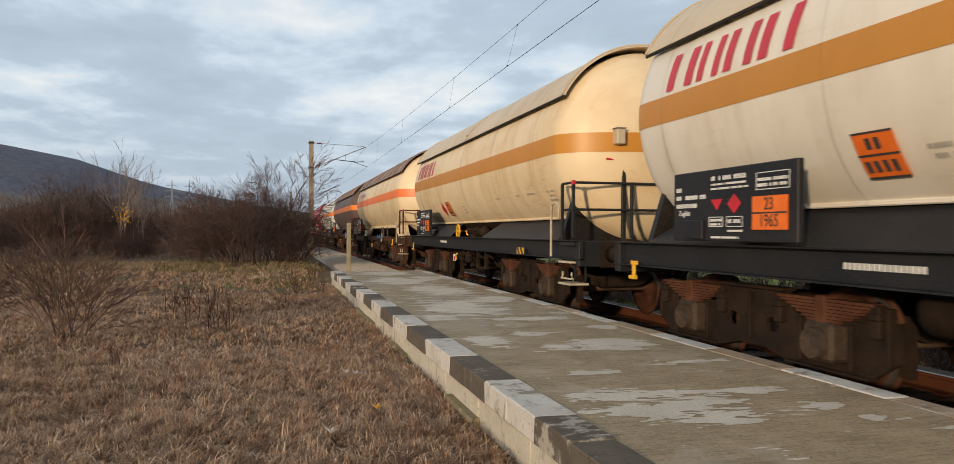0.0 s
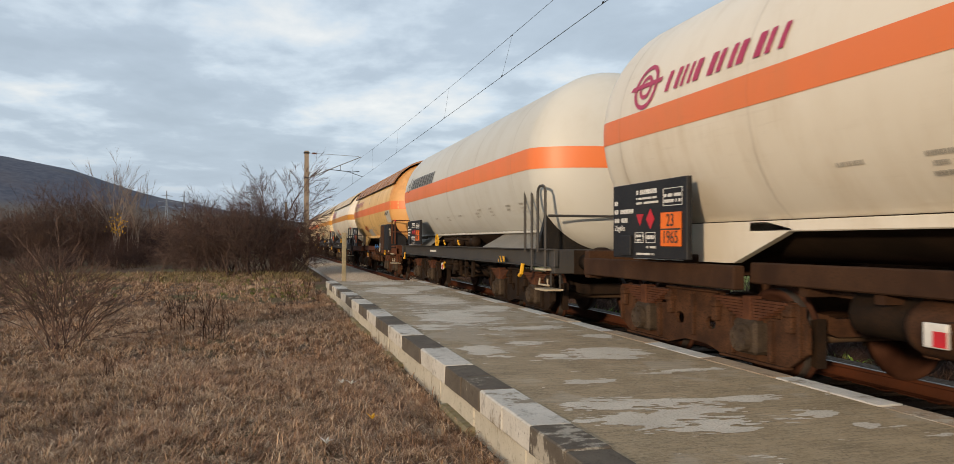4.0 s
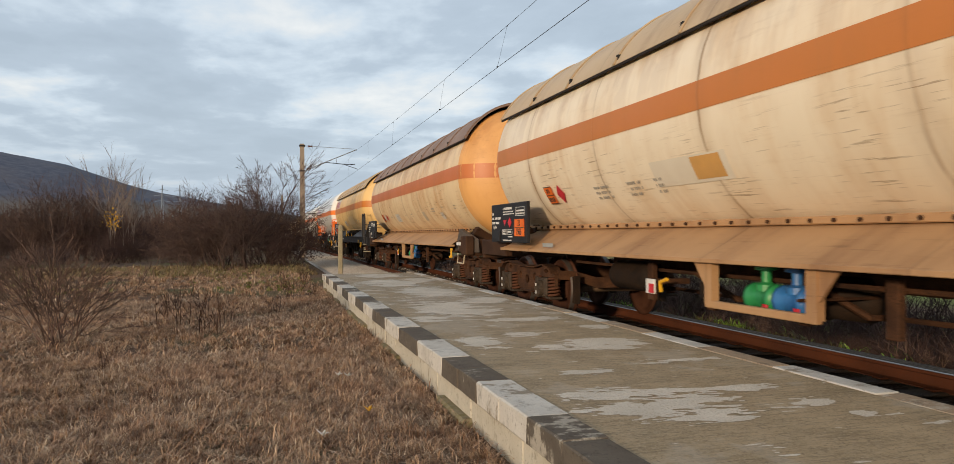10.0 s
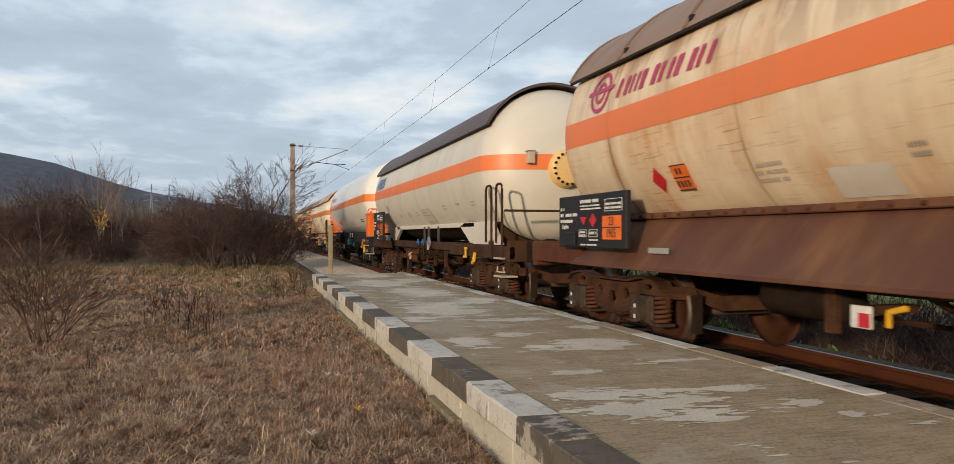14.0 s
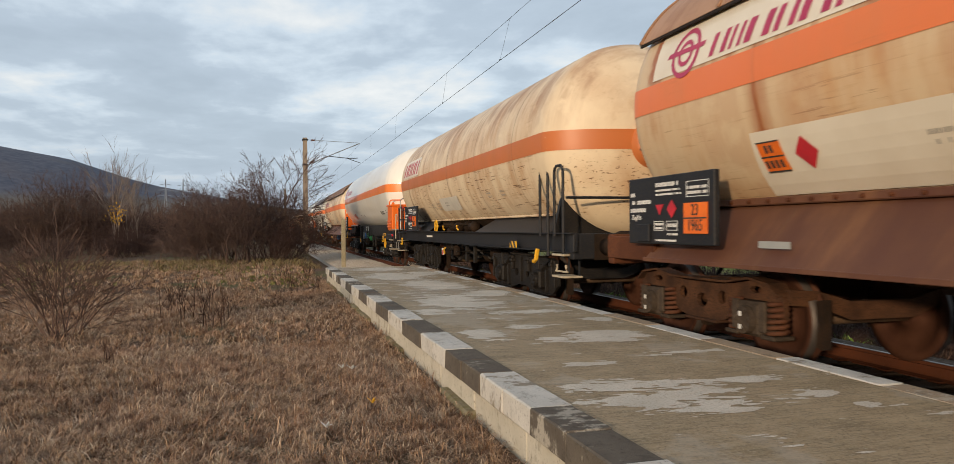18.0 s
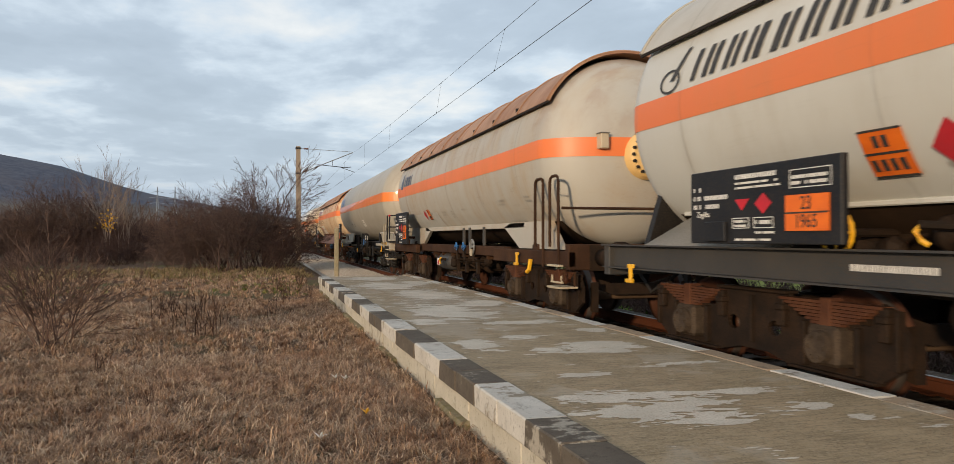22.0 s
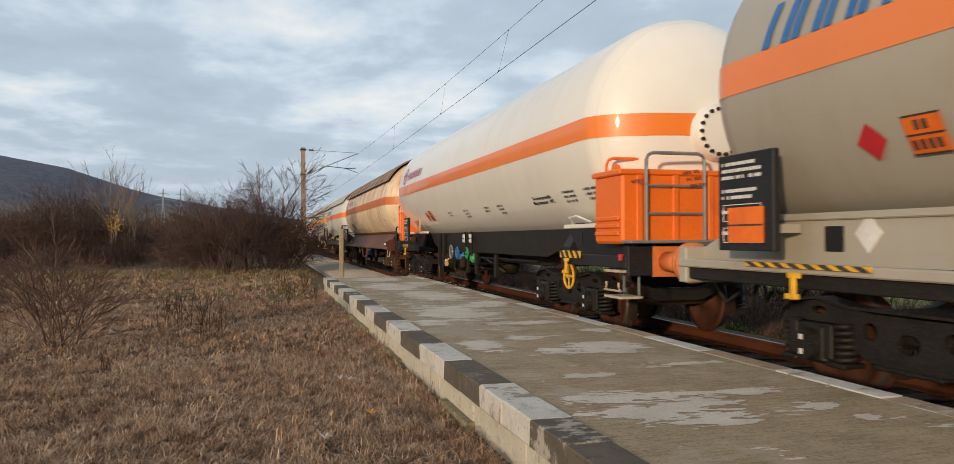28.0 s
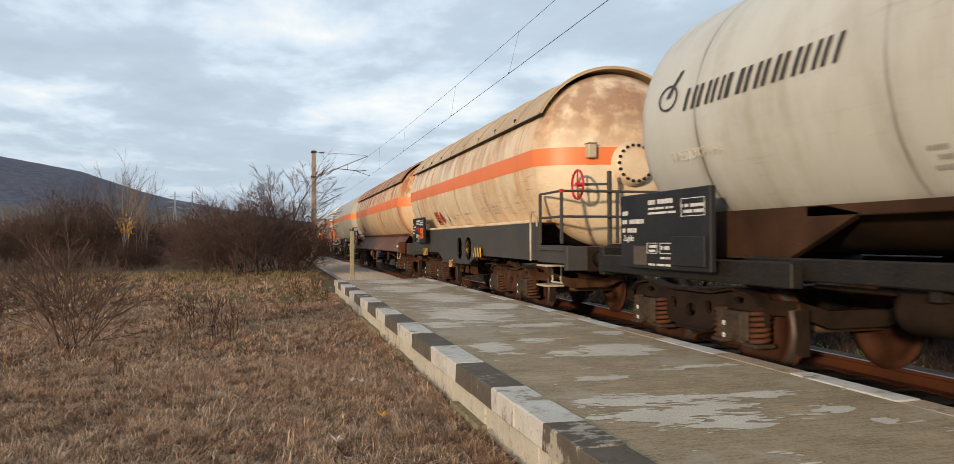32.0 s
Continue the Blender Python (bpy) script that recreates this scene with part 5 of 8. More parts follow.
def hanging_gear(wagon, ya, yb, mat, seed):
    """Brake cylinder, air tank, rigging and lever plates between the bogies."""
    rng = random.Random(seed)
    L = ya - yb
    part("centre_sill", boxm(-0.35, 0.35, yb + 0.3, ya - 0.3, 0.82, 1.12, bevel=0.02), mat, wagon)
    part("air_tank", lathe(bmesh.new(), [(0.05, -0.52), (0.17, -0.46), (0.19, -0.40), (0.19, 0.40), (0.17, 0.46), (0.05, 0.52)], "y", (-0.85, ya - L * 0.22, 0.80), 16), M["gear_dark"], wagon, "", True)
    part("brake_cylinder", lathe(bmesh.new(), [(0.06, -0.45), (0.20, -0.34), (0.20, 0.20), (0.23, 0.20), (0.23, 0.26), (0.06, 0.30)], "y", (-0.35, ya - L * 0.55, 0.74), 16), M["gear_dark"], wagon, "", True)
    part("brake_rod", rod(bmesh.new(), [(-0.25, ya - 0.9, 0.62), (-0.3, (ya + yb) / 2, 0.60), (-0.25, yb + 0.9, 0.62)], 0.025, 6), mat, wagon)
    part("brake_pipe", rod(bmesh.new(), [(-0.9, ya - 0.2, 0.92), (-0.92, ya - L * 0.4, 0.90), (-0.9, yb + 0.2, 0.92)], 0.022, 6), mat, wagon)
    for k in range(4):
        y = ya - L * (0.30 + 0.13 * k + rng.uniform(-0.03, 0.03))
        part("hanger_bracket", boxm(-1.05, -0.98, y - 0.06, y + 0.06, 0.55, 1.0, bevel=0.008), mat, wagon)
    for k in range(3):
        y = ya - L * (0.18 + 0.2 * k)
        part("rigging_lever", rod(bmesh.new(), [(-0.9, y, 0.90), (-0.55, y - 0.25, 0.62), (-0.2, y - 0.2, 0.60)], 0.03, 6), mat, wagon)
    part("load_valve", lathe(bmesh.new(), [(0.03, -0.14), (0.09, -0.10), (0.09, 0.06), (0.05, 0.10), (0.05, 0.14)], "z", (-1.1, ya - L * 0.44, 0.78), 12), M["gear_dark"], wagon)
    part("release_rod", rod(bmesh.new(), [(-1.36, ya - L * 0.62, 0.80), (-0.4, ya - L * 0.60, 0.78)], 0.014, 5), mat, wagon)
    y = ya - L * 0.36
    lv = part("change_over_plate", boxm(-1.37, -1.34, y - 0.09, y + 0.09, 0.68, 0.84, bevel=0.006), M["chalk"], wagon, "white and red brake change-over plate")
    part("red_field", boxm(-1.376, -1.37, y - 0.09, y + 0.01, 0.69, 0.79), M["red"], lv)
    part("lever_handle", rod(bmesh.new(), [(-1.37, y - 0.25, 0.72), (-1.40, y - 0.28, 0.82), (-1.40, y - 0.42, 0.86)], 0.022, 6), M["yellow"], wagon, "yellow lever handle")
    part("plate_bracket", boxm(-1.34, -0.9, y - 0.05, y + 0.05, 0.78, 0.84), mat, wagon)


def wagon(S1, S0, B1, B0, tank, stripe, roof=None, frame="sole", fmat="frame_black", bogie="leaf", gmat="", o1=1.4, o0=2.1,
          mark="", rear="rail", R=1.46, zc=2.66, d=0.74, board=(0.85, 2.69, 1.28, 1.94), label="", seed=0, pl="", ribs=0, buf="gear_dark", red_wheel=False, half=62, flange="", front="", cabinet=0.0, za=-0.14, zb=0.14, gap=(3.6, 7.4), skirt="", patches=(), tail="", scrawl=False, hooks=(), sl=(2.4, 1.4), wheel_r=0.165, plain_board=False, gear=(5.0, 5.6, 6.5, 6.4, 6.95)):
    """S1, S0: where the tank's straight part begins and ends along the train; B1, B0: the buffer faces."""
    mid = (B1 + B0) / 2
    y1, y0, b1, b0 = S1 - mid, S0 - mid, B1 - mid, B0 - mid
    w = empty("tank_wagon", pose(XC, mid, 0), label, "tank wagon", "wagons of the freight train")
    TRAIN.append((w, mid))
    gmat = gmat or ("gear_dark" if frame == "sole" else "gear_brown")
    fm, gm = M[fmat], M[gmat]
    part("tank", make_tank(R, y0, y1, zc, d), M[tank], w, "", True)
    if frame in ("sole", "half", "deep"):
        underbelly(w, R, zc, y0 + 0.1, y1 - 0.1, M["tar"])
    if stripe:
        part("band", make_stripe(R, y0, y1, zc, d, zc + za, zc + zb), M[stripe], w, M[stripe].name.replace("_", " ").replace("paint", "round the tank"), True)
    if roof:
        rf = part("sun_shield", make_roof(R + 0.05, y0 - 0.22, y1 + 0.15, zc, half), M[roof], w, "curved sheet-metal sun shield over the tank")
        n = ribs or 9
        rib = roof_rib(R + 0.078, zc, half, M[roof], 0.02, 0.022)
        for k in range(n + 1):
            r = part("roof_rib", rib, None, rf)
            r.location = (0, y0 - 0.19 + (y1 - y0 + 0.31) * k / n, 0)
        for s in (-1, 1):
            a = radians(half)
            xx, zz = s * (R + 0.06) * math.sin(a), zc + (R + 0.06) * math.cos(a)
            # dark strip that draws the shadow gap under the shield's edge
            part("shield_edge", boxm(xx - 0.014, xx + 0.014, y0 - 0.22, y1 + 0.15, zz - 0.022, zz + 0.008, bevel=0.004), M["dark"], rf)
        bk = shared("stand_off", lambda: boxm(-0.06, 0.06, -0.03, 0.03, -0.05, 0.06), M["dark"])
        for k in range(1, n):
            for s in (-1, 1):
                o = part("stand_off", bk, None, rf)
                a = radians(half - 4)
                o.location = (s * (R + 0.03) * math.sin(a), y0 + (y1 - y0) * k / n, zc + (R + 0.03) * math.cos(a))
    # headstocks, buffers, coupling
    for yy, s in ((b1 - 0.62, 1), (b0 + 0.62, -1)):
        hs = part("headstock", boxm(-1.38, 1.38, yy - 0.07, yy + 0.07, 0.88, 1.24, bevel=0.012), fm, w)
        for x in (-0.875, 0.875):
            bf = part("buffer", shared("buffer", buffer_mesh, M[buf], True), None, w)
            bf.matrix_local = pose(x, yy + 0.07 * s, 1.05, 0, 0, 0 if s > 0 else 180)
            part("buffer_plate", boxm(-0.19, 0.19, -0.010, 0.014, -0.18, 0.18), M[buf], bf)
        part("coupling", rod(bmesh.new(), [(0, yy, 1.03), (0, yy + 0.30 * s, 1.03), (0, yy + 0.45 * s, 0.93), (0, yy + 0.62 * s, 0.96)], 0.045, 8), M["gear_dark"], w)
        for x in (-0.35, 0.35):
            part("air_hose", rod(bmesh.new(), [(x, yy, 0.92), (x, yy + 0.22 * s, 0.80), (x * 0.8, yy + 0.38 * s, 0.58), (x * 0.6, yy + 0.58 * s, 0.72)], 0.024, 6), M["dark"], w)
    if frame != "skirt":
        part("yard_grip", rod(bmesh.new(), hoop((-1.42, b0 + 0.72, 0.80), (-1.42, b0 + 1.05, 0.80), 0.70, rad=-0.05), 0.014, 6), M["tread_white"], w, "pale bent shunting grip")
    yb1, yb0 = y1 - o1, y0 + o0
    add_bogie(w, bogie, gm, yb1)
    add_bogie(w, bogie, gm, yb0)
    hanging_gear(w, yb1 - 1.6, yb0 + 1.6, gm, seed)
    # bolsters carry the tank on the bogies
    for yy in (yb1, yb0):
        bm = bmesh.new()
        prism(bm, [(-1.1, 1.0), (1.1, 1.0), (1.1, 1.2), (0.86, 1.84), (-0.86, 1.84), (-1.1, 1.2)], "y", yy - 0.14, yy + 0.14)
        for v in bm.verts:
            if v.co.z > 1.3:
                v.co.z = zc - math.sqrt(max(0.01, (R - 0.05) ** 2 - v.co.x ** 2))
        part("bolster", bm, M["gear_black"] if fmat == "warm" else fm, w)
        part("centre_pivot", lathe(bmesh.new(), [(0.30, 0.78), (0.30, 1.0)], "z", (0, yy, 0), 14), gm, w)
    zt = zc - math.sqrt(R * R - 0.95 ** 2)  # where the flank meets x = 0.95
    if frame == "sole":
        cm = M["cradle_grey"] if fmat == "frame_grey" else M["frame_black"]
        for s in (-1, 1):
            bm = bmesh.new()
            c = [(1.30, 0.97), (1.40, 0.97), (1.40, 0.985), (1.315, 0.99), (1.315, 1.23), (1.42, 1.235), (1.42, 1.25), (1.30, 1.25)]
            prism(bm, [(s * x, z) for x, z in c], "y", b0 + 0.55, b1 - 0.55)
            so = part("solebar", bm, fm, w)
            part("number_bars", glyph_row(-1.323, y1 - 2.9, 1.09, 16, 0.75), M["chalk"], so, "white lettering bars") if s < 0 else None
        L = y1 - y0
        skirt_panel(w, "cradle_plate", y1 - gap[0], y1 + 0.05, 1.25, zt + 0.02, 1.37, 0.96, cm, 0.3, 0.35)
        skirt_panel(w, "cradle_plate", y0 - 0.05, y1 - gap[1], 1.25, zt + 0.02, 1.37, 0.96, cm, 0.15, 0.25)
        for s in (-1, 1):
            part("tank_flange", boxm(s * 0.98 - 0.05, s * 0.98 + 0.05, y0 + 0.2, y1 - 0.2, zt + 0.015, zt + 0.06, bevel=0.01), M[tank], w)
        for yy in (y0 - 0.12, y1 + 0.02):
            arc = [((R - 0.03) * math.sin(radians(q)), zc - (R - 0.03) * math.cos(radians(q))) for q in range(-54, 55, 9)]
            bm = bmesh.new()
            prism(bm, arc + [(1.33, 1.26), (1.33, 1.22), (-1.33, 1.22), (-1.33, 1.26)], "y", yy, yy + 0.10)
            part("end_cradle", bm, M["gear_black"], w, "black saddle plate under the tank end")
        part("sub_pipe", rod(bmesh.new(), [(-0.6, y1 - gap[0], 1.32), (-0.6, y1 - gap[1], 1.32)], 0.09, 10), M["gear_dark"], w)
        valves(w, y1 - gap[0] - 0.40, ["yellow"], 1.37, wheel_r, -1.27)
        for q in (1.12, 2.55):
            yq = y1 - gap[0] - q
            if yq > y1 - gap[1] + 0.3:
                part("valve_body", lathe(bmesh.new(), [(0.05, -0.34), (0.13, -0.30), (0.13, -0.24), (0.08, -0.2), (0.10, 0.0), (0.08, 0.2), (0.13, 0.24), (0.13, 0.30), (0.05, 0.34)], "y", (-0.95, yq - 0.25, 1.36), 12), M["gear_dark"], w, "", True)
                part("valve_lever", rod(bmesh.new(), [(-1.22, yq - 0.05, 1.28), (-1.25, yq - 0.02, 1.31), (-1.25, yq + 0.03, 1.37), (-1.22, yq + 0.01, 1.42)], 0.019, 7), M["yellow"], w, "yellow bent valve lever")
                part("lever_arm", rod(bmesh.new(), [(-1.25, yq, 1.42), (-0.95, yq - 0.2, 1.40)], 0.03, 6), M["gear_dark"], w)
        lashing_hook(w, y1 + 0.2, 1.0)
        hazard_stripes(w, y0 + 1.35, y0 + 1.7, 0.99, 1.10, -1.425)
        for k in range(5):
            y = y0 + L * (0.35 + 0.08 * k)
            part("stiffener", boxm(-1.30, 1.30, y - 0.03, y + 0.03, 1.0, 1.2), fm, w)
    elif frame == "skirt":
        sk = M[skirt] if skirt else M["skirt_rust"] if fmat == "frame_rust" else fm
        za_, zb_, xb_ = (1.10, 1.42, 0.86) if skirt else (0.99, zt - 0.02, 0.97)
        ys = y0 + 0.78 if skirt else y0 - 0.5
        skirt_panel(w, "side_skirt", ys, y1 - 0.1, za_, zb_, 1.44, xb_, sk, 0.35 if skirt else 0.7, 0.15)
        for s in (-1, 1):
            xa, xb = sorted((s * 1.45, s * 1.34))
            part("skirt_lip", boxm(xa, xb, ys, y1 - 0.05, za_ - 0.04, za_ + 0.005, bevel=0.006), sk, w)
            part("tank_flange", boxm(s * (xb_ + 0.01) - 0.06, s * (xb_ + 0.01) + 0.06, ys + 0.7, y1 - 0.2, zb_ - 0.01, zb_ + 0.06, bevel=0.01), sk, w)
            part("end_beam", boxm(s * 1.33 - 0.06, s * 1.33 + 0.06, b0 + 0.55, y0 + 0.2, 0.95, 1.22, bevel=0.01), fm, w)
            part("end_beam", boxm(s * 1.33 - 0.06, s * 1.33 + 0.06, y1 - 0.2, b1 - 0.55, 0.95, 1.22, bevel=0.01), fm, w)
            if skirt:
                bm = bmesh.new()
                prism(bm, [(y0 + 1.15, 0.96), (y0 + 0.72, zb_ + 0.04), (y0 + 0.35, zb_ - 0.02), (y0 - 0.55, 1.24), (y0 - 0.62, 0.96)], "x", s * 1.20 - 0.04, s * 1.20 + 0.04)
                part("end_gusset", bm, M["gusset"], w, "raised triangular end plate")
            part("end_block", boxm(s * 1.34 - 0.09, s * 1.34 + 0.09, b0 + 0.50, b0 + 0.95, 0.90, 1.30, bevel=0.02), fm, w)
            bm = bmesh.new()
            for k in range(int((y1 - y0) / 0.28)):
                y = y0 + 0.3 + 0.28 * k
                lathe(bm, [(0.02, 0.0), (0.02, 0.02 * s), (0.01, 0.03 * s)], "x", (s * (xb_ + 0.07), y, zb_ + 0.025), 6)
            tagged(part("rivet_row", bm, fm, w), kind="stuff")
        for yy, k in ((y1 - 6.36, 1), (y1 - 7.75, -1)):
            bm = bmesh.new()
            if skirt:
                prism(bm, [(yy - 0.06, 1.09), (yy + 0.06, 1.09), (yy + 0.06, 0.66), (yy - 0.06, 0.66)], "x", -1.38, -1.30)
                part("guard_leg", bm, sk, w)
                part("guard_wing", prism(bmesh.new(), [(yy + 0.06 * k, 1.09), (yy + 0.30 * k, 1.09), (yy + 0.06 * k, 0.80)], "x", -1.36, -1.33), sk, w)
            else:
                prism(bm, [(yy - 0.02 * k, 0.96), (yy + 0.50 * k, 0.96), (yy + 0.02 * k, 0.56), (yy - 0.42 * k, 0.56)], "x", -1.36, -1.33)
                part("valve_guard", bm, sk, w)
        part("guard_bar", boxm(-1.38, -1.31, y1 - 7.8 if skirt else y1 - 7.4, y1 - 6.3 if skirt else y1 - 6.7, *((0.63, 0.70) if skirt else (0.53, 0.57)), bevel=0.008), sk, w)
        for q, c in ((6.88, "green"), (7.28, "blue_valve")):
            part("valve_body", lathe(bmesh.new(), [(0.06, -0.19), (0.13, -0.17), (0.13, -0.12), (0.08, -0.09), (0.11, 0.0), (0.08, 0.09), (0.13, 0.12), (0.13, 0.17), (0.06, 0.19)], "y", (-1.12, y1 - q, 0.76), 14), M[c], w, c.replace("_valve", "") + " painted outlet valve", True)
            part("valve_bonnet", lathe(bmesh.new(), [(0.09, 0.06), (0.09, 0.12), (0.045, 0.14), (0.045, 0.24), (0.10, 0.25), (0.10, 0.275)], "z", (-1.12, y1 - q, 0.76), 12), M[c], w)
            part("valve_tag", boxm(-1.27, -1.255, y1 - q - 0.20, y1 - q - 0.13, 0.64, 0.72, bevel=0.004), M["red"], w, "small red tag on the valve")
        if skirt:
            lashing_hook(w, y0 + 0.62, 0.99)
        part("step_grip", rod(bmesh.new(), [(-1.40, b0 + 0.70, 0.93), (-1.42, b0 + 0.74, 0.72), (-1.42, b0 + 1.25, 0.72), (-1.40, b0 + 1.29, 0.93)], 0.018, 6), M["tread_white"], w, "pale bent step bar")
        part("end_label", boxm(-1.405, -1.395, y0 + 0.0, y0 + 0.36, 1.10, 1.17), M["chalk"], w, "small white lettered plate")
        part("number_plate", boxm(-1.395, -1.385, y1 - 2.4, y1 - 2.0, 1.14, 1.20), M["grey_patch"], w)
    elif frame == "deep":
        L = y1 - y0
        for s in (-1, 1):
            bm = bmesh.new()
            a, b = y0 - 0.1, y1 + 0.35
            rim = [(a, 1.0), (yb0 - 1.4, 1.0), (yb0 + 1.5, 1.02), (yb0 + 2.2, 0.82), (yb1 - 2.2, 0.82), (yb1 - 1.5, 1.02), (b, 1.02), (b, 1.45), (b - 0.4, 1.62), (a, 1.62)]
            plate(bm, rim, [oval(y1 - 5.9, 1.15, 0.26, 0.265, 20, 0.75), oval(y1 - 6.72, 1.15, 0.29, 0.265, 20, 0.75)], s * 1.33 - 0.015, s * 1.33 + 0.015)
            sd = part("side_plate", bm, fm, w, "deep grey side plate with oval openings")
            for yh, ry in ((y1 - 5.9, 0.26), (y1 - 6.72, 0.29)):
                ring = oval(yh, 1.15, ry, 0.265, 20, 0.75)
                part("opening_rim", rod(bmesh.new(), [(s * 1.345, p, q) for p, q in ring + ring[:1]], 0.014, 5), fm, sd)
            part("tank_flange", boxm(s * 1.18 - 0.18, s * 1.18 + 0.18, y0, y1 + 0.1, 1.62, 1.67, bevel=0.01), M[tank], w)
            part("bottom_lip", boxm(s * 1.36 - 0.05, s * 1.36 + 0.05, yb0 + 2.2, yb1 - 2.2, 0.80, 0.825), fm, w)
            part("end_beam", boxm(s * 1.33 - 0.05, s * 1.33 + 0.05, b0 + 0.55, y0 - 0.1, 0.98, 1.25, bevel=0.01), fm, w)
        hazard_stripes(w, yb1 - 0.3, yb1 + 0.3, 0.92, 1.12, -1.40)
        hazard_stripes(w, yb0 + 1.0, yb0 + 1.6, 0.98, 1.18, -1.40)
        w2 = part("handwheel", handwheel(0.14), M["yellow"], w, "yellow valve handwheel")
        w2.location = (-1.18, y1 - 6.05, 1.18)
        part("valve_stem", rod(bmesh.new(), [(-1.18, y1 - 6.05, 1.18), (-0.5, y1 - 6.05, 1.18)], 0.04, 8), M["gear_dark"], w)
        part("inner_wall", boxm(-0.75, 0.75, yb0 + 2.2, yb1 - 2.2, 0.95, 1.5, bevel=0.02), M["gear_brown"], w)
    elif frame == "free":
        warm = fmat == "warm"
        for yy, k, q in ((y1, 1, sl[0]), (y0, -1, sl[1])):
            black = scrawl and k < 0
            stop = min(yy + 1.0, b1 - 0.56) if k > 0 else max(yy - 1.0, b0 + 0.56)
            for s in (-1, 1):
                xa, xb = s * 1.12 - 0.03, s * 1.12 + 0.03
                bm = bmesh.new()
                pts = [(stop, 1.10), (stop - 0.1 * k, 1.24), (yy + 0.2 * k, 1.50), (yy - q * k, 1.50), (yy - (q - 0.1) * k, 1.46), (yy - (q - 0.5) * k, 1.12)]
                prism(bm, pts, "x", xa, xb)
                part("saddle_plate", bm, M["gear_black"] if black else (M[tank] if warm else fm), w)
                part("end_beam", boxm(s * 1.33 - 0.07, s * 1.33 + 0.07, *sorted((yy - (q - 0.4) * k, stop)), 1.04 if warm else 0.97, 1.12, bevel=0.012), M["warm_grey"] if warm else fm, w)
                if warm:
                    part("lower_beam", boxm(s * 1.28 - 0.06, s * 1.28 + 0.06, *sorted((yy - (q - 0.6) * k, stop)), 0.92, 1.04, bevel=0.01), M["gear_black"], w)
                ya, yb = sorted((yy + 0.15 * k, yy - (q + 0.02) * k))
                part("saddle_lip", boxm(s * 1.13 - 0.05, s * 1.13 + 0.05, ya, yb, 1.47, 1.53, bevel=0.01), M["gear_black"] if black else M[tank], w)
            if warm and k < 0:
                hazard_stripes(w, yy - 0.64, yy + 0.39, 1.10, 1.18, -1.42)
            elif warm:
                hazard_stripes(w, yy - 1.55, yy - 0.15, 1.085, 1.125, -1.42)
            else:
                hazard_stripes(w, yy - 0.6 * k - 0.35, yy - 0.6 * k + 0.35, 1.06, 1.16, -1.42)
            part("pocket_plate", boxm(-1.165, -1.15, yy - 0.9 * k - 0.10, yy - 0.9 * k + 0.10, 1.22, 1.42, bevel=0.004), M["frame_black"], w)
        if not warm:
            bm = bmesh.new()
            prism(bm, [(y0 + sl[1] - 0.1, 1.47), (y0 + sl[1] + 0.3, 1.22), (y0 + 2.6, 1.02), (y1 - 3.4, 1.02), (y1 - sl[0] - 0.3, 1.2), (y1 - sl[0] + 0.2, 1.47)], "x", -0.98, 0.98)
            part("belly_beam", bm, M["gear_black"], w)
        else:
            part("pipe_run", rod(bmesh.new(), [(-0.9, y1 - 2.9, 1.16), (-0.9, y0 + 2.6, 1.16)], 0.03, 8), M["gear_black"], w)
            for q in (5.95, 6.8, 11.1):
                part("valve_bracket", boxm(-1.14, -1.0, y1 - q - 0.06, y1 - q + 0.06, 1.0, 1.52, bevel=0.012), M["frame_black"], w)
            hd = part("hazard_diamond", prism(bmesh.new(), [(y1 - 1.12, 1.36), (y1 - 1.25, 1.21), (y1 - 1.38, 1.36), (y1 - 1.25, 1.51)], "x", -1.165, -1.152), M["chalk"], w, "white diamond placard")
        lashing_hook(w, y0 + (0.22 if warm else 0.66), 1.02)
        lashing_hook(w, y1 - 0.8, 1.02)
        if scrawl:
            for outline in ([(1.98, 2.0), (1.5, 2.05), (0.9, 2.05), (1.02, 1.66), (1.87, 1.6)],
                            [(0.83, 1.88), (0.63, 1.99), (0.46, 2.0), (0.28, 1.95), (0.16, 1.8), (0.11, 1.61), (1.06, 1.63)]):
                cy, cz = sum(q[0] for q in outline) / len(outline), sum(q[1] for q in outline) / len(outline)
                bm = bmesh.new()
                for (ya, za1), (yb, zb1) in zip(outline, outline[1:] + outline[:1]):
                    f = bm.faces.new([bm.verts.new(on_tank(R, zc, y0 + q[0], q[1], 0.010)) for q in ((cy, cz), (ya, za1), (yb, zb1))])
                    f.normal_update()
                    if f.normal.x > 0:
                        f.normal_flip()
                sc = part("black_scrawl", bm, M["ink"], w, "black painted scrawl on the tank")
                rim = outline[:-1]
                part("scrawl_rim", rod(bmesh.new(), [on_tank(R, zc, y0 + q[0], q[1], 0.012) for q in rim], 0.008, 4), M["faint"], sc, "pale painted outline")
            for ya, h in ((1.85, 0.30), (1.30, 0.34), (0.72, 0.34), (0.10, 0.30)):
                arc = [(-1.155, y0 + ya + 0.26 * math.cos(math.pi * (0.05 + 0.95 * k / 10)), 1.16 + h * math.sin(math.pi * (0.05 + 0.95 * k / 10)) * 1.0) for k in range(11)]
                part("white_loop", rod(bmesh.new(), arc, 0.016, 4), M["chalk"], w, "white painted loop of the scrawl")
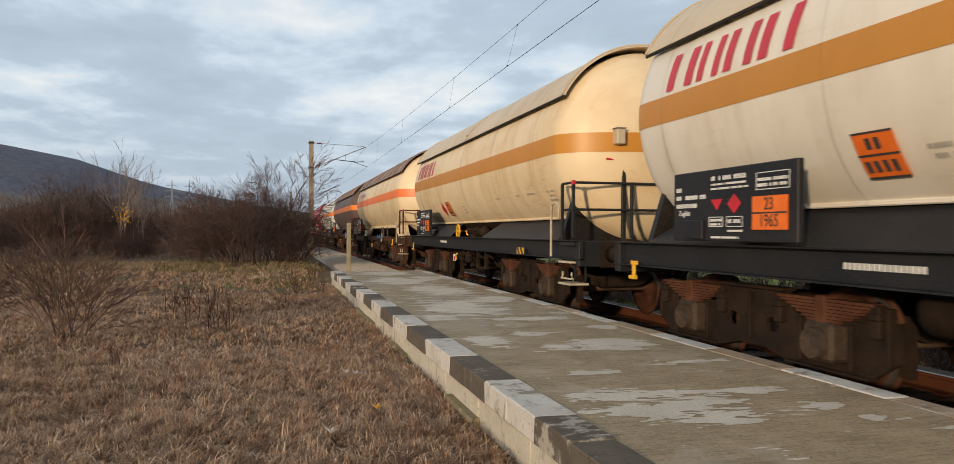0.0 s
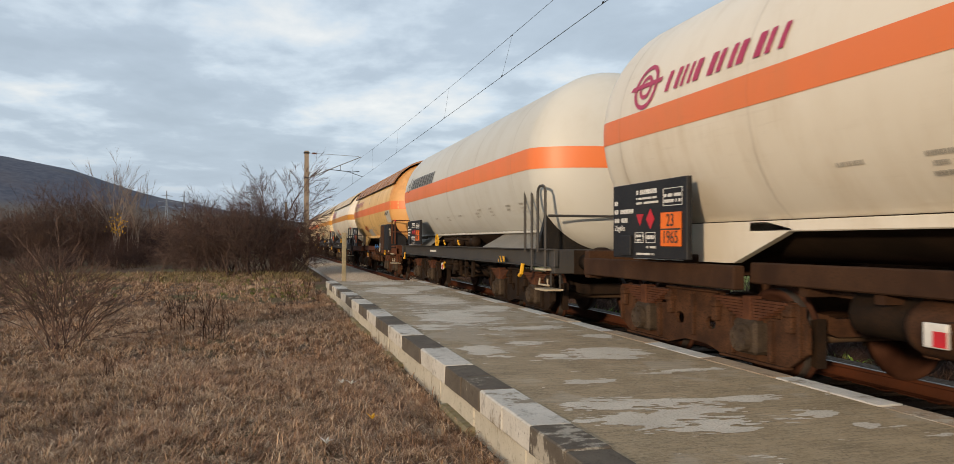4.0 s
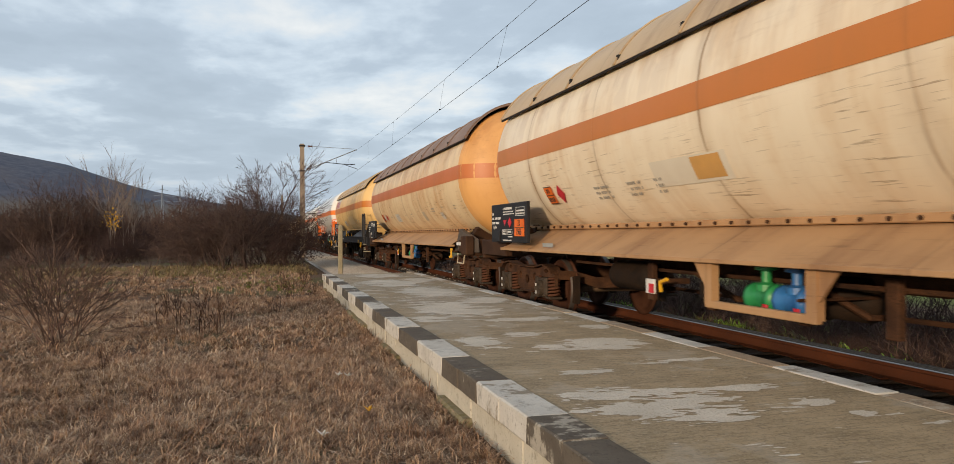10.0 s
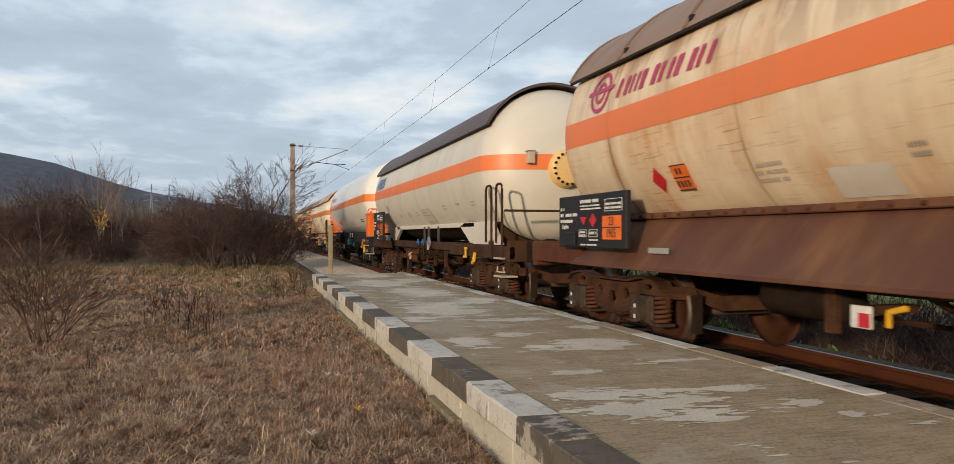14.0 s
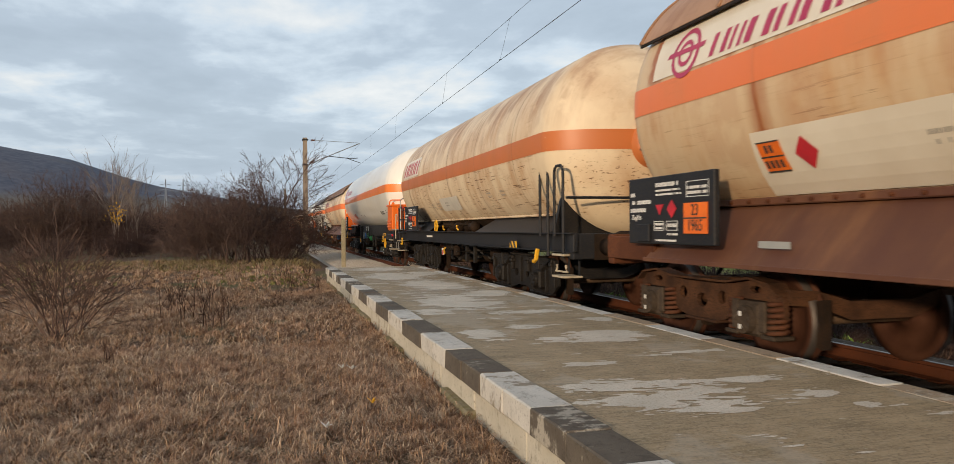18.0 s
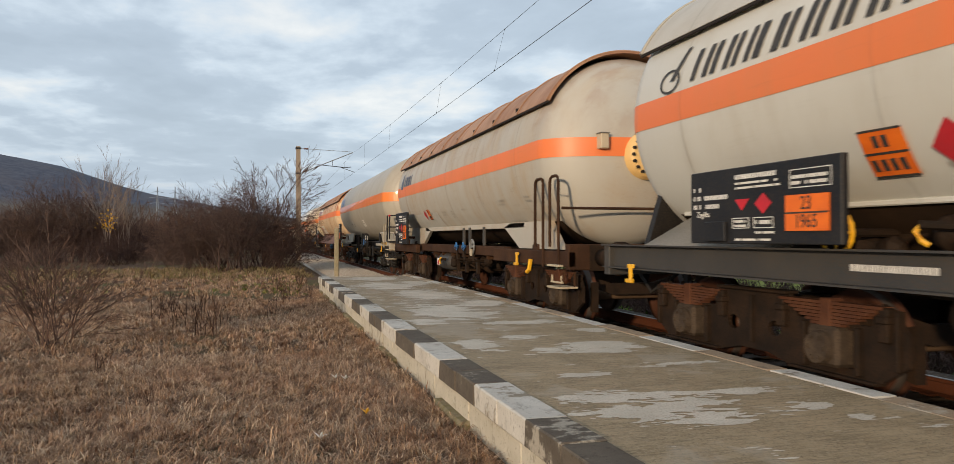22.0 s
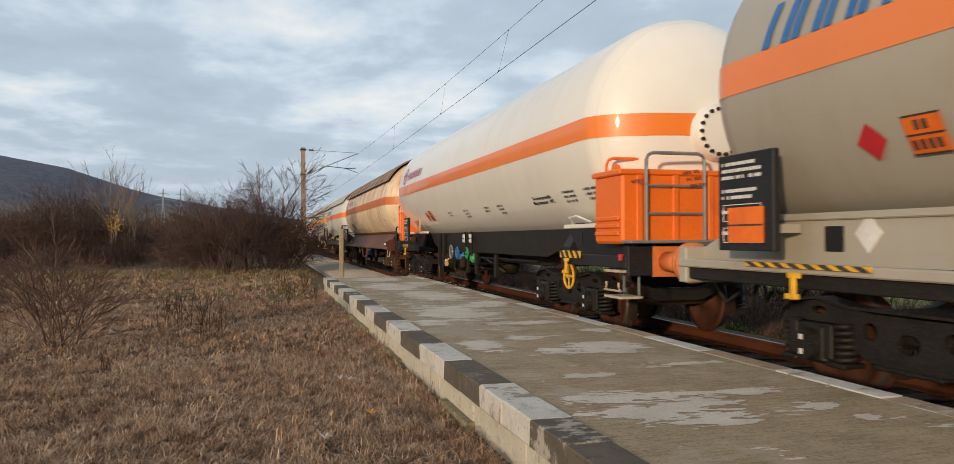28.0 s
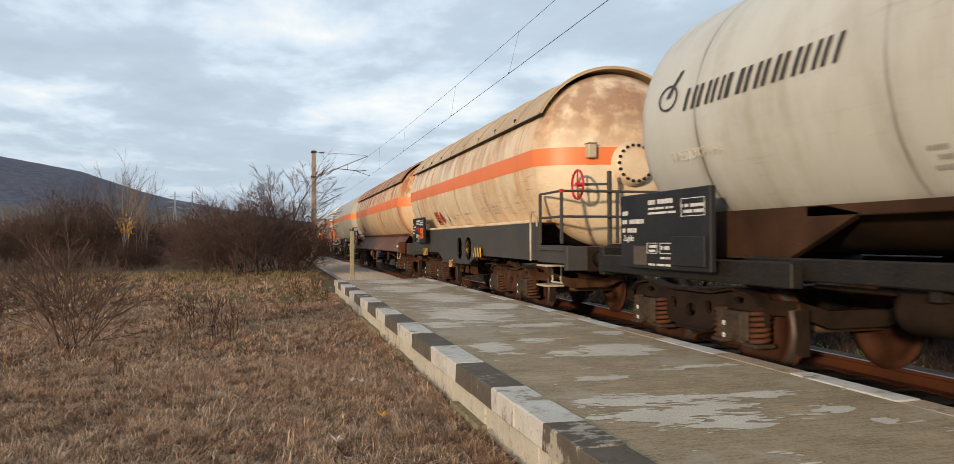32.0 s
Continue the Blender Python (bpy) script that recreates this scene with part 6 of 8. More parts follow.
            for a, b in ((2.2, 1.95), (1.5, 1.6), (1.0, 0.75)):
                bm = bmesh.new()
                decal(bm, R, zc, ((y0 + a, 1.6), (y0 + a - 0.05, 1.6), (y0 + b - 0.05, 2.0), (y0 + b, 2.0)), 4, lift=0.010)
                part("white_stroke", bm, M["chalk"], w)
        L = y1 - y0
        spots = (5.66, 6.25, 6.86, 7.06, 7.60) if warm else gear
        for q, c in zip(spots, ("steel_grey", "blue_valve", "blue_valve" if warm else "green")):
            zv = 1.13 if warm else 1.0
            hw = part("handwheel", handwheel(0.16 if c == "steel_grey" else 0.12), M[c], w, c.replace("_valve", "").replace("_", " ") + " valve handwheel")
            hw.location = (-1.08, y1 - q, zv)
            if not warm or c == "steel_grey":
                part("valve_body", lathe(bmesh.new(), [(0.05, -0.24), (0.13, -0.20), (0.13, -0.14), (0.08, -0.10), (0.11, 0.0), (0.08, 0.10), (0.13, 0.14), (0.13, 0.20), (0.05, 0.24)], "y", (-0.92, y1 - q, zv - 0.12), 12), M[c] if c != "steel_grey" else M["gear_black"], w, "", True)
            part("valve_stem", rod(bmesh.new(), [(-1.08, y1 - q, zv), (-0.85, y1 - q, zv - 0.06)], 0.02, 6), M["gear_black"], w)
        for q in spots[3:]:
            pl_ = part("notice", boxm(-1.13, -1.12, y1 - q - 0.09, y1 - q + 0.09, 1.24, 1.42), M["chalk"], w, "small white notice plate")
            part("print_bars", boxm(-1.135, -1.13, y1 - q - 0.06, y1 - q + 0.06, 1.31, 1.34), M["ink"], pl_)
            part("notice_post", boxm(-1.12, -1.07, y1 - q - 0.03, y1 - q + 0.03, 0.95, 1.48, bevel=0.006), M["gear_black"], w)
        part("pipe_run", rod(bmesh.new(), [(-0.75, y1 - 2.9, 0.88), (-0.75, y0 + 2.9, 0.88)], 0.035, 8), M["gear_black"], w)
        for yy in (y1 - 3.6, y1 - 4.1):
            part("hanger_post", boxm(-1.08, -1.0, yy - 0.05, yy + 0.05, 0.6, 1.45, bevel=0.01), M["gear_black"], w)
    else:  # half: tank-coloured saddle band over brown beams
        tm = M["frame_dirty"] if mark == "small" else M[tank]
        for s in (-1, 1):
            xa, xb = s * 1.04 - 0.04, s * 1.04 + 0.04
            part("saddle_band", boxm(xa, xb, y0 + 1.6, y1 - 2.2, zt - 0.05, zt + 0.05, bevel=0.01), tm, w)
            for yy, k, g in ((y1, 1, 2.4), (y0, -1, 2.3)):
                bm = bmesh.new()
                prism(bm, [(yy - 0.42 * k, zt + 0.05), (yy - g * k, zt + 0.05), (yy - (g + 0.4) * k, zt - 0.03), (yy - (g - 0.45) * k, 1.15), (yy + 0.12 * k, 1.15)], "x", xa, xb)
                part("saddle_plate", bm, tm, w)
            part("low_beam", boxm(s * 1.16 - 0.06, s * 1.16 + 0.06, yb0 + 1.2, yb1 - 1.2, 0.98, 1.17, bevel=0.012), fm, w)
            part("end_beam", boxm(s * 1.33 - 0.06, s * 1.33 + 0.06, b0 + 0.55, y0 + 2.4, 0.92, 1.14, bevel=0.012), fm, w)
            part("end_beam", boxm(s * 1.33 - 0.06, s * 1.33 + 0.06, y1 - 2.4, b1 - 0.55, 0.92, 1.14, bevel=0.012), fm, w)
        L = y1 - y0
        for q, c, rr in ((7.6, "steel_grey", 0.15), (6.3, "blue_valve", 0.085), (6.9, "blue_valve", 0.085)):
            hw = part("handwheel", handwheel(rr, rr * 0.13), M[c], w, c.replace("_valve", "").replace("_", " ") + " valve handwheel")
            hw.location = (-1.28, y1 - q, 1.14)
            part("valve_stem", rod(bmesh.new(), [(-1.28, y1 - q, 1.14), (-1.26, y1 - q - 0.05, 0.86), (-0.8, y1 - q - 0.05, 0.82)], 0.03, 6), M["gear_dark"], w)
            part("valve_body", lathe(bmesh.new(), [(0.04, -0.24), (0.11, -0.16), (0.07, 0.0), (0.12, 0.15), (0.04, 0.24)], "y", (-0.95, y1 - q, 0.84), 10), M["gear_dark"], w)
        for q in (6.25, 6.75, 7.83):
            part("valve_bracket", boxm(-1.10, -1.06, y1 - q - 0.07, y1 - q + 0.07, 1.17, zt, bevel=0.006), M["frame_grey"], w)
        part("tag_plate", boxm(-1.305, -1.295, y1 - 7.68, y1 - 7.5, 0.96, 1.10), M["tread_white"], w, "pale tag plate under the handwheel")
        part("side_tank", lathe(bmesh.new(), [(0.05, -0.60), (0.18, -0.55), (0.21, -0.46), (0.21, 0.46), (0.18, 0.55), (0.05, 0.60)], "y", (-0.98, y1 - 4.6, 0.76), 18), M["frame_grey"] if gmat == "gear_dark" else gm, w, "", True)
        if stripe == "st_amber":
            part("yellow_lever", boxm(-1.45, -1.40, y0 + 0.38, y0 + 1.54, 1.08, 1.12, bevel=0.008), M["yellow"], w, "long yellow release bar")
            part("warning_plate", boxm(-1.41, -1.395, y0 - 0.9, y0 - 0.6, 1.02, 1.2), M["yellow"], w, "square yellow warning plate")
        lashing_hook(w, y0 + 1.42 if stripe == "st_amber" else y0 + 0.9, 1.06)
        for k in range(6):
            yy = y1 - L * (0.3 + 0.08 * k)
            part("cross_member", boxm(-1.16, 1.16, yy - 0.05, yy + 0.05, 0.90, 1.04), fm, w)
    # boards and marks
    bd = board
    if bd:
        data_board(w, y1 - bd[1], y1 - bd[0], bd[2], bd[3], seed, plain_board)
        if fmat == "warm":
            hp = part("hazard_plate", boxm(-1.575, -1.561, y1 - bd[1] + 0.12, y1 - bd[0] - 0.16, bd[2] + 0.07, bd[2] + 0.37), M["hazard"], w, "orange hazard number plate")
            part("divider", boxm(-1.579, -1.575, y1 - bd[1] + 0.12, y1 - bd[0] - 0.16, bd[2] + 0.21, bd[2] + 0.225), M["ink"], hp)
        part("board_bracket", boxm(-1.50, -1.2, y1 - (bd[0] + bd[1]) / 2 - 0.25, y1 - (bd[0] + bd[1]) / 2 + 0.25, bd[2] + 0.15, bd[2] + 0.22), fm, w)
    if mark:
        emblem(mark, R, zc, y1, w, zc + 0.16)
    stencils(w, R, zc, y1 - (5.4 if tank == "white" else 3.6), seed, M["ink"] if tank == "white" or fmat == "warm" else M["faint"], 1.92)
    patch(w, R, zc, y1, patches)
    if tank == "white":
        tank_text("The lowest permissible\nfilling temperature   -40°C", 0.085, y0 + 2.1, 1.93, R, zc, M["ink"], w)
        part("hose_loop", rod(bmesh.new(), [(-1.17, y0 + 1.1, 1.54), (-1.27, y0 + 1.0, 1.62), (-1.28, y0 + 0.7, 1.64), (-1.20, y0 + 0.4, 1.55)], 0.014, 5), M["chalk"], w, "white rope loop")
    if tail:
        dome = [(0.001, -(d + 0.0025) * math.cos(math.pi / 16))] + [((R + 0.0025) * math.sin(math.pi * k / 16), -(d + 0.0025) * math.cos(math.pi * k / 16)) for k in range(1, 9)]
        part("end_paint", lathe(bmesh.new(), dome, "y", (0, y0 - 0.0005, zc), 56, closed=True), M[tail], w, "orange-stained tank end", True)
    stencils(w, R, zc, y0 + (1.2 if tank == "white" else 3.4), seed + 50, M["ink"] if tank == "white" else M["faint"], 1.98)
    if pl:
        placards(w, R, zc, y1 - (1.35 if scrawl else 3.0 if frame != "skirt" else 1.9), 1.92 if not scrawl else 2.0, pl, 1.0 if frame in ("sole", "deep") else 0.78)
    if roof and rear in ("rail", "hoops"):
        yv = y0 - d * math.sqrt(1 - (0.70 / R) ** 2)
        vb = part("lamp_bracket", boxm(-0.76, -0.63, yv - 0.13, yv + 0.08, zc - 0.04, zc + 0.18, bevel=0.012), M["skirt_tan"] if tank in ("tan", "soot") else M["tan_patch"], w, "small sheet-metal bracket box on the tank end")
        part("bracket_cap", boxm(-0.77, -0.62, yv - 0.14, yv + 0.06, zc + 0.18, zc + 0.195, bevel=0.005), M["cradle_grey"], vb)
    if flange:
        end_flange(w, y0, d, zc, M[flange])
    if cabinet:
        cb = part("cabinet", boxm(-1.50, -0.85, y1 - cabinet - 1.8, y1 - cabinet, 1.06, 1.96, bevel=0.015), M["frame_black"], w, "dark steel equipment cabinet")
        part("cabinet_door", boxm(-1.512, -1.50, y1 - cabinet - 0.85, y1 - cabinet - 0.02, 1.08, 1.93, bevel=0.004), M["gear_brown"], cb)
        bm = bmesh.new()
        decal(bm, R, zc, ((y1 - cabinet - 0.7, 2.04), (y1 - cabinet - 1.65, 2.04), (y1 - cabinet - 1.65, 2.46), (y1 - cabinet - 0.7, 2.46)), 5)
        lb = part("label_patch", bm, M["pale_patch"], w, "white label patch with black lettering")
        text_mesh("P 26 BH", 0.20, M["ink"], Matrix.Translation((-math.sqrt(R * R - (zc - 2.35) ** 2) - 0.045, y1 - cabinet - 1.08, 2.35)) @ Euler((radians(78), 0, radians(-90))).to_matrix().to_4x4(), "lettering", lb)
    if mark == "small":
        ym = y1 - 4.3
        hoopx = [((R + 0.03) * math.sin(radians(q)), ym, zc + (R + 0.03) * math.cos(radians(q))) for q in range(-150, 151, 10)]
        part("weld_ring", rod(bmesh.new(), hoopx, 0.028, 6), M[tank], w, "raised ring seam round the tank", True)
        lad = part("ladder", rod(bmesh.new(), [(-1.28, ym - 1.15, 1.2), (-1.50, ym - 1.15, 2.2), (-1.50, ym - 1.15, 3.0), (-1.18, ym - 1.15, 3.75)], 0.022, 6), M["steel_grey"], w, "pale steel side ladder")
        part("stringer", rod(bmesh.new(), [(-1.28, ym - 1.60, 1.2), (-1.50, ym - 1.60, 2.2), (-1.50, ym - 1.60, 3.0), (-1.18, ym - 1.60, 3.75)], 0.022, 6), M["steel_grey"], lad)
        for k in range(8):
            zz = 1.45 + 0.28 * k
            xx = -1.28 - 0.22 * min(1, zz - 1.2) if zz < 3.0 else -1.50 + 0.32 * (zz - 3.0) / 0.75
            part("rung", rod(bmesh.new(), [(xx, ym - 1.15, zz), (xx, ym - 1.60, zz)], 0.014, 5), M["steel_grey"], lad)
        part("side_rail", rod(bmesh.new(), [(-1.46, ym - 0.1, 2.35), (-1.46, ym - 4.0, 2.35)], 0.014, 5), M["steel_grey"], w)
        tank_text("ПРЕДОХРАНА", 0.14, y1 - 0.95, 2.2, R, zc, M["label_white"], w)
    if front == "rail":
        end_platform(w, b1 - 0.66, y1 + 0.25, fm, False, 1.98)
    # the rear end
    if rear == "rail":
        end_platform(w, y0 - (0.62 if fmat == "warm" else 0.25), b0 + (0.36 if fmat == "warm" else 0.66), M["frame_black"] if fmat == "warm" else fm, red_wheel)
    elif rear == "crash":
        crash_box(w, y0 - 0.20, min(b0 + 0.62, y0 - 0.82), False)
        crash_box(w, y1 - 0.02, y1 + 0.38, True)
        part("grab_rail", rod(bmesh.new(), hoop((-1.44, y1 + 0.02, 1.5), (-1.44, y1 + 0.36, 1.5), 2.36), 0.022, 6), M["box_orange"], w)
        ye = min(b0 + 0.62, y0 - 0.82) - 0.07
        gr = part("grab_rail", rod(bmesh.new(), hoop((-1.14, ye, 1.30), (-0.36, ye, 1.30), 2.34), 0.022, 6), M["steel_grey"], w, "galvanised grab rail")
        for z in (1.62, 1.95):
            part("rung", rod(bmesh.new(), [(-1.14, ye, z), (-0.36, ye, z)], 0.015, 5), M["steel_grey"], gr)
        part("end_deck", boxm(-1.45, 1.2, ye - 0.20, ye + 0.04, 1.27, 1.305, bevel=0.006), M["steel_grey"], w, "galvanised grating step")
        part("warning_lamp", boxm(-1.43, -1.36, b0 + 0.66, b0 + 0.72, 1.06, 1.14, bevel=0.008), M["red"], w, "small red end marker")
        steps(w, b0 + 0.82, M["steel_grey"])
        part("box_rail", rod(bmesh.new(), hoop((-1.40, y0 - 0.50, 2.10), (-0.86, y0 - 0.50, 2.10), 2.32), 0.02, 6), M["box_orange"], w, "orange rail on the crash box")
        hw = part("handwheel", handwheel(0.17), M["yellow"], w, "yellow spoked parking brake wheel")
        hw.location = (-1.36, y0 + 0.80, 0.80)
        part("end_rail", rod(bmesh.new(), hoop((-1.42, y1 + 0.45, 0.95), (-1.42, b1 - 0.66, 0.95), 1.7), 0.022, 6), M["frame_black"], w)
        part("blue_diamond", prism(bmesh.new(), [(y1 - 2.05, 1.70), (y1 - 2.19, 1.52), (y1 - 2.33, 1.70), (y1 - 2.19, 1.88)], "x", -1.30, -1.285), M["grey_pale"], w, "pale blue-grey diamond plate")
    elif rear == "hoops":
        for q in (0.15, 0.75):
            part("grab_rail", rod(bmesh.new(), hoop((-1.40, b0 + 0.72 + q, 0.9), (-1.40, b0 + 1.05 + q, 1.2), 2.22), 0.022, 6), fm, w)
        part("cross_rail", rod(bmesh.new(), [(-1.4, b0 + 0.75, 1.75), (1.4, b0 + 0.75, 1.75)], 0.02, 6), fm, w)
        steps(w, b0 + 0.95, fm)
        part("yellow_hook", rod(bmesh.new(), [(-1.44, y0 + 0.3, 1.0), (-1.46, y0 + 0.32, 0.84), (-1.46, y0 + 0.42, 0.80)], 0.035, 6), M["yellow"], w, "yellow lashing hook")
    return w


def glyph_row(x, y, z, n, length):
    bm = bmesh.new()
    for k in range(n):
        yy = y - length * k / n
        box(bm, x - 0.003, x, yy - length / n * 0.72, yy, z, z + 0.05)
    return bm


def build_train():
    rows = [
        # lead, trail, options
        (69.3, 57.5, dict(tank="grey", stripe="st_orange", frame="sole", label="far grey-white tank wagon with an orange band")),
        (53.2, 41.0, dict(tank="brown_tank", stripe="st_orange", roof="roof_brown", frame="half", fmat="frame_dirty", label="far dark brown tank wagon with an orange band")),
        (37.5, 25.0, dict(tank="cream", stripe="st_salmon", roof="roof_brown", frame="half", fmat="frame_dirty", mark="ring", label="cream tank wagon with a brown sun shield and orange band")),
        (21.6, 10.4, dict(tank="cream", stripe="st_ochre", roof="roof_cream", ribs=2, mark="red", pl="do", gap=(4.2, 7.0), label="cream tank wagon with ochre band on a dark frame")),
        (7.54, -2.42, dict(tank="offwhite", stripe="st_ochre", roof="roof_cream", ribs=2, mark="red", pl="o", gap=(4.0, 6.9), label="off-white tank wagon with ochre band and end platform")),
        (-5.99, -17.0, dict(za=-0.19, zb=0.1, tank="tan", stripe="st_salmon", roof="roof_rust", frame="half", cabinet=9.3, fmat="frame_rust", gmat="gear_brown", mark="ring", o1=1.0, o0=1.6, board=(0.2, 2.0, 1.15, 2.0), red_wheel=False, tail="head_orange", patches=((3.4, 4.75, 1.56, 1.88, 0.1, "grey_pale"),), label="orange-stained tank wagon with rusty sun shield", pl="do")),
        (-20.36, -31.43, dict(za=-0.155, zb=0.18, tank="grey", stripe="st_salmon", mark="black", flange="grey", pl="", R=1.5, o1=1.1, o0=1.7, rear="hoops", fmat="frame_grey", gap=(3.1, 8.1), label="pale grey tank wagon with salmon band on a dark frame")),
        (-34.4, -44.5, dict(tank="offwhite", stripe="st_salmon", frame="half", fmat="frame_dirty", mark="ring", R=1.5, o1=1.2, o0=1.0, rear="hoops", board=(0.3, 1.9, 1.18, 2.0), label="dirty off-white tank wagon with salmon band")),
        (-47.62, -60.6, dict(gear=(7.68, 7.10, 6.56, 7.26, 7.80), flange="white", tank="white", stripe="st_orange", za=-0.165, zb=0.115, frame="free", bogie="coil", gmat="gear_black", mark="ring", rear="crash", R=1.50, zc=2.77, o1=1.26, o0=1.0, board=(1.2, 1.9, 1.28, 1.92), pl="do", buf="buffer_orange", label="clean white tank wagon with orange band and orange crash boxes")),
        (-63.98, -76.53, dict(tank="tan", stripe="st_brown", roof="roof_tan", mark="red", rear="hoops", front="rail", flange="st_rust", pl="", o0=2.2, gap=(4.05, 8.2), patches=((0.40, 2.65, 2.82, 3.32, 0.0, "pale_cream"), (4.2, 5.0, 1.82, 2.06, 0.0, "label_white"), (6.3, 8.6, 1.86, 2.25, 0.0, "tan_light")), label="tan tank wagon with rust-brown band and ribbed tan sun shield")),
        (-79.78, -93.41, dict(plain_board=True, za=-0.135, zb=0.17, tank="soot", stripe="st_rust", roof="roof_brown", frame="skirt", fmat="frame_dirty", bogie="coil", o1=0.36, o0=0.5, board=(-0.1, 1.75, 1.2, 1.85), pl="owd", rear="none", skirt="skirt_tan", tail="head_orange", patches=((8.9, 9.25, 1.72, 1.95, 0.0, "tan_patch"), (4.6, 5.3, 1.75, 2.0, 0.0, "pale_patch"), (11.0, 11.3, 1.72, 1.88, 0.0, "label_pale")), label="sooty cream tank wagon with brown sun shield")),
        (-96.32, -109.44, dict(tank="ivory", stripe="st_brown", roof="roof_tan", frame="skirt", fmat="frame_dirty", bogie="coil", o1=0.36, o0=0.5, board=(-0.1, 1.75, 1.2, 1.85), pl="od", rear="hoops", skirt="skirt_tan", patches=((5.2, 6.6, 1.85, 2.12, 0.0, "pale_cream"), (6.0, 6.5, 1.88, 2.10, 0.0, "amber_patch"), (11.0, 11.3, 1.74, 1.9, 0.0, "label_pale")), label="soot-streaked cream tank wagon with riveted skirt")),
        (-112.7, -126.12, dict(flange="white", tank="white", stripe="st_orange", za=-0.165, zb=0.115, frame="free", bogie="coil", gmat="gear_black", mark="ring", rear="crash", R=1.50, zc=2.77, o1=1.15, o0=1.1, board=(1.2, 1.85, 1.22, 1.93), pl="od", buf="buffer_orange", label="white tank wagon with bright orange band and crash boxes")),
        (-128.78, -141.34, dict(tank="warm_light", stripe="st_salmon", roof="roof_dark", frame="half", fmat="frame_dirty", bogie="coil", mark="blue", o1=1.2, o0=0.4, board=(0.36, 2.3, 1.18, 2.08), rear="hoops", flange="tan", ribs=1, patches=((6.78, 7.76, 1.60, 2.0, 0.0, "tan_patch"), (6.85, 7.69, 1.70, 1.97, 0.0, "label_pale"), (2.1, 2.28, 2.08, 2.28, 0.0, "grey_patch")), label="warm grey tank wagon with smooth brown sun shield")),
        (-145.46, -157.6, dict(za=-0.185, zb=0.125, tank="stained", stripe="st_salmon", roof="roof_brown", frame="skirt", fmat="frame_rust", bogie="coil", gmat="gear_brown", mark="ring", o1=0.5, o0=0.7, board=(-0.05, 1.82, 1.18, 1.83), pl="do", rear="none", patches=((4.4, 5.0, 1.62, 1.85, 0.0, "pale_patch"), (11.2, 11.5, 1.70, 1.86, 0.0, "label_pale")), label="stained cream tank wagon with rust-brown skirt")),
        (-160.8, -175.23, dict(flange="white", tank="white", stripe="st_orange", za=-0.165, zb=0.115, frame="free", bogie="coil", gmat="gear_black", mark="ring", rear="crash", R=1.50, zc=2.77, o1=1.15, o0=1.2, board=(1.2, 1.85, 1.22, 1.93), pl="do", buf="buffer_orange", label="long white tank wagon with orange band and crash boxes")),
        (-178.8, -190.98, dict(za=-0.2, zb=0.09, tank="streaked", stripe="st_rust", mark="red", flange="st_rust", rear="hoops", front="rail", R=1.5, o1=1.5, o0=2.2, gmat="gear_black", gap=(3.45, 8.0), patches=((0.40, 2.65, 2.79, 3.29, 0.0, "pale_cream"), (4.6, 6.4, 1.75, 2.05, 0.1, "pale_patch")), label="brown-streaked cream tank wagon on a blue-black frame")),
        (-194.0, -207.17, dict(za=-0.107, zb=0.185, tank="rusty", stripe="st_salmon", roof="roof_rust", frame="skirt", fmat="frame_rust", bogie="coil", gmat="gear_brown", mark="ring", o1=0.6, o0=0.45, board=(-0.05, 1.6, 1.15, 1.85), pl="od", rear="none", patches=((0.30, 3.7, 2.88, 3.45, 0.0, "pale_cream"), (1.75, 4.1, 1.60, 2.14, 0.1, "pale_cream"), (5.4, 5.7, 1.8, 2.0, 0.0, "amber_patch"), (11.2, 11.6, 1.70, 1.86, 0.0, "ink")), label="heavily rusted cream tank wagon with brown skirt")),
        (-210.28, -224.18, dict(za=-0.138, zb=0.176, tank="warm_grey", stripe="st_orange", frame="free", fmat="warm", bogie="coil", gmat="gear_black", mark="blue", R=1.50, zc=2.70, o1=1.6, o0=1.1, board=(-0.05, 0.70, 1.22, 2.05), pl="", rear="rail", buf="buffer_orange", patches=((7.6, 8.3, 1.80, 2.07, 0.0, "label_white"), (4.2, 4.6, 1.9, 2.1, 0.0, "grey_pale")), sl=(3.2, 2.35), label="warm grey tank wagon with orange band and blue mark")),
        (-227.26, -239.08, dict(tank="old_grey", stripe="st_salmon", roof="roof_rust", frame="half", fmat="frame_dirty", gmat="gear_dark", mark="navy", o1=0.9, o0=1.0, board=(0.1, 1.9, 1.15, 2.05), pl="do", rear="hoops", flange="tan", patches=((1.45, 4.5, 1.60, 1.96, -0.05, "grey_pale"),), label="worn grey tank wagon with rusty brown sun shield")),
        (-242.26, -253.45, dict(za=-0.16, zb=0.13, tank="grey", stripe="st_salmon", roof="roof_grey", ribs=5, mark="black", fmat="frame_grey", gmat="gear_dark", board=(1.18, 3.08, 1.28, 1.93), pl="od", o0=2.5, gap=(2.3, 7.2), label="pale grey tank wagon with grey sun shield and end platform")),
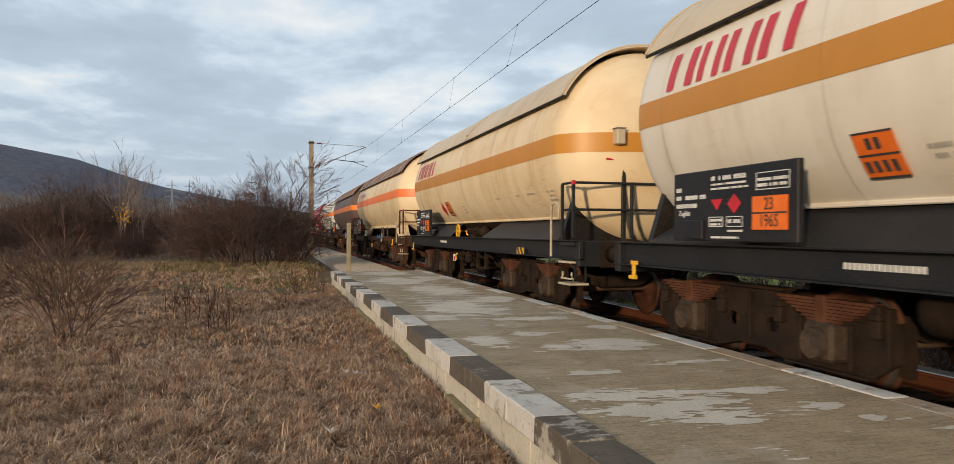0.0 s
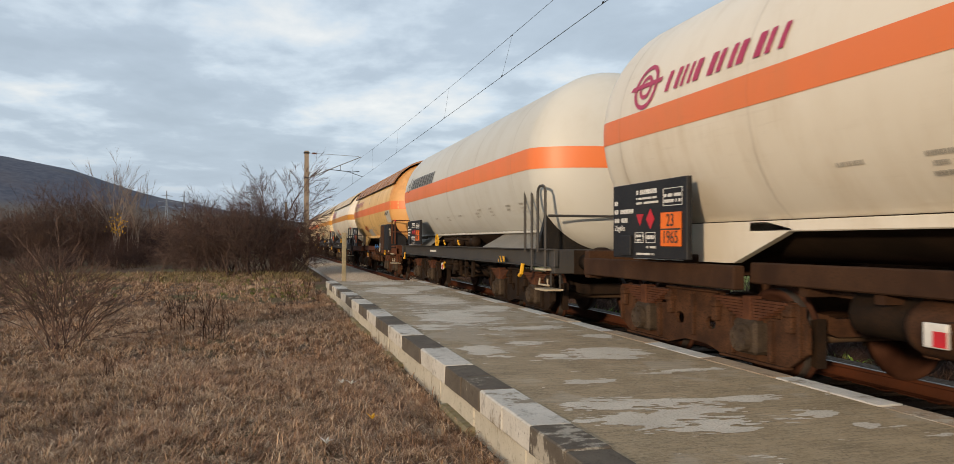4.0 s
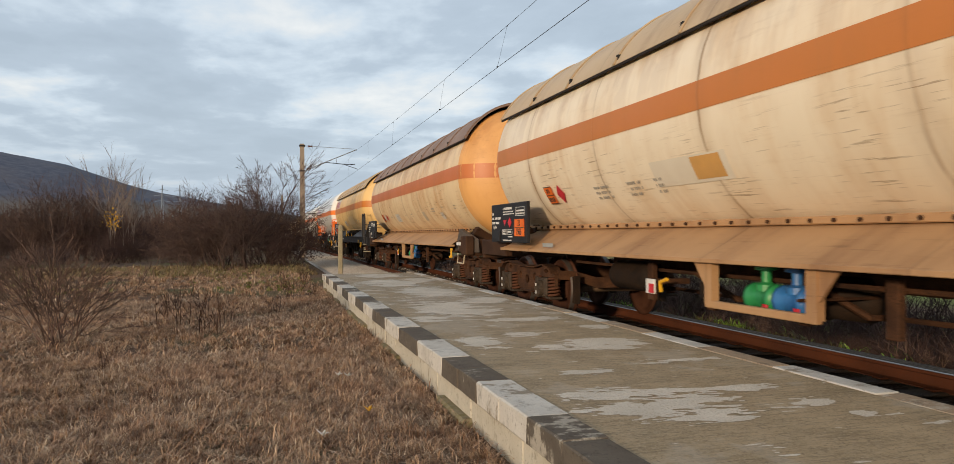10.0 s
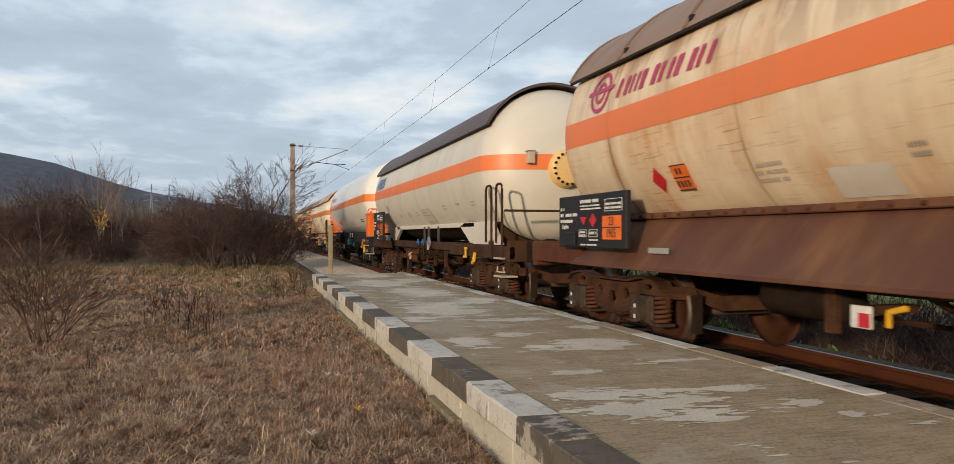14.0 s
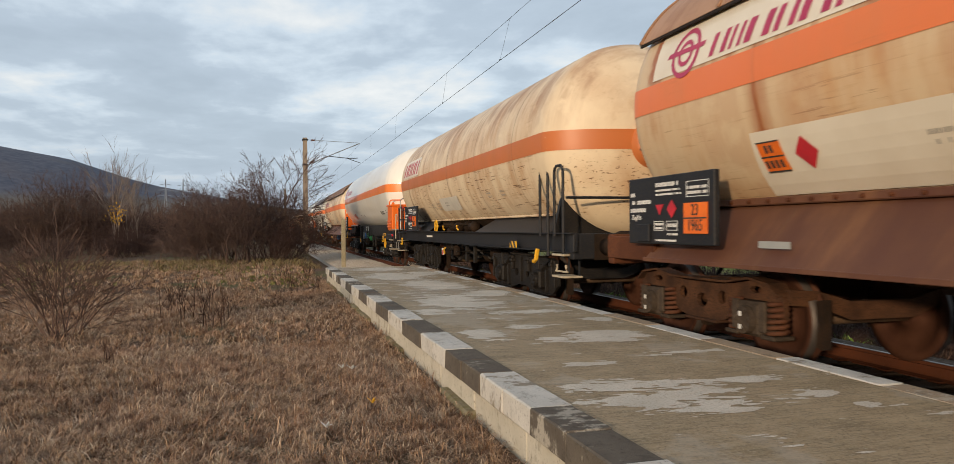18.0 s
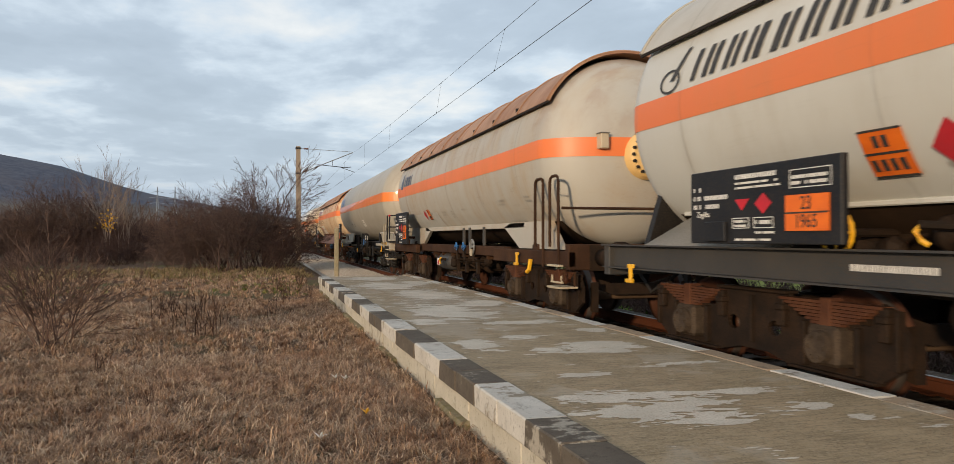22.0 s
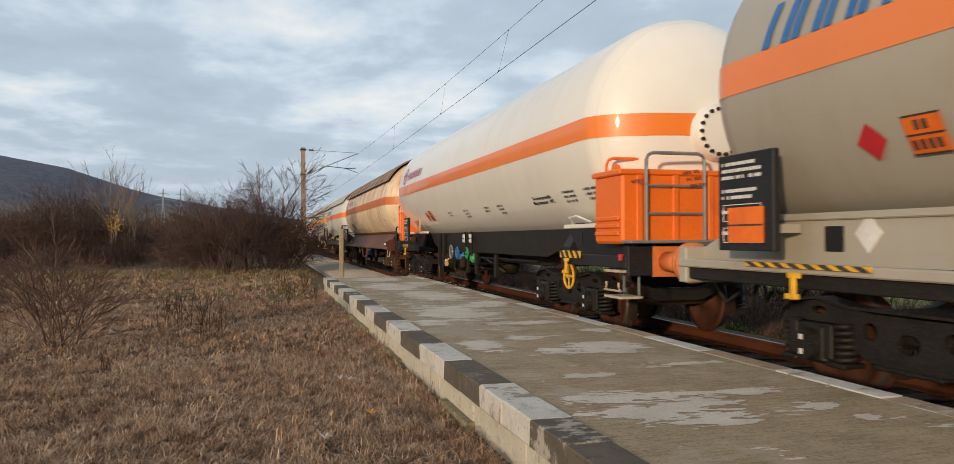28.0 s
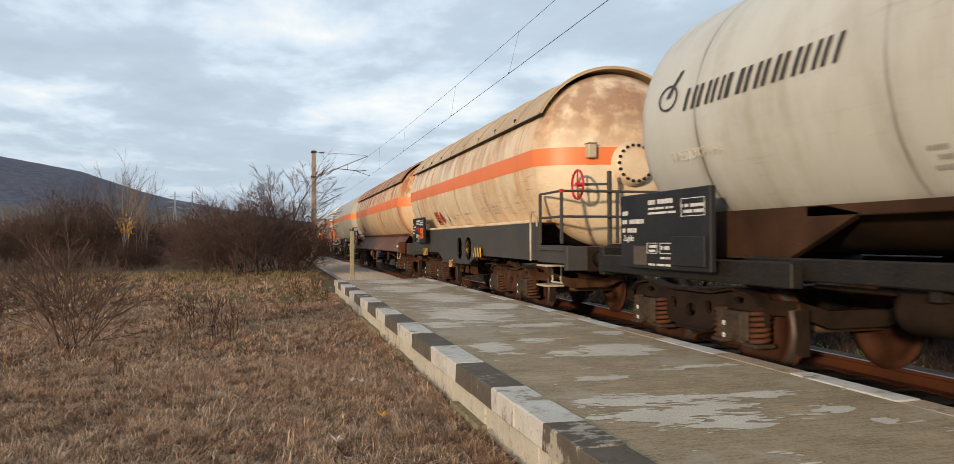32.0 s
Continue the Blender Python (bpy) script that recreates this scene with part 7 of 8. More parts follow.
        (-256.57, -268.25, dict(plain_board=True, za=-0.165, zb=0.115, tank="old_grey", stripe="st_amber", roof="roof_grey", frame="half", fmat="frame_dirty", gmat="gear_brown", mark="worn", o1=0.9, o0=0.96, board=(0.1, 2.0, 1.2, 2.0), pl="do", rear="rail", patches=((1.3, 1.95, 1.66, 2.26, -0.25, "grey_patch"), (8.02, 8.6, 1.67, 2.5, -0.1, "grey_patch"), (8.1, 8.35, 2.82, 2.98, 0.05, "grey_patch"), (10.6, 11.2, 1.87, 2.14, 0.0, "label_white"), (11.15, 11.86, 2.17, 2.5, 0.0, "grey_patch"), (11.2, 11.7, 1.86, 2.16, 0.0, "grey_pale")), label="worn grey tank wagon with amber band and painted-over patches")),
        (-270.85, -281.6, dict(tank="grey", stripe="st_salmon", roof="roof_grey", mark="black", fmat="frame_grey", gmat="gear_dark", pl="od", o0=2.2, red_wheel=True, flange="grey", gap=(3.55, 6.75), label="pale grey tank wagon with a red brake wheel")),
        (-284.61, -297.9, dict(tank="stained", stripe="st_rust", roof="roof_brown", frame="skirt", fmat="frame_rust", bogie="coil", gmat="gear_brown", mark="ring", o1=0.6, o0=0.7, board=(-0.05, 1.82, 1.18, 1.83), pl="do", rear="none", patches=((4.4, 5.0, 1.62, 1.85, 0.0, "pale_patch"),), label="stained cream tank wagon with rusty skirt")),
        (-301.3, -315.18, dict(tank="white", stripe="st_orange", za=-0.165, zb=0.115, frame="free", bogie="coil", gmat="gear_black", mark="ring", rear="crash", R=1.50, zc=2.77, o1=1.15, o0=1.5, board=(1.2, 1.85, 1.22, 1.93), pl="do", buf="buffer_orange", flange="white", label="gleaming white tank wagon with orange band and crash boxes")),
        (-318.33, -332.5, dict(za=-0.115, zb=0.175, tank="warm_grey", stripe="st_orange", frame="free", fmat="warm", bogie="coil", gmat="gear_black", mark="blue", R=1.50, zc=2.70, o1=1.5, o0=1.2, board=(-0.05, 0.70, 1.22, 2.05), pl="do", rear="rail", buf="buffer_orange", scrawl=True, patches=((6.46, 7.1, 1.80, 2.07, 0.0, "label_white"),), sl=(3.2, 2.35), label="warm grey tank wagon with scrawled black saddle plate")),
        (-335.7, -349.56, dict(za=-0.153, zb=0.164, tank="rusty", stripe="st_salmon", roof="roof_rust", frame="skirt", fmat="frame_rust", bogie="coil", gmat="gear_brown", mark="", o1=0.8, o0=0.7, board=(-0.05, 1.6, 1.15, 1.85), pl="od", rear="none", patches=((4.2, 4.6, 1.75, 1.95, 0.0, "label_pale"), (9.2, 9.6, 1.70, 1.86, 0.0, "label_pale")), label="rust-streaked cream tank wagon with rusty sun shield")),
        (-352.47, -363.74, dict(tank="stained", stripe="st_salmon", roof="roof_tan", frame="deep", fmat="frame_grey", bogie="coil", gmat="gear_brown", o1=2.0, o0=2.3, board=(0.9, 2.6, 1.28, 1.98), pl="odw", rear="rail", red_wheel=True, flange="stained", patches=((3.1, 3.55, 1.82, 2.02, 0.0, "grey_patch"),), label="stained cream tank wagon on a deep grey frame")),
        (-367.62, -379.5, dict(plain_board=True, tank="dirty_grey", stripe="", frame="half", fmat="gear_black", bogie="coil", gmat="gear_dark", mark="small", R=1.42, zc=2.62, o1=0.3, o0=1.0, board=(-0.37, 1.5, 1.02, 1.84), rear="rail", label="dirty grey tank wagon with dark seams and ladder")),
    ]
    M["warm"] = M["warm_grey"]
    # where the buffers meet in the gap behind a wagon
    share = {-79.78: 0.36, -96.32: 0.40, -112.7: 0.46, -194.0: 0.61, -256.57: 0.60, -335.7: 0.41, -145.46: 0.55}
    n = len(rows)
    for i, (s1, s0, opt) in enumerate(rows):
        prev = rows[i - 1][1] if i else s1 + 3.2
        nxt = rows[i + 1][0] if i < n - 1 else s0 - 3.2
        b1 = s1 + (prev - s1) * (1 - share.get(rows[i - 1][0], 0.5))
        b0 = s0 - (s0 - nxt) * share.get(s1, 0.5)
        wagon(s1, s0, b1, b0, seed=i, **opt)


build_train()


def build_loco():
    """Red electric locomotive at the head of the train."""
    y0, y1 = 71.2, 87.0
    mid = (y0 + y1) / 2
    lo = empty("locomotive", pose(XC, mid, 0), "red electric locomotive with a raised pantograph heading the train", "locomotive")
    TRAIN.append((lo, mid))
    L = (y1 - y0) / 2 - 0.5
    red = surface("red_locomotive_paint", (0.42, 0.03, 0.03), (0.34, 0.03, 0.03), 2, 0.4, bump=0.05)
    bm = bmesh.new()
    prism(bm, [(-1.45, 1.15), (1.45, 1.15), (1.45, 2.9), (1.25, 3.7), (0.8, 3.9), (-0.8, 3.9), (-1.25, 3.7), (-1.45, 2.9)], "y", -L, L)
    part("body", bm, red, lo)
    part("underframe", boxm(-1.4, 1.4, -L + 0.1, L - 0.1, 0.8, 1.15, bevel=0.02), M["gear_black"], lo)
    for s in (-1, 1):
        part("side_band", boxm(s * 1.455 - 0.006, s * 1.455 + 0.006, -L + 0.2, L - 0.2, 1.5, 1.75), M["chalk"], lo)
        for k in range(4):
            part("side_window", boxm(s * 1.455 - 0.01, s * 1.455 + 0.01, -3.6 + 2 * k, -2.6 + 2 * k, 2.2, 2.8, bevel=0.004), M["dark"], lo)
        part("windscreen", boxm(-1.1, 1.1, s * (L + 0.005) - 0.01, s * (L + 0.005) + 0.01, 2.2, 3.0, bevel=0.004), M["dark"], lo)
        add_bogie(lo, "coil", M["gear_black"], s * 4.0)
    pan = bmesh.new()
    yp = -L + 3.0
    rod(pan, [(0.35, yp - 0.9, 4.0), (0.4, yp + 0.5, 4.7), (0.5, yp - 0.2, 5.33)], 0.03, 6)
    rod(pan, [(-0.35, yp - 0.9, 4.0), (-0.4, yp + 0.5, 4.7), (-0.5, yp - 0.2, 5.33)], 0.03, 6)
    part("pantograph_arm", pan, M["wire"], lo)
    part("collector_bow", rod(bmesh.new(), [(-0.95, yp - 0.2, 5.15), (-0.7, yp - 0.2, 5.36), (0.7, yp - 0.2, 5.36), (0.95, yp - 0.2, 5.15)], 0.035, 6), M["wire"], lo)
    part("roof_gear", boxm(-0.6, 0.6, -2, 2.5, 3.9, 4.15, bevel=0.03), M["gear_black"], lo)


build_loco()


# ---- plants ----
def twigs(rng, height, spread, stems, depth, lean=0.25, thick=0.02, fork=3, droop=0.0, base=0.15, wild=0.62, fine=0.003):
    """Bare branching wood as three-sided tapering prisms: vertices and faces."""
    vs, fs, lv = [], [], []

    def limb(p, d, ln, r, level):
        q = p + d * ln
        side = d.cross(Vector((0.3, 0.2, 0.9))).normalized()
        up = side.cross(d)
        o = len(vs)
        r2 = r * 0.62
        for k in range(3):
            a = 2.094 * k
            vs.append(tuple(p + (side * math.cos(a) + up * math.sin(a)) * r))
        if level <= 0:
            vs.append(tuple(q))
            for k in range(3):
                fs.append((o + k, o + (k + 1) % 3, o + 3))
                lv.append(0)
            return
        for k in range(3):
            a = 2.094 * k
            vs.append(tuple(q + (side * math.cos(a) + up * math.sin(a)) * r2))
        for k in range(3):
            fs.append((o + k, o + (k + 1) % 3, o + 3 + (k + 1) % 3, o + 3 + k))
            lv.append(level)
        n = fork if level > 1 else fork + 1
        for k in range(n):
            f = rng.uniform(0.3, 1.0) if k else 1.0
            nd = (d + Vector((rng.uniform(-1, 1), rng.uniform(-1, 1), rng.uniform(-0.75, 0.65) - droop)) * (wild if k else 0.30)).normalized()
            limb(p + d * ln * f, nd, ln * rng.uniform(0.5, 0.85), max(r2 * (0.75 if k else 0.95), fine), level - 1)

    for _ in range(stems):
        a = rng.uniform(0, 6.283)
        p = Vector((rng.uniform(-base, base), rng.uniform(-base, base), -0.05))
        d = Vector((math.cos(a) * lean * rng.uniform(0.2, 1) * spread, math.sin(a) * lean * rng.uniform(0.2, 1) * spread, 1)).normalized()
        limb(p, d, height * rng.uniform(0.30, 0.42), thick * rng.uniform(0.7, 1.1), depth)
    return vs, fs, lv


def bark(name, a, b, c):
    m, nt, bsdf = shader(name)
    tc = nt.nodes.new("ShaderNodeTexCoord").outputs["Object"]
    isl = nt.nodes.new("ShaderNodeNewGeometry").outputs["Random Per Island"]
    col = mix_node(nt, isl, a, b)
    col = mix_node(nt, ramp_node(nt, noise_node(nt, tc, 1.2, 3.0), 0.5, 0.75), col, c)
    nt.links.new(col, bsdf.inputs["Base Color"])
    bsdf.inputs["Roughness"].default_value = 0.9
    bsdf.inputs["Specular IOR Level"].default_value = 0.12
    return m


M["bark"] = bark("bare_brown_twigs", (0.072, 0.046, 0.037), (0.135, 0.088, 0.068), (0.105, 0.062, 0.053))
M["bark_red"] = bark("reddish_bare_twigs", (0.105, 0.055, 0.044), (0.175, 0.098, 0.073), (0.14, 0.07, 0.057))
M["bark_pale"] = bark("pale_birch_twigs", (0.15, 0.115, 0.095), (0.26, 0.21, 0.175), (0.12, 0.09, 0.075))
M["bark_dark"] = bark("dark_thicket_twigs", (0.036, 0.023, 0.020), (0.070, 0.044, 0.037), (0.058, 0.032, 0.029))
M["bark_mid"] = bark("grey_brown_bare_twigs", (0.062, 0.042, 0.036), (0.115, 0.078, 0.064), (0.085, 0.052, 0.047))
M["bark_weed"] = bark("dark_weed_stalks", (0.038, 0.022, 0.016), (0.075, 0.04, 0.028), (0.10, 0.065, 0.045))


def plant(name, mat, seed, label, category, group="", split=True, **kw):
    """A bare plant as a thing: its stems, and the crown of fine twigs."""
    vs, fs, lv = twigs(random.Random(seed), **kw)
    top = max(lv)
    ob = empty(name, pose(0, 0, 0), label, category, group)
    for pname, keep in (("trunk" if category in ("tree", "birch") else "branch_frame", lambda l: l >= top - 1), ("crown", lambda l: l < top - 1)):
        sel = [f for f, l in zip(fs, lv) if keep(l)]
        used = sorted({i for f in sel for i in f})
        ix = {i: k for k, i in enumerate(used)}
        me = bpy.data.meshes.new(pname)
        me.from_pydata([vs[i] for i in used], [], [tuple(ix[i] for i in f) for f in sel])
        me.materials.append(mat)
        tagged(part(pname, me, None, ob), kind="stuff")
    return ob


def spot(x, y, s, rz, zs=1.0):
    return pose(x, y, ground_height(x, y) - 0.02, 0, 0, rz) @ Matrix.Diagonal((s, s, s * zs, 1))


def build_plants():
    rng = random.Random(11)

    def many(kinds, places):
        """The first of each kind is set at its first place, the rest are copies."""
        used = set()
        for k, (x, y, sc, rz, zs) in enumerate(places):
            ob = kinds[k % len(kinds)]
            if ob.name in used:
                copy_thing(ob, spot(x, y, sc, rz, zs))
            else:
                used.add(ob.name)
                first.append((ob, spot(x, y, sc, rz, zs)))
    first = []
    # the bare shrub in the meadow and the dry weeds beside it
    shrub = plant("bare_shrub", M["bark"], 3, "bare reddish-brown shrub in the dry grass", "shrub", height=1.62, spread=1.7, stems=19, depth=4, lean=0.6, thick=0.012, fork=3, base=0.20, wild=0.75, fine=0.0036)
    many([shrub], [(-2.50, 10.3, 1.0, 0, 1.0), (-4.3, 12.6, 0.8, 120, 1.0)])
    weeds = [plant("dry_weed", M["bark_weed"], 5 + k, "dry upright weed stalks in the meadow", "weed", "dry weeds in the meadow", height=0.72, spread=0.7, stems=4, depth=2, lean=0.2, thick=0.006, fork=3, base=0.16, wild=0.8, fine=0.004) for k in range(2)]
    many(weeds, [(x, y, sc, 47 * k, 1.0) for k, (x, y, sc) in enumerate(((-0.95, 11.0, 1.15), (-0.72, 10.6, 1.0), (-1.15, 11.6, 1.2), (-0.55, 11.8, 0.85), (-3.5, 10.0, 0.9), (-1.5, 8.0, 0.6), (-1.6, 12.5, 1.0), (0.1, 13.5, 0.8), (-1.9, 5.6, 0.5), (-0.9, 6.4, 0.45), (0.5, 15.5, 0.9), (-3.6, 8.0, 0.6), (0.9, 18.2, 1.1), (0.4, 18.8, 1.1), (0.95, 16.9, 0.7), (-4.6, 13.2, 1.2)))])
    # the dense bush by the track, with one bare tree standing in it
    near = [plant("bare_bush", (M["bark_mid"], M["bark_dark"], M["bark"])[k], 20 + k, "dense leafless bush at the meadow's edge", "bush", "bushes by the track", height=4.3, spread=1.5, stems=22, depth=5, lean=0.62, thick=0.026, fork=3, base=0.8, wild=0.95, droop=0.02, fine=0.0052) for k in range(3)]
    many(near, [(x, y, sc, 67 * k, zs) for k, (x, y, sc, zs) in enumerate(((-1.1, 31.2, 0.80, 1.0), (0.3, 31.8, 0.74, 1.0), (-2.3, 32.0, 0.74, 0.95), (-0.4, 33.6, 0.90, 1.0), (-1.8, 34.0, 0.88, 1.0), (0.9, 32.6, 0.58, 1.0), (-3.1, 31.8, 0.50, 1.0), (0.9, 30.6, 0.42, 1.0), (-9.3, 46.0, 1.12, 1.0), (-10.7, 45.0, 1.05, 1.0), (-8.6, 44.4, 0.72, 1.0), (-12.2, 45.0, 0.85, 1.0), (-13.8, 46.5, 0.75, 1.0), (-15.4, 45.0, 0.7, 1.0), (-6.9, 54.0, 0.74, 1.0), (-5.6, 55.5, 0.72, 1.0), (-4.6, 54.0, 0.66, 1.0), (-8.2, 55.0, 0.8, 1.0)))])
    trees = [plant("bare_tree", M["bark_mid"], 40 + k, "bare grey-brown tree over the bushes", "tree", "bare trees", height=6.0, spread=1.0, stems=3, depth=6, lean=0.45, thick=0.070, fork=3, base=0.25, wild=0.72, fine=0.0085) for k in range(2)]
    many(trees, [(0.15, 33.0, 0.80, 30, 1.0), (-9.8, 46.5, 0.66, 80, 1.0), (-2.2, 35.0, 0.58, 200, 1.0), (-12.4, 45.6, 0.5, 15, 1.0)] + [(-16.0 - 2.2 * k + rng.uniform(-0.5, 0.5), 44 + rng.uniform(-3, 9), rng.uniform(0.40, 0.52), 53 * k, 1.0) for k in range(4)] + [(d * math.sin(radians(a)), d * math.cos(radians(a)), s_, 61 * a, 1.0) for a, d, s_ in ((36, 95, 1.2), (39, 80, 1.0), (41, 88, 1.25), (44, 76, 1.1), (46.5, 84, 1.0), (49, 70, 1.15), (52, 78, 0.95), (54, 66, 1.1), (57, 72, 1.0), (33, 105, 1.2), (60, 64, 0.9))])
    birch = [plant("bare_birch", M["bark_pale"], 51, "slender pale birch with bare twigs", "birch", "bare birches", height=5.9, spread=0.5, stems=3, depth=5, lean=0.14, thick=0.04, fork=3, base=0.5, wild=0.32, fine=0.0055)]
    many(birch, [(-7.75, 42.0, 0.92, 10, 1.0), (-7.1, 43.5, 0.80, 130, 1.0)])
    # the thicket beyond the meadow
    thicket = [plant("thicket_bush", M["bark_mid"] if k % 2 else M["bark_dark"], 60 + k, "brown leafless bush in the thicket", "bush", "thicket beyond the meadow", height=2.5, spread=1.4, stems=22, depth=4, lean=0.65, thick=0.020, fork=3, base=1.0, wild=1.0, fine=0.0075) for k in range(4)]
    places = [(-8.2 - 0.75 * k + rng.uniform(-0.5, 0.5), 33 + rng.uniform(-4, 4), rng.uniform(0.34, 0.52), 31 * k, 1.0) for k in range(14)]
    places += [(-5.2 + rng.uniform(-2.5, 2.5), 41 + rng.uniform(-3, 8), rng.uniform(0.4, 0.7), 41 * k, 1.0) for k in range(10)]
    places += [(rng.uniform(-34, -3.0), rng.uniform(48, 72), rng.uniform(0.9, 1.3), 71 * k, rng.uniform(0.8, 1.05)) for k in range(46)]
    many(thicket, places)
    # scrub on the far side of the track
    scrub = [plant("trackside_bush", M["bark_dark"] if k else M["bark"], 80 + k, "low dark scrub beyond the track", "bush", "scrub beyond the track", height=1.0, spread=1.6, stems=15, depth=3, lean=0.6, thick=0.009, fork=3, base=0.45, wild=0.95, fine=0.0042) for k in range(3)]
    many(scrub, [(XC + 3.4 + 7.0 * rng.random() ** 1.3, 2.0 + 50 * rng.random() ** 1.4, rng.uniform(0.9, 1.6), 37 * k, 1.0) for k in range(210)])
    many([plant("trackside_weed", M["bark"], 90, "dry weeds on the slope beyond the track", "weed", "weeds beyond the track", height=0.8, spread=0.9, stems=6, depth=2, lean=0.3, thick=0.005, fork=3, base=0.2)], [(XC + rng.uniform(3.6, 6.5), rng.uniform(3, 30), rng.uniform(0.8, 1.3), 91 * k, 1.0) for k in range(24)])
    for ob, m in first:
        ob.matrix_world = m
    # yellow leaves still hanging on one bush
    vs, fs = [], []
    r2 = random.Random(8)
    for _ in range(90):
        c = Vector((-7.2 + r2.gauss(0, 0.16), 39.6 + r2.gauss(0, 0.2), 2.06 + r2.gauss(0, 0.25)))
        u = Vector((r2.uniform(-1, 1), r2.uniform(-1, 1), r2.uniform(-1, 1))).normalized()
        v = u.cross(Vector((0, 0.3, 1))).normalized()
        o = len(vs)
        vs.extend([tuple(c + u * 0.06), tuple(c + v * 0.035), tuple(c - u * 0.06), tuple(c - v * 0.035)])
        fs.append((o, o + 1, o + 2, o + 3))
    me = bpy.data.meshes.new("yellow_leaves")
    me.from_pydata(vs, [], fs)
    me.materials.append(surface("yellow_leaf", (0.62, 0.36, 0.02), (0.5, 0.28, 0.02), 9, 0.8, bump=0.0))
    tagged(new("yellow_leaves", me), "cluster of yellow leaves left on a bare bush", "leaves", kind="stuff")


build_plants()


def blades(name, label, tufts, per, where, length, seed, mat, width=0.004, reach=0.8):
    """Tufts of drooping blades, all in one object."""
    rng = np.random.default_rng(seed)
    spots = where(rng, tufts)
    size = length * (0.55 + 0.9 * rng.random(len(spots)) ** 2)
    comb = 3.0 * np.sin(spots[:, 0] * 1.3 + 2.0 * np.sin(spots[:, 1] * 0.7)) + spots[:, 1] * 0.4
    home = np.repeat(np.arange(len(spots)), per)
    n = len(home)
    at = spots[home] + rng.normal(0, 0.045, (n, 2)) * (length / 0.2)
    ang = comb[home] + rng.normal(0, 1.7, n)
    ln = size[home] * rng.uniform(0.5, 1.25, n)
    out = reach * rng.uniform(0.35, 1.15, n)
    dx, dy = np.cos(ang), np.sin(ang)
    w = width * rng.uniform(0.6, 1.4, n)
    px, py = -dy * w, dx * w
    base = np.array([ground_height(x, y) for x, y in at.tolist()])
    rise = 0.62 * np.sqrt(np.clip(1.2 - out, 0.05, 1.0))
    v = np.empty((n, 7, 3))
    for k, (f, h, ww) in enumerate(((0.0, -0.02, 1.0), (0.36, 0.62, 0.95), (0.74, 0.80, 0.7))):
        x, y, z = at[:, 0] + dx * ln * out * f, at[:, 1] + dy * ln * out * f, base + ln * rise * h
        v[:, 2 * k] = np.stack([x - px * ww, y - py * ww, z], 1)
        v[:, 2 * k + 1] = np.stack([x + px * ww, y + py * ww, z], 1)
    v[:, 6] = np.stack([at[:, 0] + dx * ln * out, at[:, 1] + dy * ln * out, base + ln * rise * rng.uniform(0.45, 0.95, n)], 1)
    faces = [q for k in range(0, n * 7, 7) for q in ((k, k + 1, k + 3, k + 2), (k + 2, k + 3, k + 5, k + 4), (k + 4, k + 5, k + 6))]
    me = bpy.data.meshes.new(name)
    me.from_pydata(v.reshape(-1, 3).tolist(), [], faces)
    me.materials.append(mat)
    return tagged(new(name, me), label, "grass", kind="stuff")


def grass_paint(name, cols, patch):
    m, nt, bsdf = shader(name)
    tc = nt.nodes.new("ShaderNodeTexCoord").outputs["Object"]
    isl = nt.nodes.new("ShaderNodeNewGeometry").outputs["Random Per Island"]
    rp = nt.nodes.new("ShaderNodeValToRGB")
    e = rp.color_ramp.elements
    e[0].color, e[1].color = (*cols[0], 1), (*cols[-1], 1)
    for k, c in enumerate(cols[1:-1]):
        e.new((k + 1) / (len(cols) - 1)).color = (*c, 1)
    nt.links.new(isl, rp.inputs[0])
    col = mix_node(nt, math_node(nt, "MULTIPLY", ramp_node(nt, noise_node(nt, tc, 0.9, 4.0), 0.45, 0.68), 0.5), rp.outputs[0], patch)
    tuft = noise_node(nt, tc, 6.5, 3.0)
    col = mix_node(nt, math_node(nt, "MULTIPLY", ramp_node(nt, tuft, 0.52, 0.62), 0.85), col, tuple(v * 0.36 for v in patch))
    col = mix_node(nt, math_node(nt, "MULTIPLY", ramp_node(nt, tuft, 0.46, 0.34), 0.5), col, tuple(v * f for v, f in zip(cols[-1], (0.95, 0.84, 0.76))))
    nt.links.new(col, bsdf.inputs["Base Color"])
    bsdf.inputs["Roughness"].default_value = 0.85
    bsdf.inputs["Specular IOR Level"].default_value = 0.15
    return m


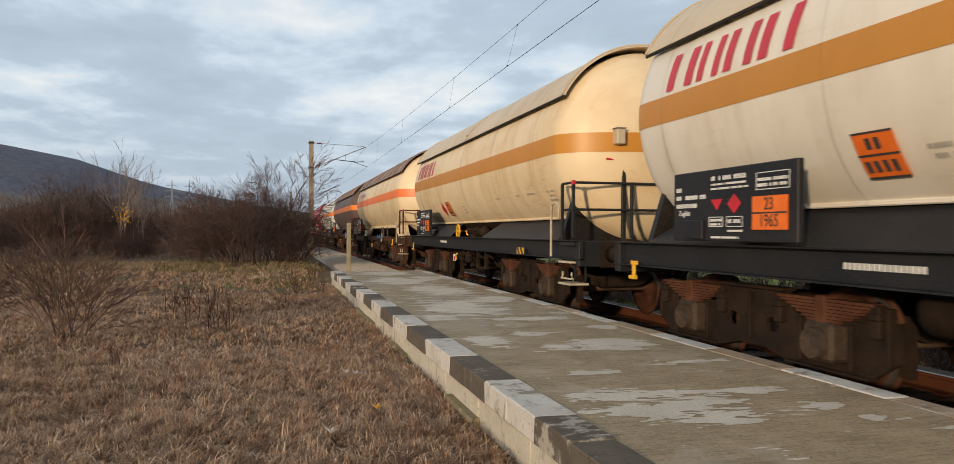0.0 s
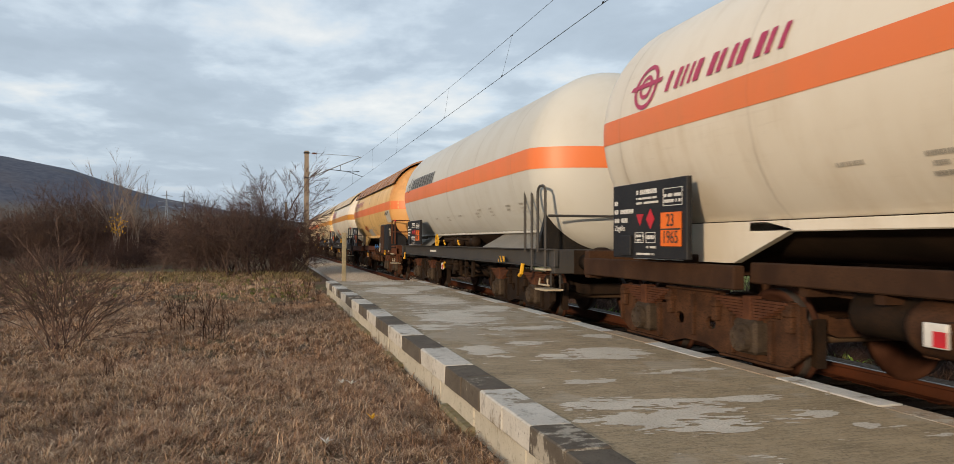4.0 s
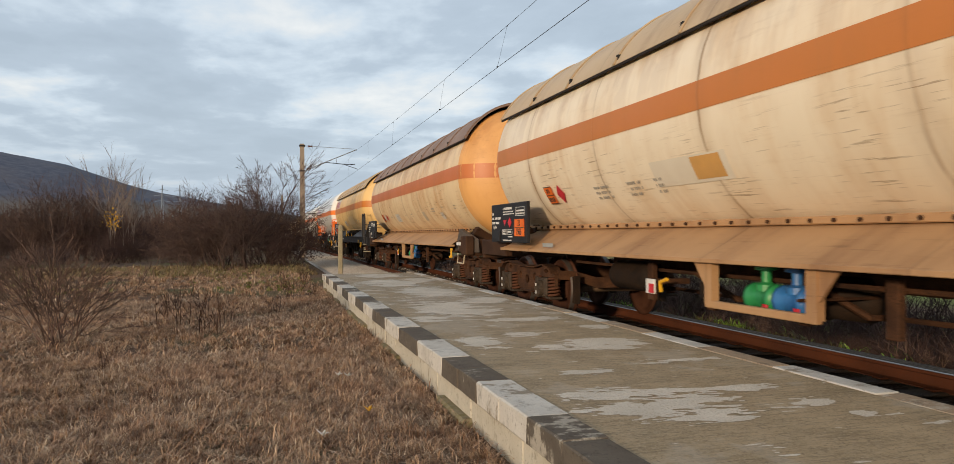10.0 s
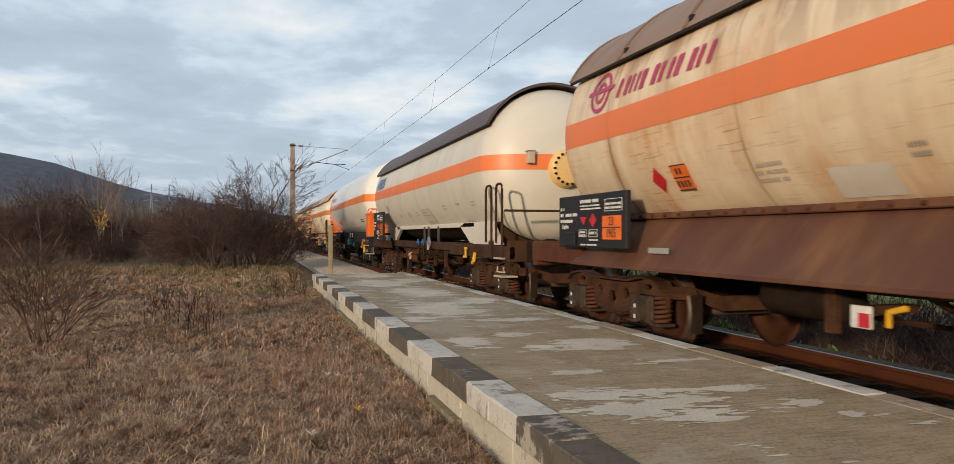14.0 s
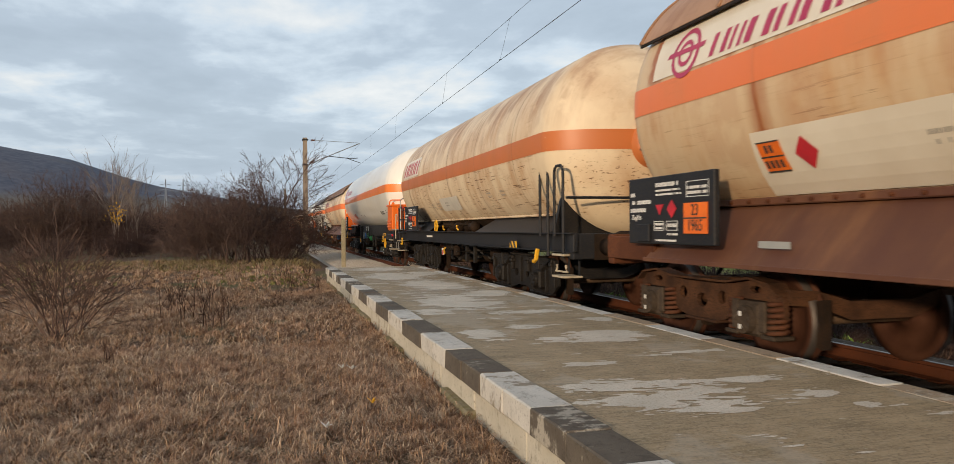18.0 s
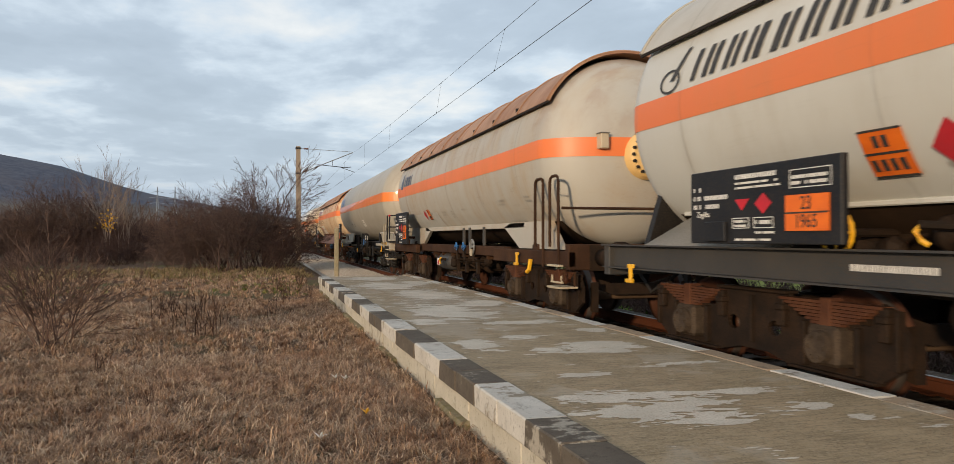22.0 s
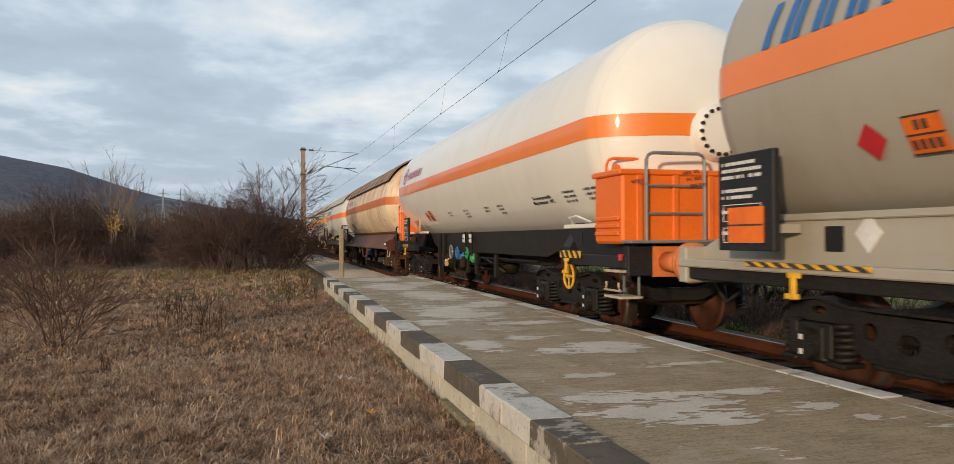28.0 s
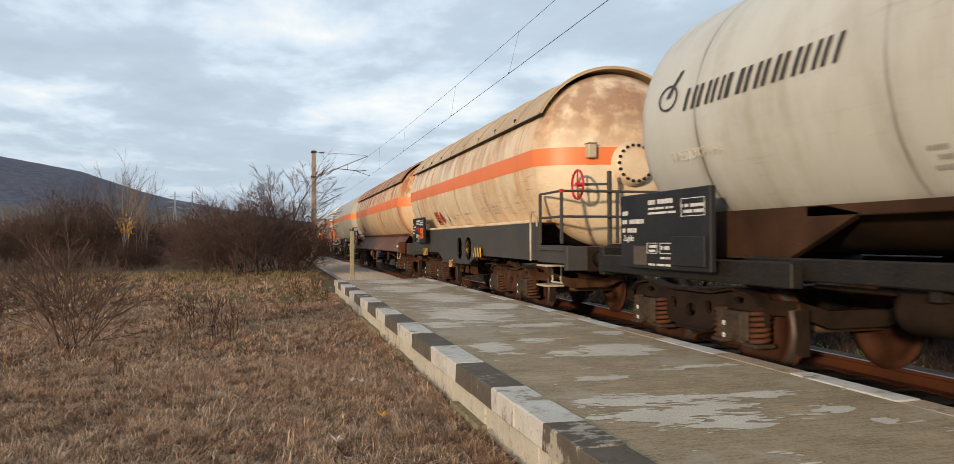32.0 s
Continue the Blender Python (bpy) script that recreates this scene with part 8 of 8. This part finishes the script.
def build_grass():
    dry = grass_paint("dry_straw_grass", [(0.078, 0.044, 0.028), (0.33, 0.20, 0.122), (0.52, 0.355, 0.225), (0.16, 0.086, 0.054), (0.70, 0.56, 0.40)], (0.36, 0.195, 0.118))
    green = grass_paint("green_grass", [(0.10, 0.13, 0.03), (0.17, 0.19, 0.05), (0.27, 0.24, 0.09)], (0.22, 0.17, 0.08))

    def wedge(ya, yb):
        def f(rng, n):
            y = ya + (yb - ya) * rng.random(n) ** 0.75
            x = -0.34 * y - 0.5 + (1.80 + 0.34 * y) * rng.random(n)
            lump = np.sin(x * 4.3 + 2.1 * np.sin(y * 1.9)) * np.sin(y * 3.7 + 1.6 * np.cos(x * 2.6))
            keep = (lump + rng.uniform(-1.0, 2.0, n) > -0.25) & (x < 1.30)
            return np.stack([x, y], 1)[keep]
        return f
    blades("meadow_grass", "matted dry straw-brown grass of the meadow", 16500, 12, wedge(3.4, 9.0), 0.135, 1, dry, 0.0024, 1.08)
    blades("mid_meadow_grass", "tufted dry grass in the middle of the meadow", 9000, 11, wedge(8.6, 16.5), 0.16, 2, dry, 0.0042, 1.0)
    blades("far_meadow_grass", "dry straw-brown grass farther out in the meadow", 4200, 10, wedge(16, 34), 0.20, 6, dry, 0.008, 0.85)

    def around(rng, n):
        y = rng.uniform(-7.0, 3.6, n)
        return np.stack([rng.uniform(-7.0, 1.28, n), y], 1)
    blades("trodden_grass", "short dry grass round the viewpoint", 4200, 8, around, 0.13, 14, dry, 0.0034, 1.05)

    def strip(rng, n):
        y = rng.uniform(18, 32, n)
        x = -0.33 * y - 1 + (2.0 + 0.33 * y) * rng.random(n)
        keep = np.sin(x * 0.9 + y * 0.35) + rng.uniform(-1, 1, n) > 0.3
        return np.stack([x, y], 1)[keep]
    blades("green_grass", "patchy green grass before the bushes", 800, 16, strip, 0.15, 3, green, 0.009, 0.6)

    def verge(rng, n):
        y = rng.uniform(25.5, 33.0, n)
        x = -0.36 * y - 1 + (2.6 + 0.36 * y) * rng.random(n)
        keep = (np.sin(x * 1.7) + np.sin(y * 2.3 + x) + rng.uniform(-1, 1.4, n) > -0.2) & (x < 1.9)
        return np.stack([x, y], 1)[keep]
    blades("verge_grass", "tall mixed dry and green grass at the bushes' foot", 1100, 9, verge, 0.36, 15, grass_paint("verge_grass_blade", [(0.13, 0.10, 0.045), (0.26, 0.19, 0.10), (0.17, 0.16, 0.055), (0.34, 0.25, 0.15)], (0.16, 0.10, 0.06)), 0.011, 0.55)

    def foot(rng, n):
        y = rng.uniform(3.0, 19.5, n)
        x = XL - 0.06 - np.abs(rng.normal(0, 0.09, n))
        return np.stack([x, y], 1)
    blades("wall_foot_grass", "taller dry grass along the platform wall", 1000, 12, foot, 0.15, 4, dry, 0.0026, 0.85)

    blades("straw_stalks", "long pale straw stalks lying in the matted grass", 520, 2, wedge(3.4, 13.0), 0.34, 9, grass_paint("bleached_straw", [(0.42, 0.33, 0.23), (0.60, 0.50, 0.38), (0.50, 0.36, 0.24)], (0.46, 0.34, 0.23)), 0.0017, 1.19)

    def weedy(rng, n):
        y = 4.0 + 14 * rng.random(n)
        x = XC + 2.6 + 2.4 * rng.random(n)
        keep = np.sin(x * 2.2 + y * 0.9) + np.sin(y * 1.7) + rng.uniform(-0.4, 0.4, n) > 0.75
        return np.stack([x, y], 1)[keep]
    blades("green_weeds", "fresh green weeds behind the far rail", 1200, 14, weedy, 0.30, 12, grass_paint("fresh_green_weed", [(0.06, 0.12, 0.018), (0.14, 0.24, 0.032), (0.20, 0.27, 0.06)], (0.06, 0.08, 0.02)), 0.011, 0.7)

    def east(rng, n):
        y = 1.5 + 40 * rng.random(n) ** 1.3
        x = XC + 2.7 + 6.5 * rng.random(n)
        return np.stack([x, y], 1)
    blades("slope_grass", "mixed green and dry weeds on the slope beyond the track", 3600, 16, east, 0.36, 5, grass_paint("weedy_grass", [(0.035, 0.035, 0.016), (0.07, 0.05, 0.03), (0.085, 0.13, 0.022), (0.11, 0.08, 0.045)], (0.035, 0.03, 0.018)), 0.010, 0.6)


build_grass()


# ---- far distance ----
def build_distance():
    wood = shader("far_wooded_hill")
    m, nt, bsdf = wood
    tc = nt.nodes.new("ShaderNodeTexCoord").outputs["Object"]
    big, fine = noise_node(nt, tc, 0.006, 6.0), noise_node(nt, tc, 0.06, 5.0, (1.0, 1.0, 0.6))
    # aerial haze is painted in: the woods' tones are shifted to blue-grey
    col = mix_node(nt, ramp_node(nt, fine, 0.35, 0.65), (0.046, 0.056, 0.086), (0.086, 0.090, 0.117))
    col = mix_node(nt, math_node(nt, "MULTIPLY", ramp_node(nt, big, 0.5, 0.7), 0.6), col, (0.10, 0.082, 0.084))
    sep = nt.nodes.new("ShaderNodeSeparateXYZ")
    nt.links.new(tc, sep.inputs[0])
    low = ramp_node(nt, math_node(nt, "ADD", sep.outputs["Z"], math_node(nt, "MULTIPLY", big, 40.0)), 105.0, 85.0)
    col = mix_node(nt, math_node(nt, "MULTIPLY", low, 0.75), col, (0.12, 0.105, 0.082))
    nt.links.new(col, bsdf.inputs["Base Color"])
    bsdf.inputs["Roughness"].default_value = 1.0
    bm = bmesh.new()

    def ridge(a):
        """Height of the skyline, as a slope, by bearing in degrees east of the track's course."""
        knots = ((-62, 0.10), (-30, 0.12), (-20, 0.103), (-16.6, 0.094), (-13.2, 0.084), (-9.5, 0.0625), (-7.6, 0.0535), (-5.0, 0.046), (-2.0, 0.036), (2.0, 0.026), (10, 0.016), (30, 0.012), (90, 0.012))
        for (p, h), (q, g) in zip(knots, knots[1:]):
            if p <= a <= q:
                return h + (g - h) * (a - p) / (q - p)
        return 0.012
    cols = []
    for i in range(240):
        a = -62 + i * 0.62
        d0 = 1500.0
        col_v = []
        for j in range(14):
            u = j / 13
            d = d0 + 900 * u
            h = (ridge(a) * 2400) * math.sin(u * math.pi / 2) ** 1.2
            h *= 1 + 0.05 * noise.noise((a * 0.5, u * 4, 1)) * (1 - u) + 0.03 * noise.noise((a * 1.7, u * 9, 2)) * (1 - u)
            if j == 13:
                h += 2.2 * noise.noise((a * 6, 0, 5)) + 1.5 * noise.noise((a * 19, 0, 9))
            q = radians(a)
            col_v.append(bm.verts.new((d * math.sin(q), d * math.cos(q), h - 1.0)))
        cols.append(col_v)
    for a, b in zip(cols, cols[1:]):
        for j in range(13):
            bm.faces.new((a[j], b[j], b[j + 1], a[j + 1]))
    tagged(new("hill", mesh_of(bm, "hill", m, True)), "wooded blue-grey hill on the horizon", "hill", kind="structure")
    # pylon steel lightened and blued, so its colour carries the distance haze
    steel = surface("far_lattice_steel", (0.24, 0.27, 0.31), (0.27, 0.30, 0.34), 2, 0.7, bump=0.0)
    for x, y, s in ((-108, 864, 1.0), (-92, 880, 1.02)):
        py = empty("power_pylon", pose(x, y, 0, 0, 0, 20), "distant lattice power pylon with three pairs of arms", "pylon", "distant power pylons")
        bm = bmesh.new()
        for sx in (-1, 1):
            for sy in (-1, 1):
                rod(bm, [(3.2 * sx, 3.2 * sy, 0), (0.7 * sx, 0.7 * sy, 36), (0.2 * sx, 0.2 * sy, 56 * s)], 0.22, 4)
        for z in range(4, 52, 5):
            r = 3.2 - z * 0.06
            rod(bm, [(-r, -r, z), (r, r, z + 4)], 0.14, 4)
            rod(bm, [(r, -r, z), (-r, r, z + 4)], 0.14, 4)
        part("tower", bm, steel, py)
        for z, w in ((38, 7.5), (44, 8.5), (50, 6)):
            part("cross_arm", rod(bmesh.new(), [(-w, 0, z), (0, 0, z + 1.2), (w, 0, z)], 0.28, 4), steel, py)
    # far tree lines: sheaves of thin upright twigs
    rng = random.Random(77)
    vs, fs = [], []
    for k in range(1300):
        if k < 800:
            a = radians(rng.uniform(-27, 3))
            d = rng.uniform(90, 340)
        else:
            a = radians(rng.uniform(20, 72))
            d = rng.uniform(240, 420)
        x, y = d * math.sin(a), d * math.cos(a)
        if k < 800 and x > -4:
            continue
        h = rng.uniform(3.0, 6.5)
        for q in range(26):
            o = len(vs)
            cx, cy, z0 = x + rng.gauss(0, 1.6), y + rng.gauss(0, 1.2), rng.uniform(-0.2, 0.5) * h
            t, ln, w = rng.gauss(0, 0.45), rng.uniform(0.3, 0.6) * h, 0.05 + d * 0.0006
            vs.extend([(cx - w, cy, z0), (cx + w, cy, z0), (cx + ln * math.sin(t), cy, z0 + ln * math.cos(t))])
            fs.append((o, o + 1, o + 2))
    me = bpy.data.meshes.new("far_woods")
    me.from_pydata(vs, [], fs)
    me.materials.append(bark("far_bare_wood", (0.06, 0.048, 0.044), (0.11, 0.082, 0.068), (0.085, 0.065, 0.058)))
    tagged(new("far_woods", me), "brown leafless woods in the distance", "woods", kind="stuff")


build_distance()


# ---- the platform, with its stones ----
def platform_surface():
    m, nt, bsdf = shader("worn_wet_concrete")
    tc = nt.nodes.new("ShaderNodeTexCoord").outputs["Object"]
    big = noise_node(nt, tc, 0.55, 7.0, (1.0, 0.55, 1.0), 0.62)
    mid = noise_node(nt, tc, 3.0, 6.0)
    grain = noise_node(nt, tc, 55.0, 5.0, None, 0.7)
    brush = noise_node(nt, tc, 16.0, 6.0, (0.28, 2.4, 1.0), 0.7)
    col = mix_node(nt, ramp_node(nt, mid, 0.3, 0.7), (0.25, 0.186, 0.103), (0.375, 0.285, 0.17))
    col = mix_node(nt, math_node(nt, "MULTIPLY", ramp_node(nt, brush, 0.45, 0.66), 0.6), col, (0.115, 0.088, 0.05))
    col = mix_node(nt, math_node(nt, "MULTIPLY", ramp_node(nt, grain, 0.54, 0.62), 0.6), col, (0.37, 0.295, 0.20))
    col = mix_node(nt, math_node(nt, "MULTIPLY", ramp_node(nt, grain, 0.45, 0.36), 0.6), col, (0.095, 0.072, 0.045))
    # thin worn film of the old screed
    edge = math_node(nt, "ADD", big, math_node(nt, "MULTIPLY", mid, 0.35))
    flake = ramp_node(nt, edge, 0.70, 0.74)
    col = mix_node(nt, math_node(nt, "MULTIPLY", flake, 0.35), col, (0.36, 0.32, 0.26))
    nt.links.new(col, bsdf.inputs["Base Color"])
    bsdf.inputs["Roughness"].default_value = 0.82
    hgt = math_node(nt, "SUBTRACT", math_node(nt, "ADD", math_node(nt, "MULTIPLY", grain, 0.25), math_node(nt, "MULTIPLY", brush, 0.3)), math_node(nt, "MULTIPLY", flake, 0.5))
    bump_node(nt, bsdf, hgt, 0.5, 0.006)
    return m


def stone_paint(name, a, b, worn, amount):
    """Old whitewash or bare dark stone: flaked, pitted, with black grime and lichen."""
    m, nt, bsdf = shader(name)
    tc = nt.nodes.new("ShaderNodeTexCoord").outputs["Object"]
    info = nt.nodes.new("ShaderNodeObjectInfo")
    rnd = info.outputs["Random"]
    shift = nt.nodes.new("ShaderNodeVectorMath")
    shift.operation = "ADD"
    nt.links.new(tc, shift.inputs[0]), nt.links.new(info.outputs["Location"], shift.inputs[1])
    tc = shift.outputs[0]
    big = noise_node(nt, tc, 3.0, 8.0, None, 0.7)
    blot = noise_node(nt, tc, 7.0, 8.0, None, 0.75)
    drip = noise_node(nt, tc, 5.0, 6.0, (1.0, 2.6, 0.5), 0.65)
    pits = noise_node(nt, tc, 38.0, 5.0, None, 0.7)
    grain = noise_node(nt, tc, 150.0, 3.0)
    col = mix_node(nt, ramp_node(nt, big, 0.3, 0.7), a, b)
    wear = math_node(nt, "ADD", big, math_node(nt, "ADD", math_node(nt, "MULTIPLY", drip, 0.5), math_node(nt, "MULTIPLY", rnd, 0.16)))
    col = mix_node(nt, ramp_node(nt, wear, amount, amount + 0.06), col, worn)
    col = mix_node(nt, math_node(nt, "MULTIPLY", ramp_node(nt, blot, 0.55, 0.64), 0.6), col, tuple(v * 0.42 for v in b))
    col = mix_node(nt, math_node(nt, "MULTIPLY", ramp_node(nt, pits, 0.58, 0.68), 0.7), col, tuple(v * 0.35 for v in b))
    col = mix_node(nt, math_node(nt, "MULTIPLY", ramp_node(nt, grain, 0.5, 0.8), 0.35), col, tuple(v * 0.55 for v in a))
    nt.links.new(col, bsdf.inputs["Base Color"])
    bsdf.inputs["Roughness"].default_value = 0.9
    bsdf.inputs["Specular IOR Level"].default_value = 0.2
    bump_node(nt, bsdf, math_node(nt, "SUBTRACT", math_node(nt, "MULTIPLY", blot, 0.6), pits), 0.5, 0.006)
    return m


def build_platform():
    slab = structure("platform", boxm(XL + 0.245, XR - 0.16, PY0, PY1 - 0.05, -0.45, PZ - 0.006), platform_surface(), "low worn concrete platform with pale scaled patches")
    white = stone_paint("flaked_whitewash", (0.60, 0.57, 0.51), (0.44, 0.41, 0.36), (0.25, 0.21, 0.155), 0.92)
    dark = stone_paint("bare_dark_kerb_stone", (0.085, 0.070, 0.056), (0.14, 0.118, 0.092), (0.36, 0.325, 0.265), 0.93)
    tanst = stone_paint("tan_edge_stone", (0.36, 0.27, 0.18), (0.28, 0.21, 0.145), (0.42, 0.36, 0.28), 0.9)
    wall = stone_paint("whitewashed_wall", (0.54, 0.50, 0.41), (0.42, 0.38, 0.30), (0.24, 0.20, 0.145), 0.94)
    base = stone_paint("mossy_footing", (0.27, 0.225, 0.14), (0.20, 0.165, 0.10), (0.19, 0.16, 0.075), 0.8)
    rng = random.Random(21)

    def block(w, l, h):
        bm = boxm(0, w, -l / 2, l / 2, -h, 0, bevel=0.008)
        for v in bm.verts:
            v.co.x += rng.uniform(-0.004, 0.004)
            v.co.z += rng.uniform(-0.003, 0.003)
        return bm
    kw = [mesh_of(block(0.25, 0.505, 0.155), "kerb_stone", white) for _ in range(4)]
    kd = [mesh_of(block(0.25, 0.505, 0.155), "kerb_stone", dark) for _ in range(4)]
    k = 0
    y = 3.84 - 17 * 1.025
    while y < PY1 - 0.9:
        pale = k % 2 == 1
        for h in (0.256, 0.768):
            ob = part("kerb_stone", (kw if pale else kd)[rng.randrange(4)], None, slab, "flaked whitewashed kerb stone" if pale else "bare dark kerb stone")
            ob.location = (XL + rng.uniform(-0.007, 0.007), y + h, PZ + rng.uniform(-0.004, 0.006))
            ob.rotation_euler = (rng.uniform(-0.004, 0.004), 0, rng.uniform(-0.008, 0.008))
        y += 1.025
        k += 1
    # edge towards the track: alternate whitewashed and tan stones
    ew = mesh_of(block(0.19, 0.985, 0.16), "edge_stone", white)
    et = mesh_of(block(0.19, 0.985, 0.16), "edge_stone", tanst)
    y, k = -13.25, 0
    while y < PY1 - 0.5:
        pale = k % 2 == 1
        ob = part("edge_stone", ew if pale else et, None, slab, "whitewashed edge stone" if pale else "tan edge stone")
        ob.location = (XR - 0.17 + rng.uniform(-0.006, 0.006), y + 0.5, PZ + rng.uniform(-0.004, 0.004))
        y += 1.0
        k += 1
    # pale patches where the old screed has survived
    pale_screed = surface("pale_old_screed", (0.50, 0.45, 0.37), (0.61, 0.555, 0.465), 2.5, 0.9, bump=0.3, dist=0.004, grain=90, c=(0.34, 0.295, 0.23))
    spots = [(2.27, 3.94, 0.57, 0.40), (3.05, 4.18, 0.25, 0.11), (3.15, 3.73, 0.14, 0.11), (3.24, 3.36, 0.18, 0.08), (2.24, 5.02, 0.26, 0.09), (2.97, 6.24, 0.43, 0.34), (2.44, 6.20, 0.16, 0.17), (3.12, 5.18, 0.37, 0.11), (1.95, 6.65, 0.19, 0.42), (2.43, 9.71, 0.47, 1.0), (2.74, 12.72, 0.46, 0.95), (2.53, 15.34, 0.55, 0.97), (1.88, 8.62, 0.20, 0.25), (2.96, 8.28, 0.41, 0.24), (2.45, 7.04, 0.18, 0.17), (3.40, 7.37, 0.17, 0.15), (3.20, 10.91, 0.33, 0.5), (2.60, 18.1, 0.5, 0.7), (2.12, 4.27, 0.24, 0.20), (2.40, 3.50, 0.17, 0.09), (3.25, 16.16, 0.30, 0.55)]
    x0, x1, sx, sy = XL + 0.255, XR - 0.185, 0.030, 0.013

    def cover(x, y):
        f = max(1 - ((x - a) / p) ** 2 - ((y - b) / q) ** 2 for a, b, p, q in spots if abs(y - b) < 4) if y > 2.2 else -0.7
        f = max(f, -0.95) * 0.42
        n = noise.noise((x * 1.5, y * 4.6, 0)) * 0.55 + noise.noise((x * 4.2, y * 15, 1)) * 0.46 + noise.noise((x * 9, y * 38, 2)) * 0.42 + noise.noise((x * 21, y * 70, 4)) * 0.26
        return f + n - 0.12 + 0.26 * min(1, max(0, y - 5.5) / 5)
    YS = -4.0
    nx, ny = int((x1 - x0) / sx), int((19.2 - YS) / sy)
    field = [[cover(x0 + i * sx, YS + j * sy) for i in range(nx + 1)] for j in range(ny + 1)]
    vs, fs = [], []
    for j in range(ny):
        for i in range(nx):
            c = [(i, j), (i + 1, j), (i + 1, j + 1), (i, j + 1)]
            val = [field[q][p] for p, q in c]
            if max(val) <= 0:
                continue
            poly = []
            for k in range(4):
                (p, q), (r, t) = c[k], c[(k + 1) % 4]
                va, vb = val[k], val[(k + 1) % 4]
                if va > 0:
                    poly.append((p, q))
                if (va > 0) != (vb > 0):
                    u = va / (va - vb)
                    poly.append((p + (r - p) * u, q + (t - q) * u))
            fs.append(tuple(range(len(vs), len(vs) + len(poly))))
            vs.extend((x0 + p * sx, YS + q * sy, PZ - 0.0040) for p, q in poly)
    me = bpy.data.meshes.new("screed_remnant")
    me.from_pydata(vs, [], fs)
    me.materials.append(pale_screed)
    tagged(part("screed_remnant", me, None, slab, "ragged pale remnants of old cement screed"), kind="stuff")
    # walls under the kerbs, in uneven blocks
    y = PY0
    while y < PY1 - 0.05:
        l = min(rng.uniform(0.7, 1.15), PY1 - 0.05 - y)
        ob = part("wall_block", boxm(0.02, 0.245, 0.003, l - 0.003, -0.50, -0.157, bevel=0.010), wall, slab)
        ob.location = (XL + rng.uniform(0.0, 0.012), y, PZ)
        y += l
    y = PY0
    while y < PY1 - 0.6:
        l = rng.uniform(0.5, 1.0)
        if rng.random() < 0.4:
            ob = part("footing_stone", boxm(-0.05, 0.06, 0, l - 0.02, -0.46, -0.285 - rng.uniform(0, 0.04), bevel=0.02), base, slab)
            ob.location = (XL + rng.uniform(-0.01, 0.015), y, PZ)
        y += l
    part("track_side_wall", boxm(XR - 0.15, XR - 0.02, PY0, PY1 - 0.05, -0.45, PZ - 0.165), wall, slab)
    part("end_wall", boxm(XL + 0.03, XR - 0.03, PY1 - 0.048, PY1 + 0.02, -0.45, PZ - 0.004, bevel=0.012), wall, slab)
    # concrete stub post past the end
    post = empty("concrete_post", pose(1.98, 20.9, 0.0), "short weathered concrete post past the platform's end", "post")
    bm = boxm(-0.058, 0.058, -0.058, 0.058, -0.5, 1.60, bevel=0.012)
    part("shaft", bm, surface("lichened_concrete", (0.30, 0.25, 0.17), (0.22, 0.19, 0.12), 4, 0.9, bump=0.4, c=(0.38, 0.33, 0.2)), post)
    # litter in the grass
    for k, (x, y, c) in enumerate(((0.70, 5.3, "yellow"), (0.72, 6.9, "chalk"), (0.64, 6.98, "chalk"), (0.35, 4.9, "chalk"))):
        bm = bmesh.new()
        for q in range(5):
            a = q * 1.256
            quad(bm, (0, 0, 0.02), (0.02 * math.cos(a - 0.5), 0.02 * math.sin(a - 0.5), 0.04), (0.05 * math.cos(a), 0.05 * math.sin(a), 0.045 + 0.008 * q), (0.02 * math.cos(a + 0.5), 0.02 * math.sin(a + 0.5), 0.04))
        ob = tagged(new("flower" if c == "yellow" else "paper_scrap", mesh_of(bm, "scrap", M[c])), "yellow flower in the dry grass" if c == "yellow" else "small white paper scrap in the grass", "flower" if c == "yellow" else "litter")
        ob.location = (x, y, ground_height(x, y) + (0.08 if c == "yellow" else 0.03))


build_platform()


def motions():
    for ob, mid in TRAIN:
        walk(ob, [(t, pose(XC, mid + gone(t), 0)) for t in range(0, 33)])
    # the wheels roll while their wagon passes near
    where = dict((ob.name, mid) for ob, mid in TRAIN)
    for ob, m, y, owner in WHEELS:
        seen = [k for k in range(0, 961) if -2.0 < where[owner.name] + y + gone(k / 30) < 26.0]
        if not seen:
            continue
        ticks = sorted({0, 960, *range(seen[0], seen[-1] + 1)})
        flip = -1 if m.translation.x < 0 else 1
        rows = []
        for k in ticks:
            turn = gone(min(max(k, seen[0]), seen[-1]) / 30) / 0.46
            rows.append((k / 30, m @ Matrix.Rotation(flip * turn, 4, "X")))
        walk(ob, rows)


motions()
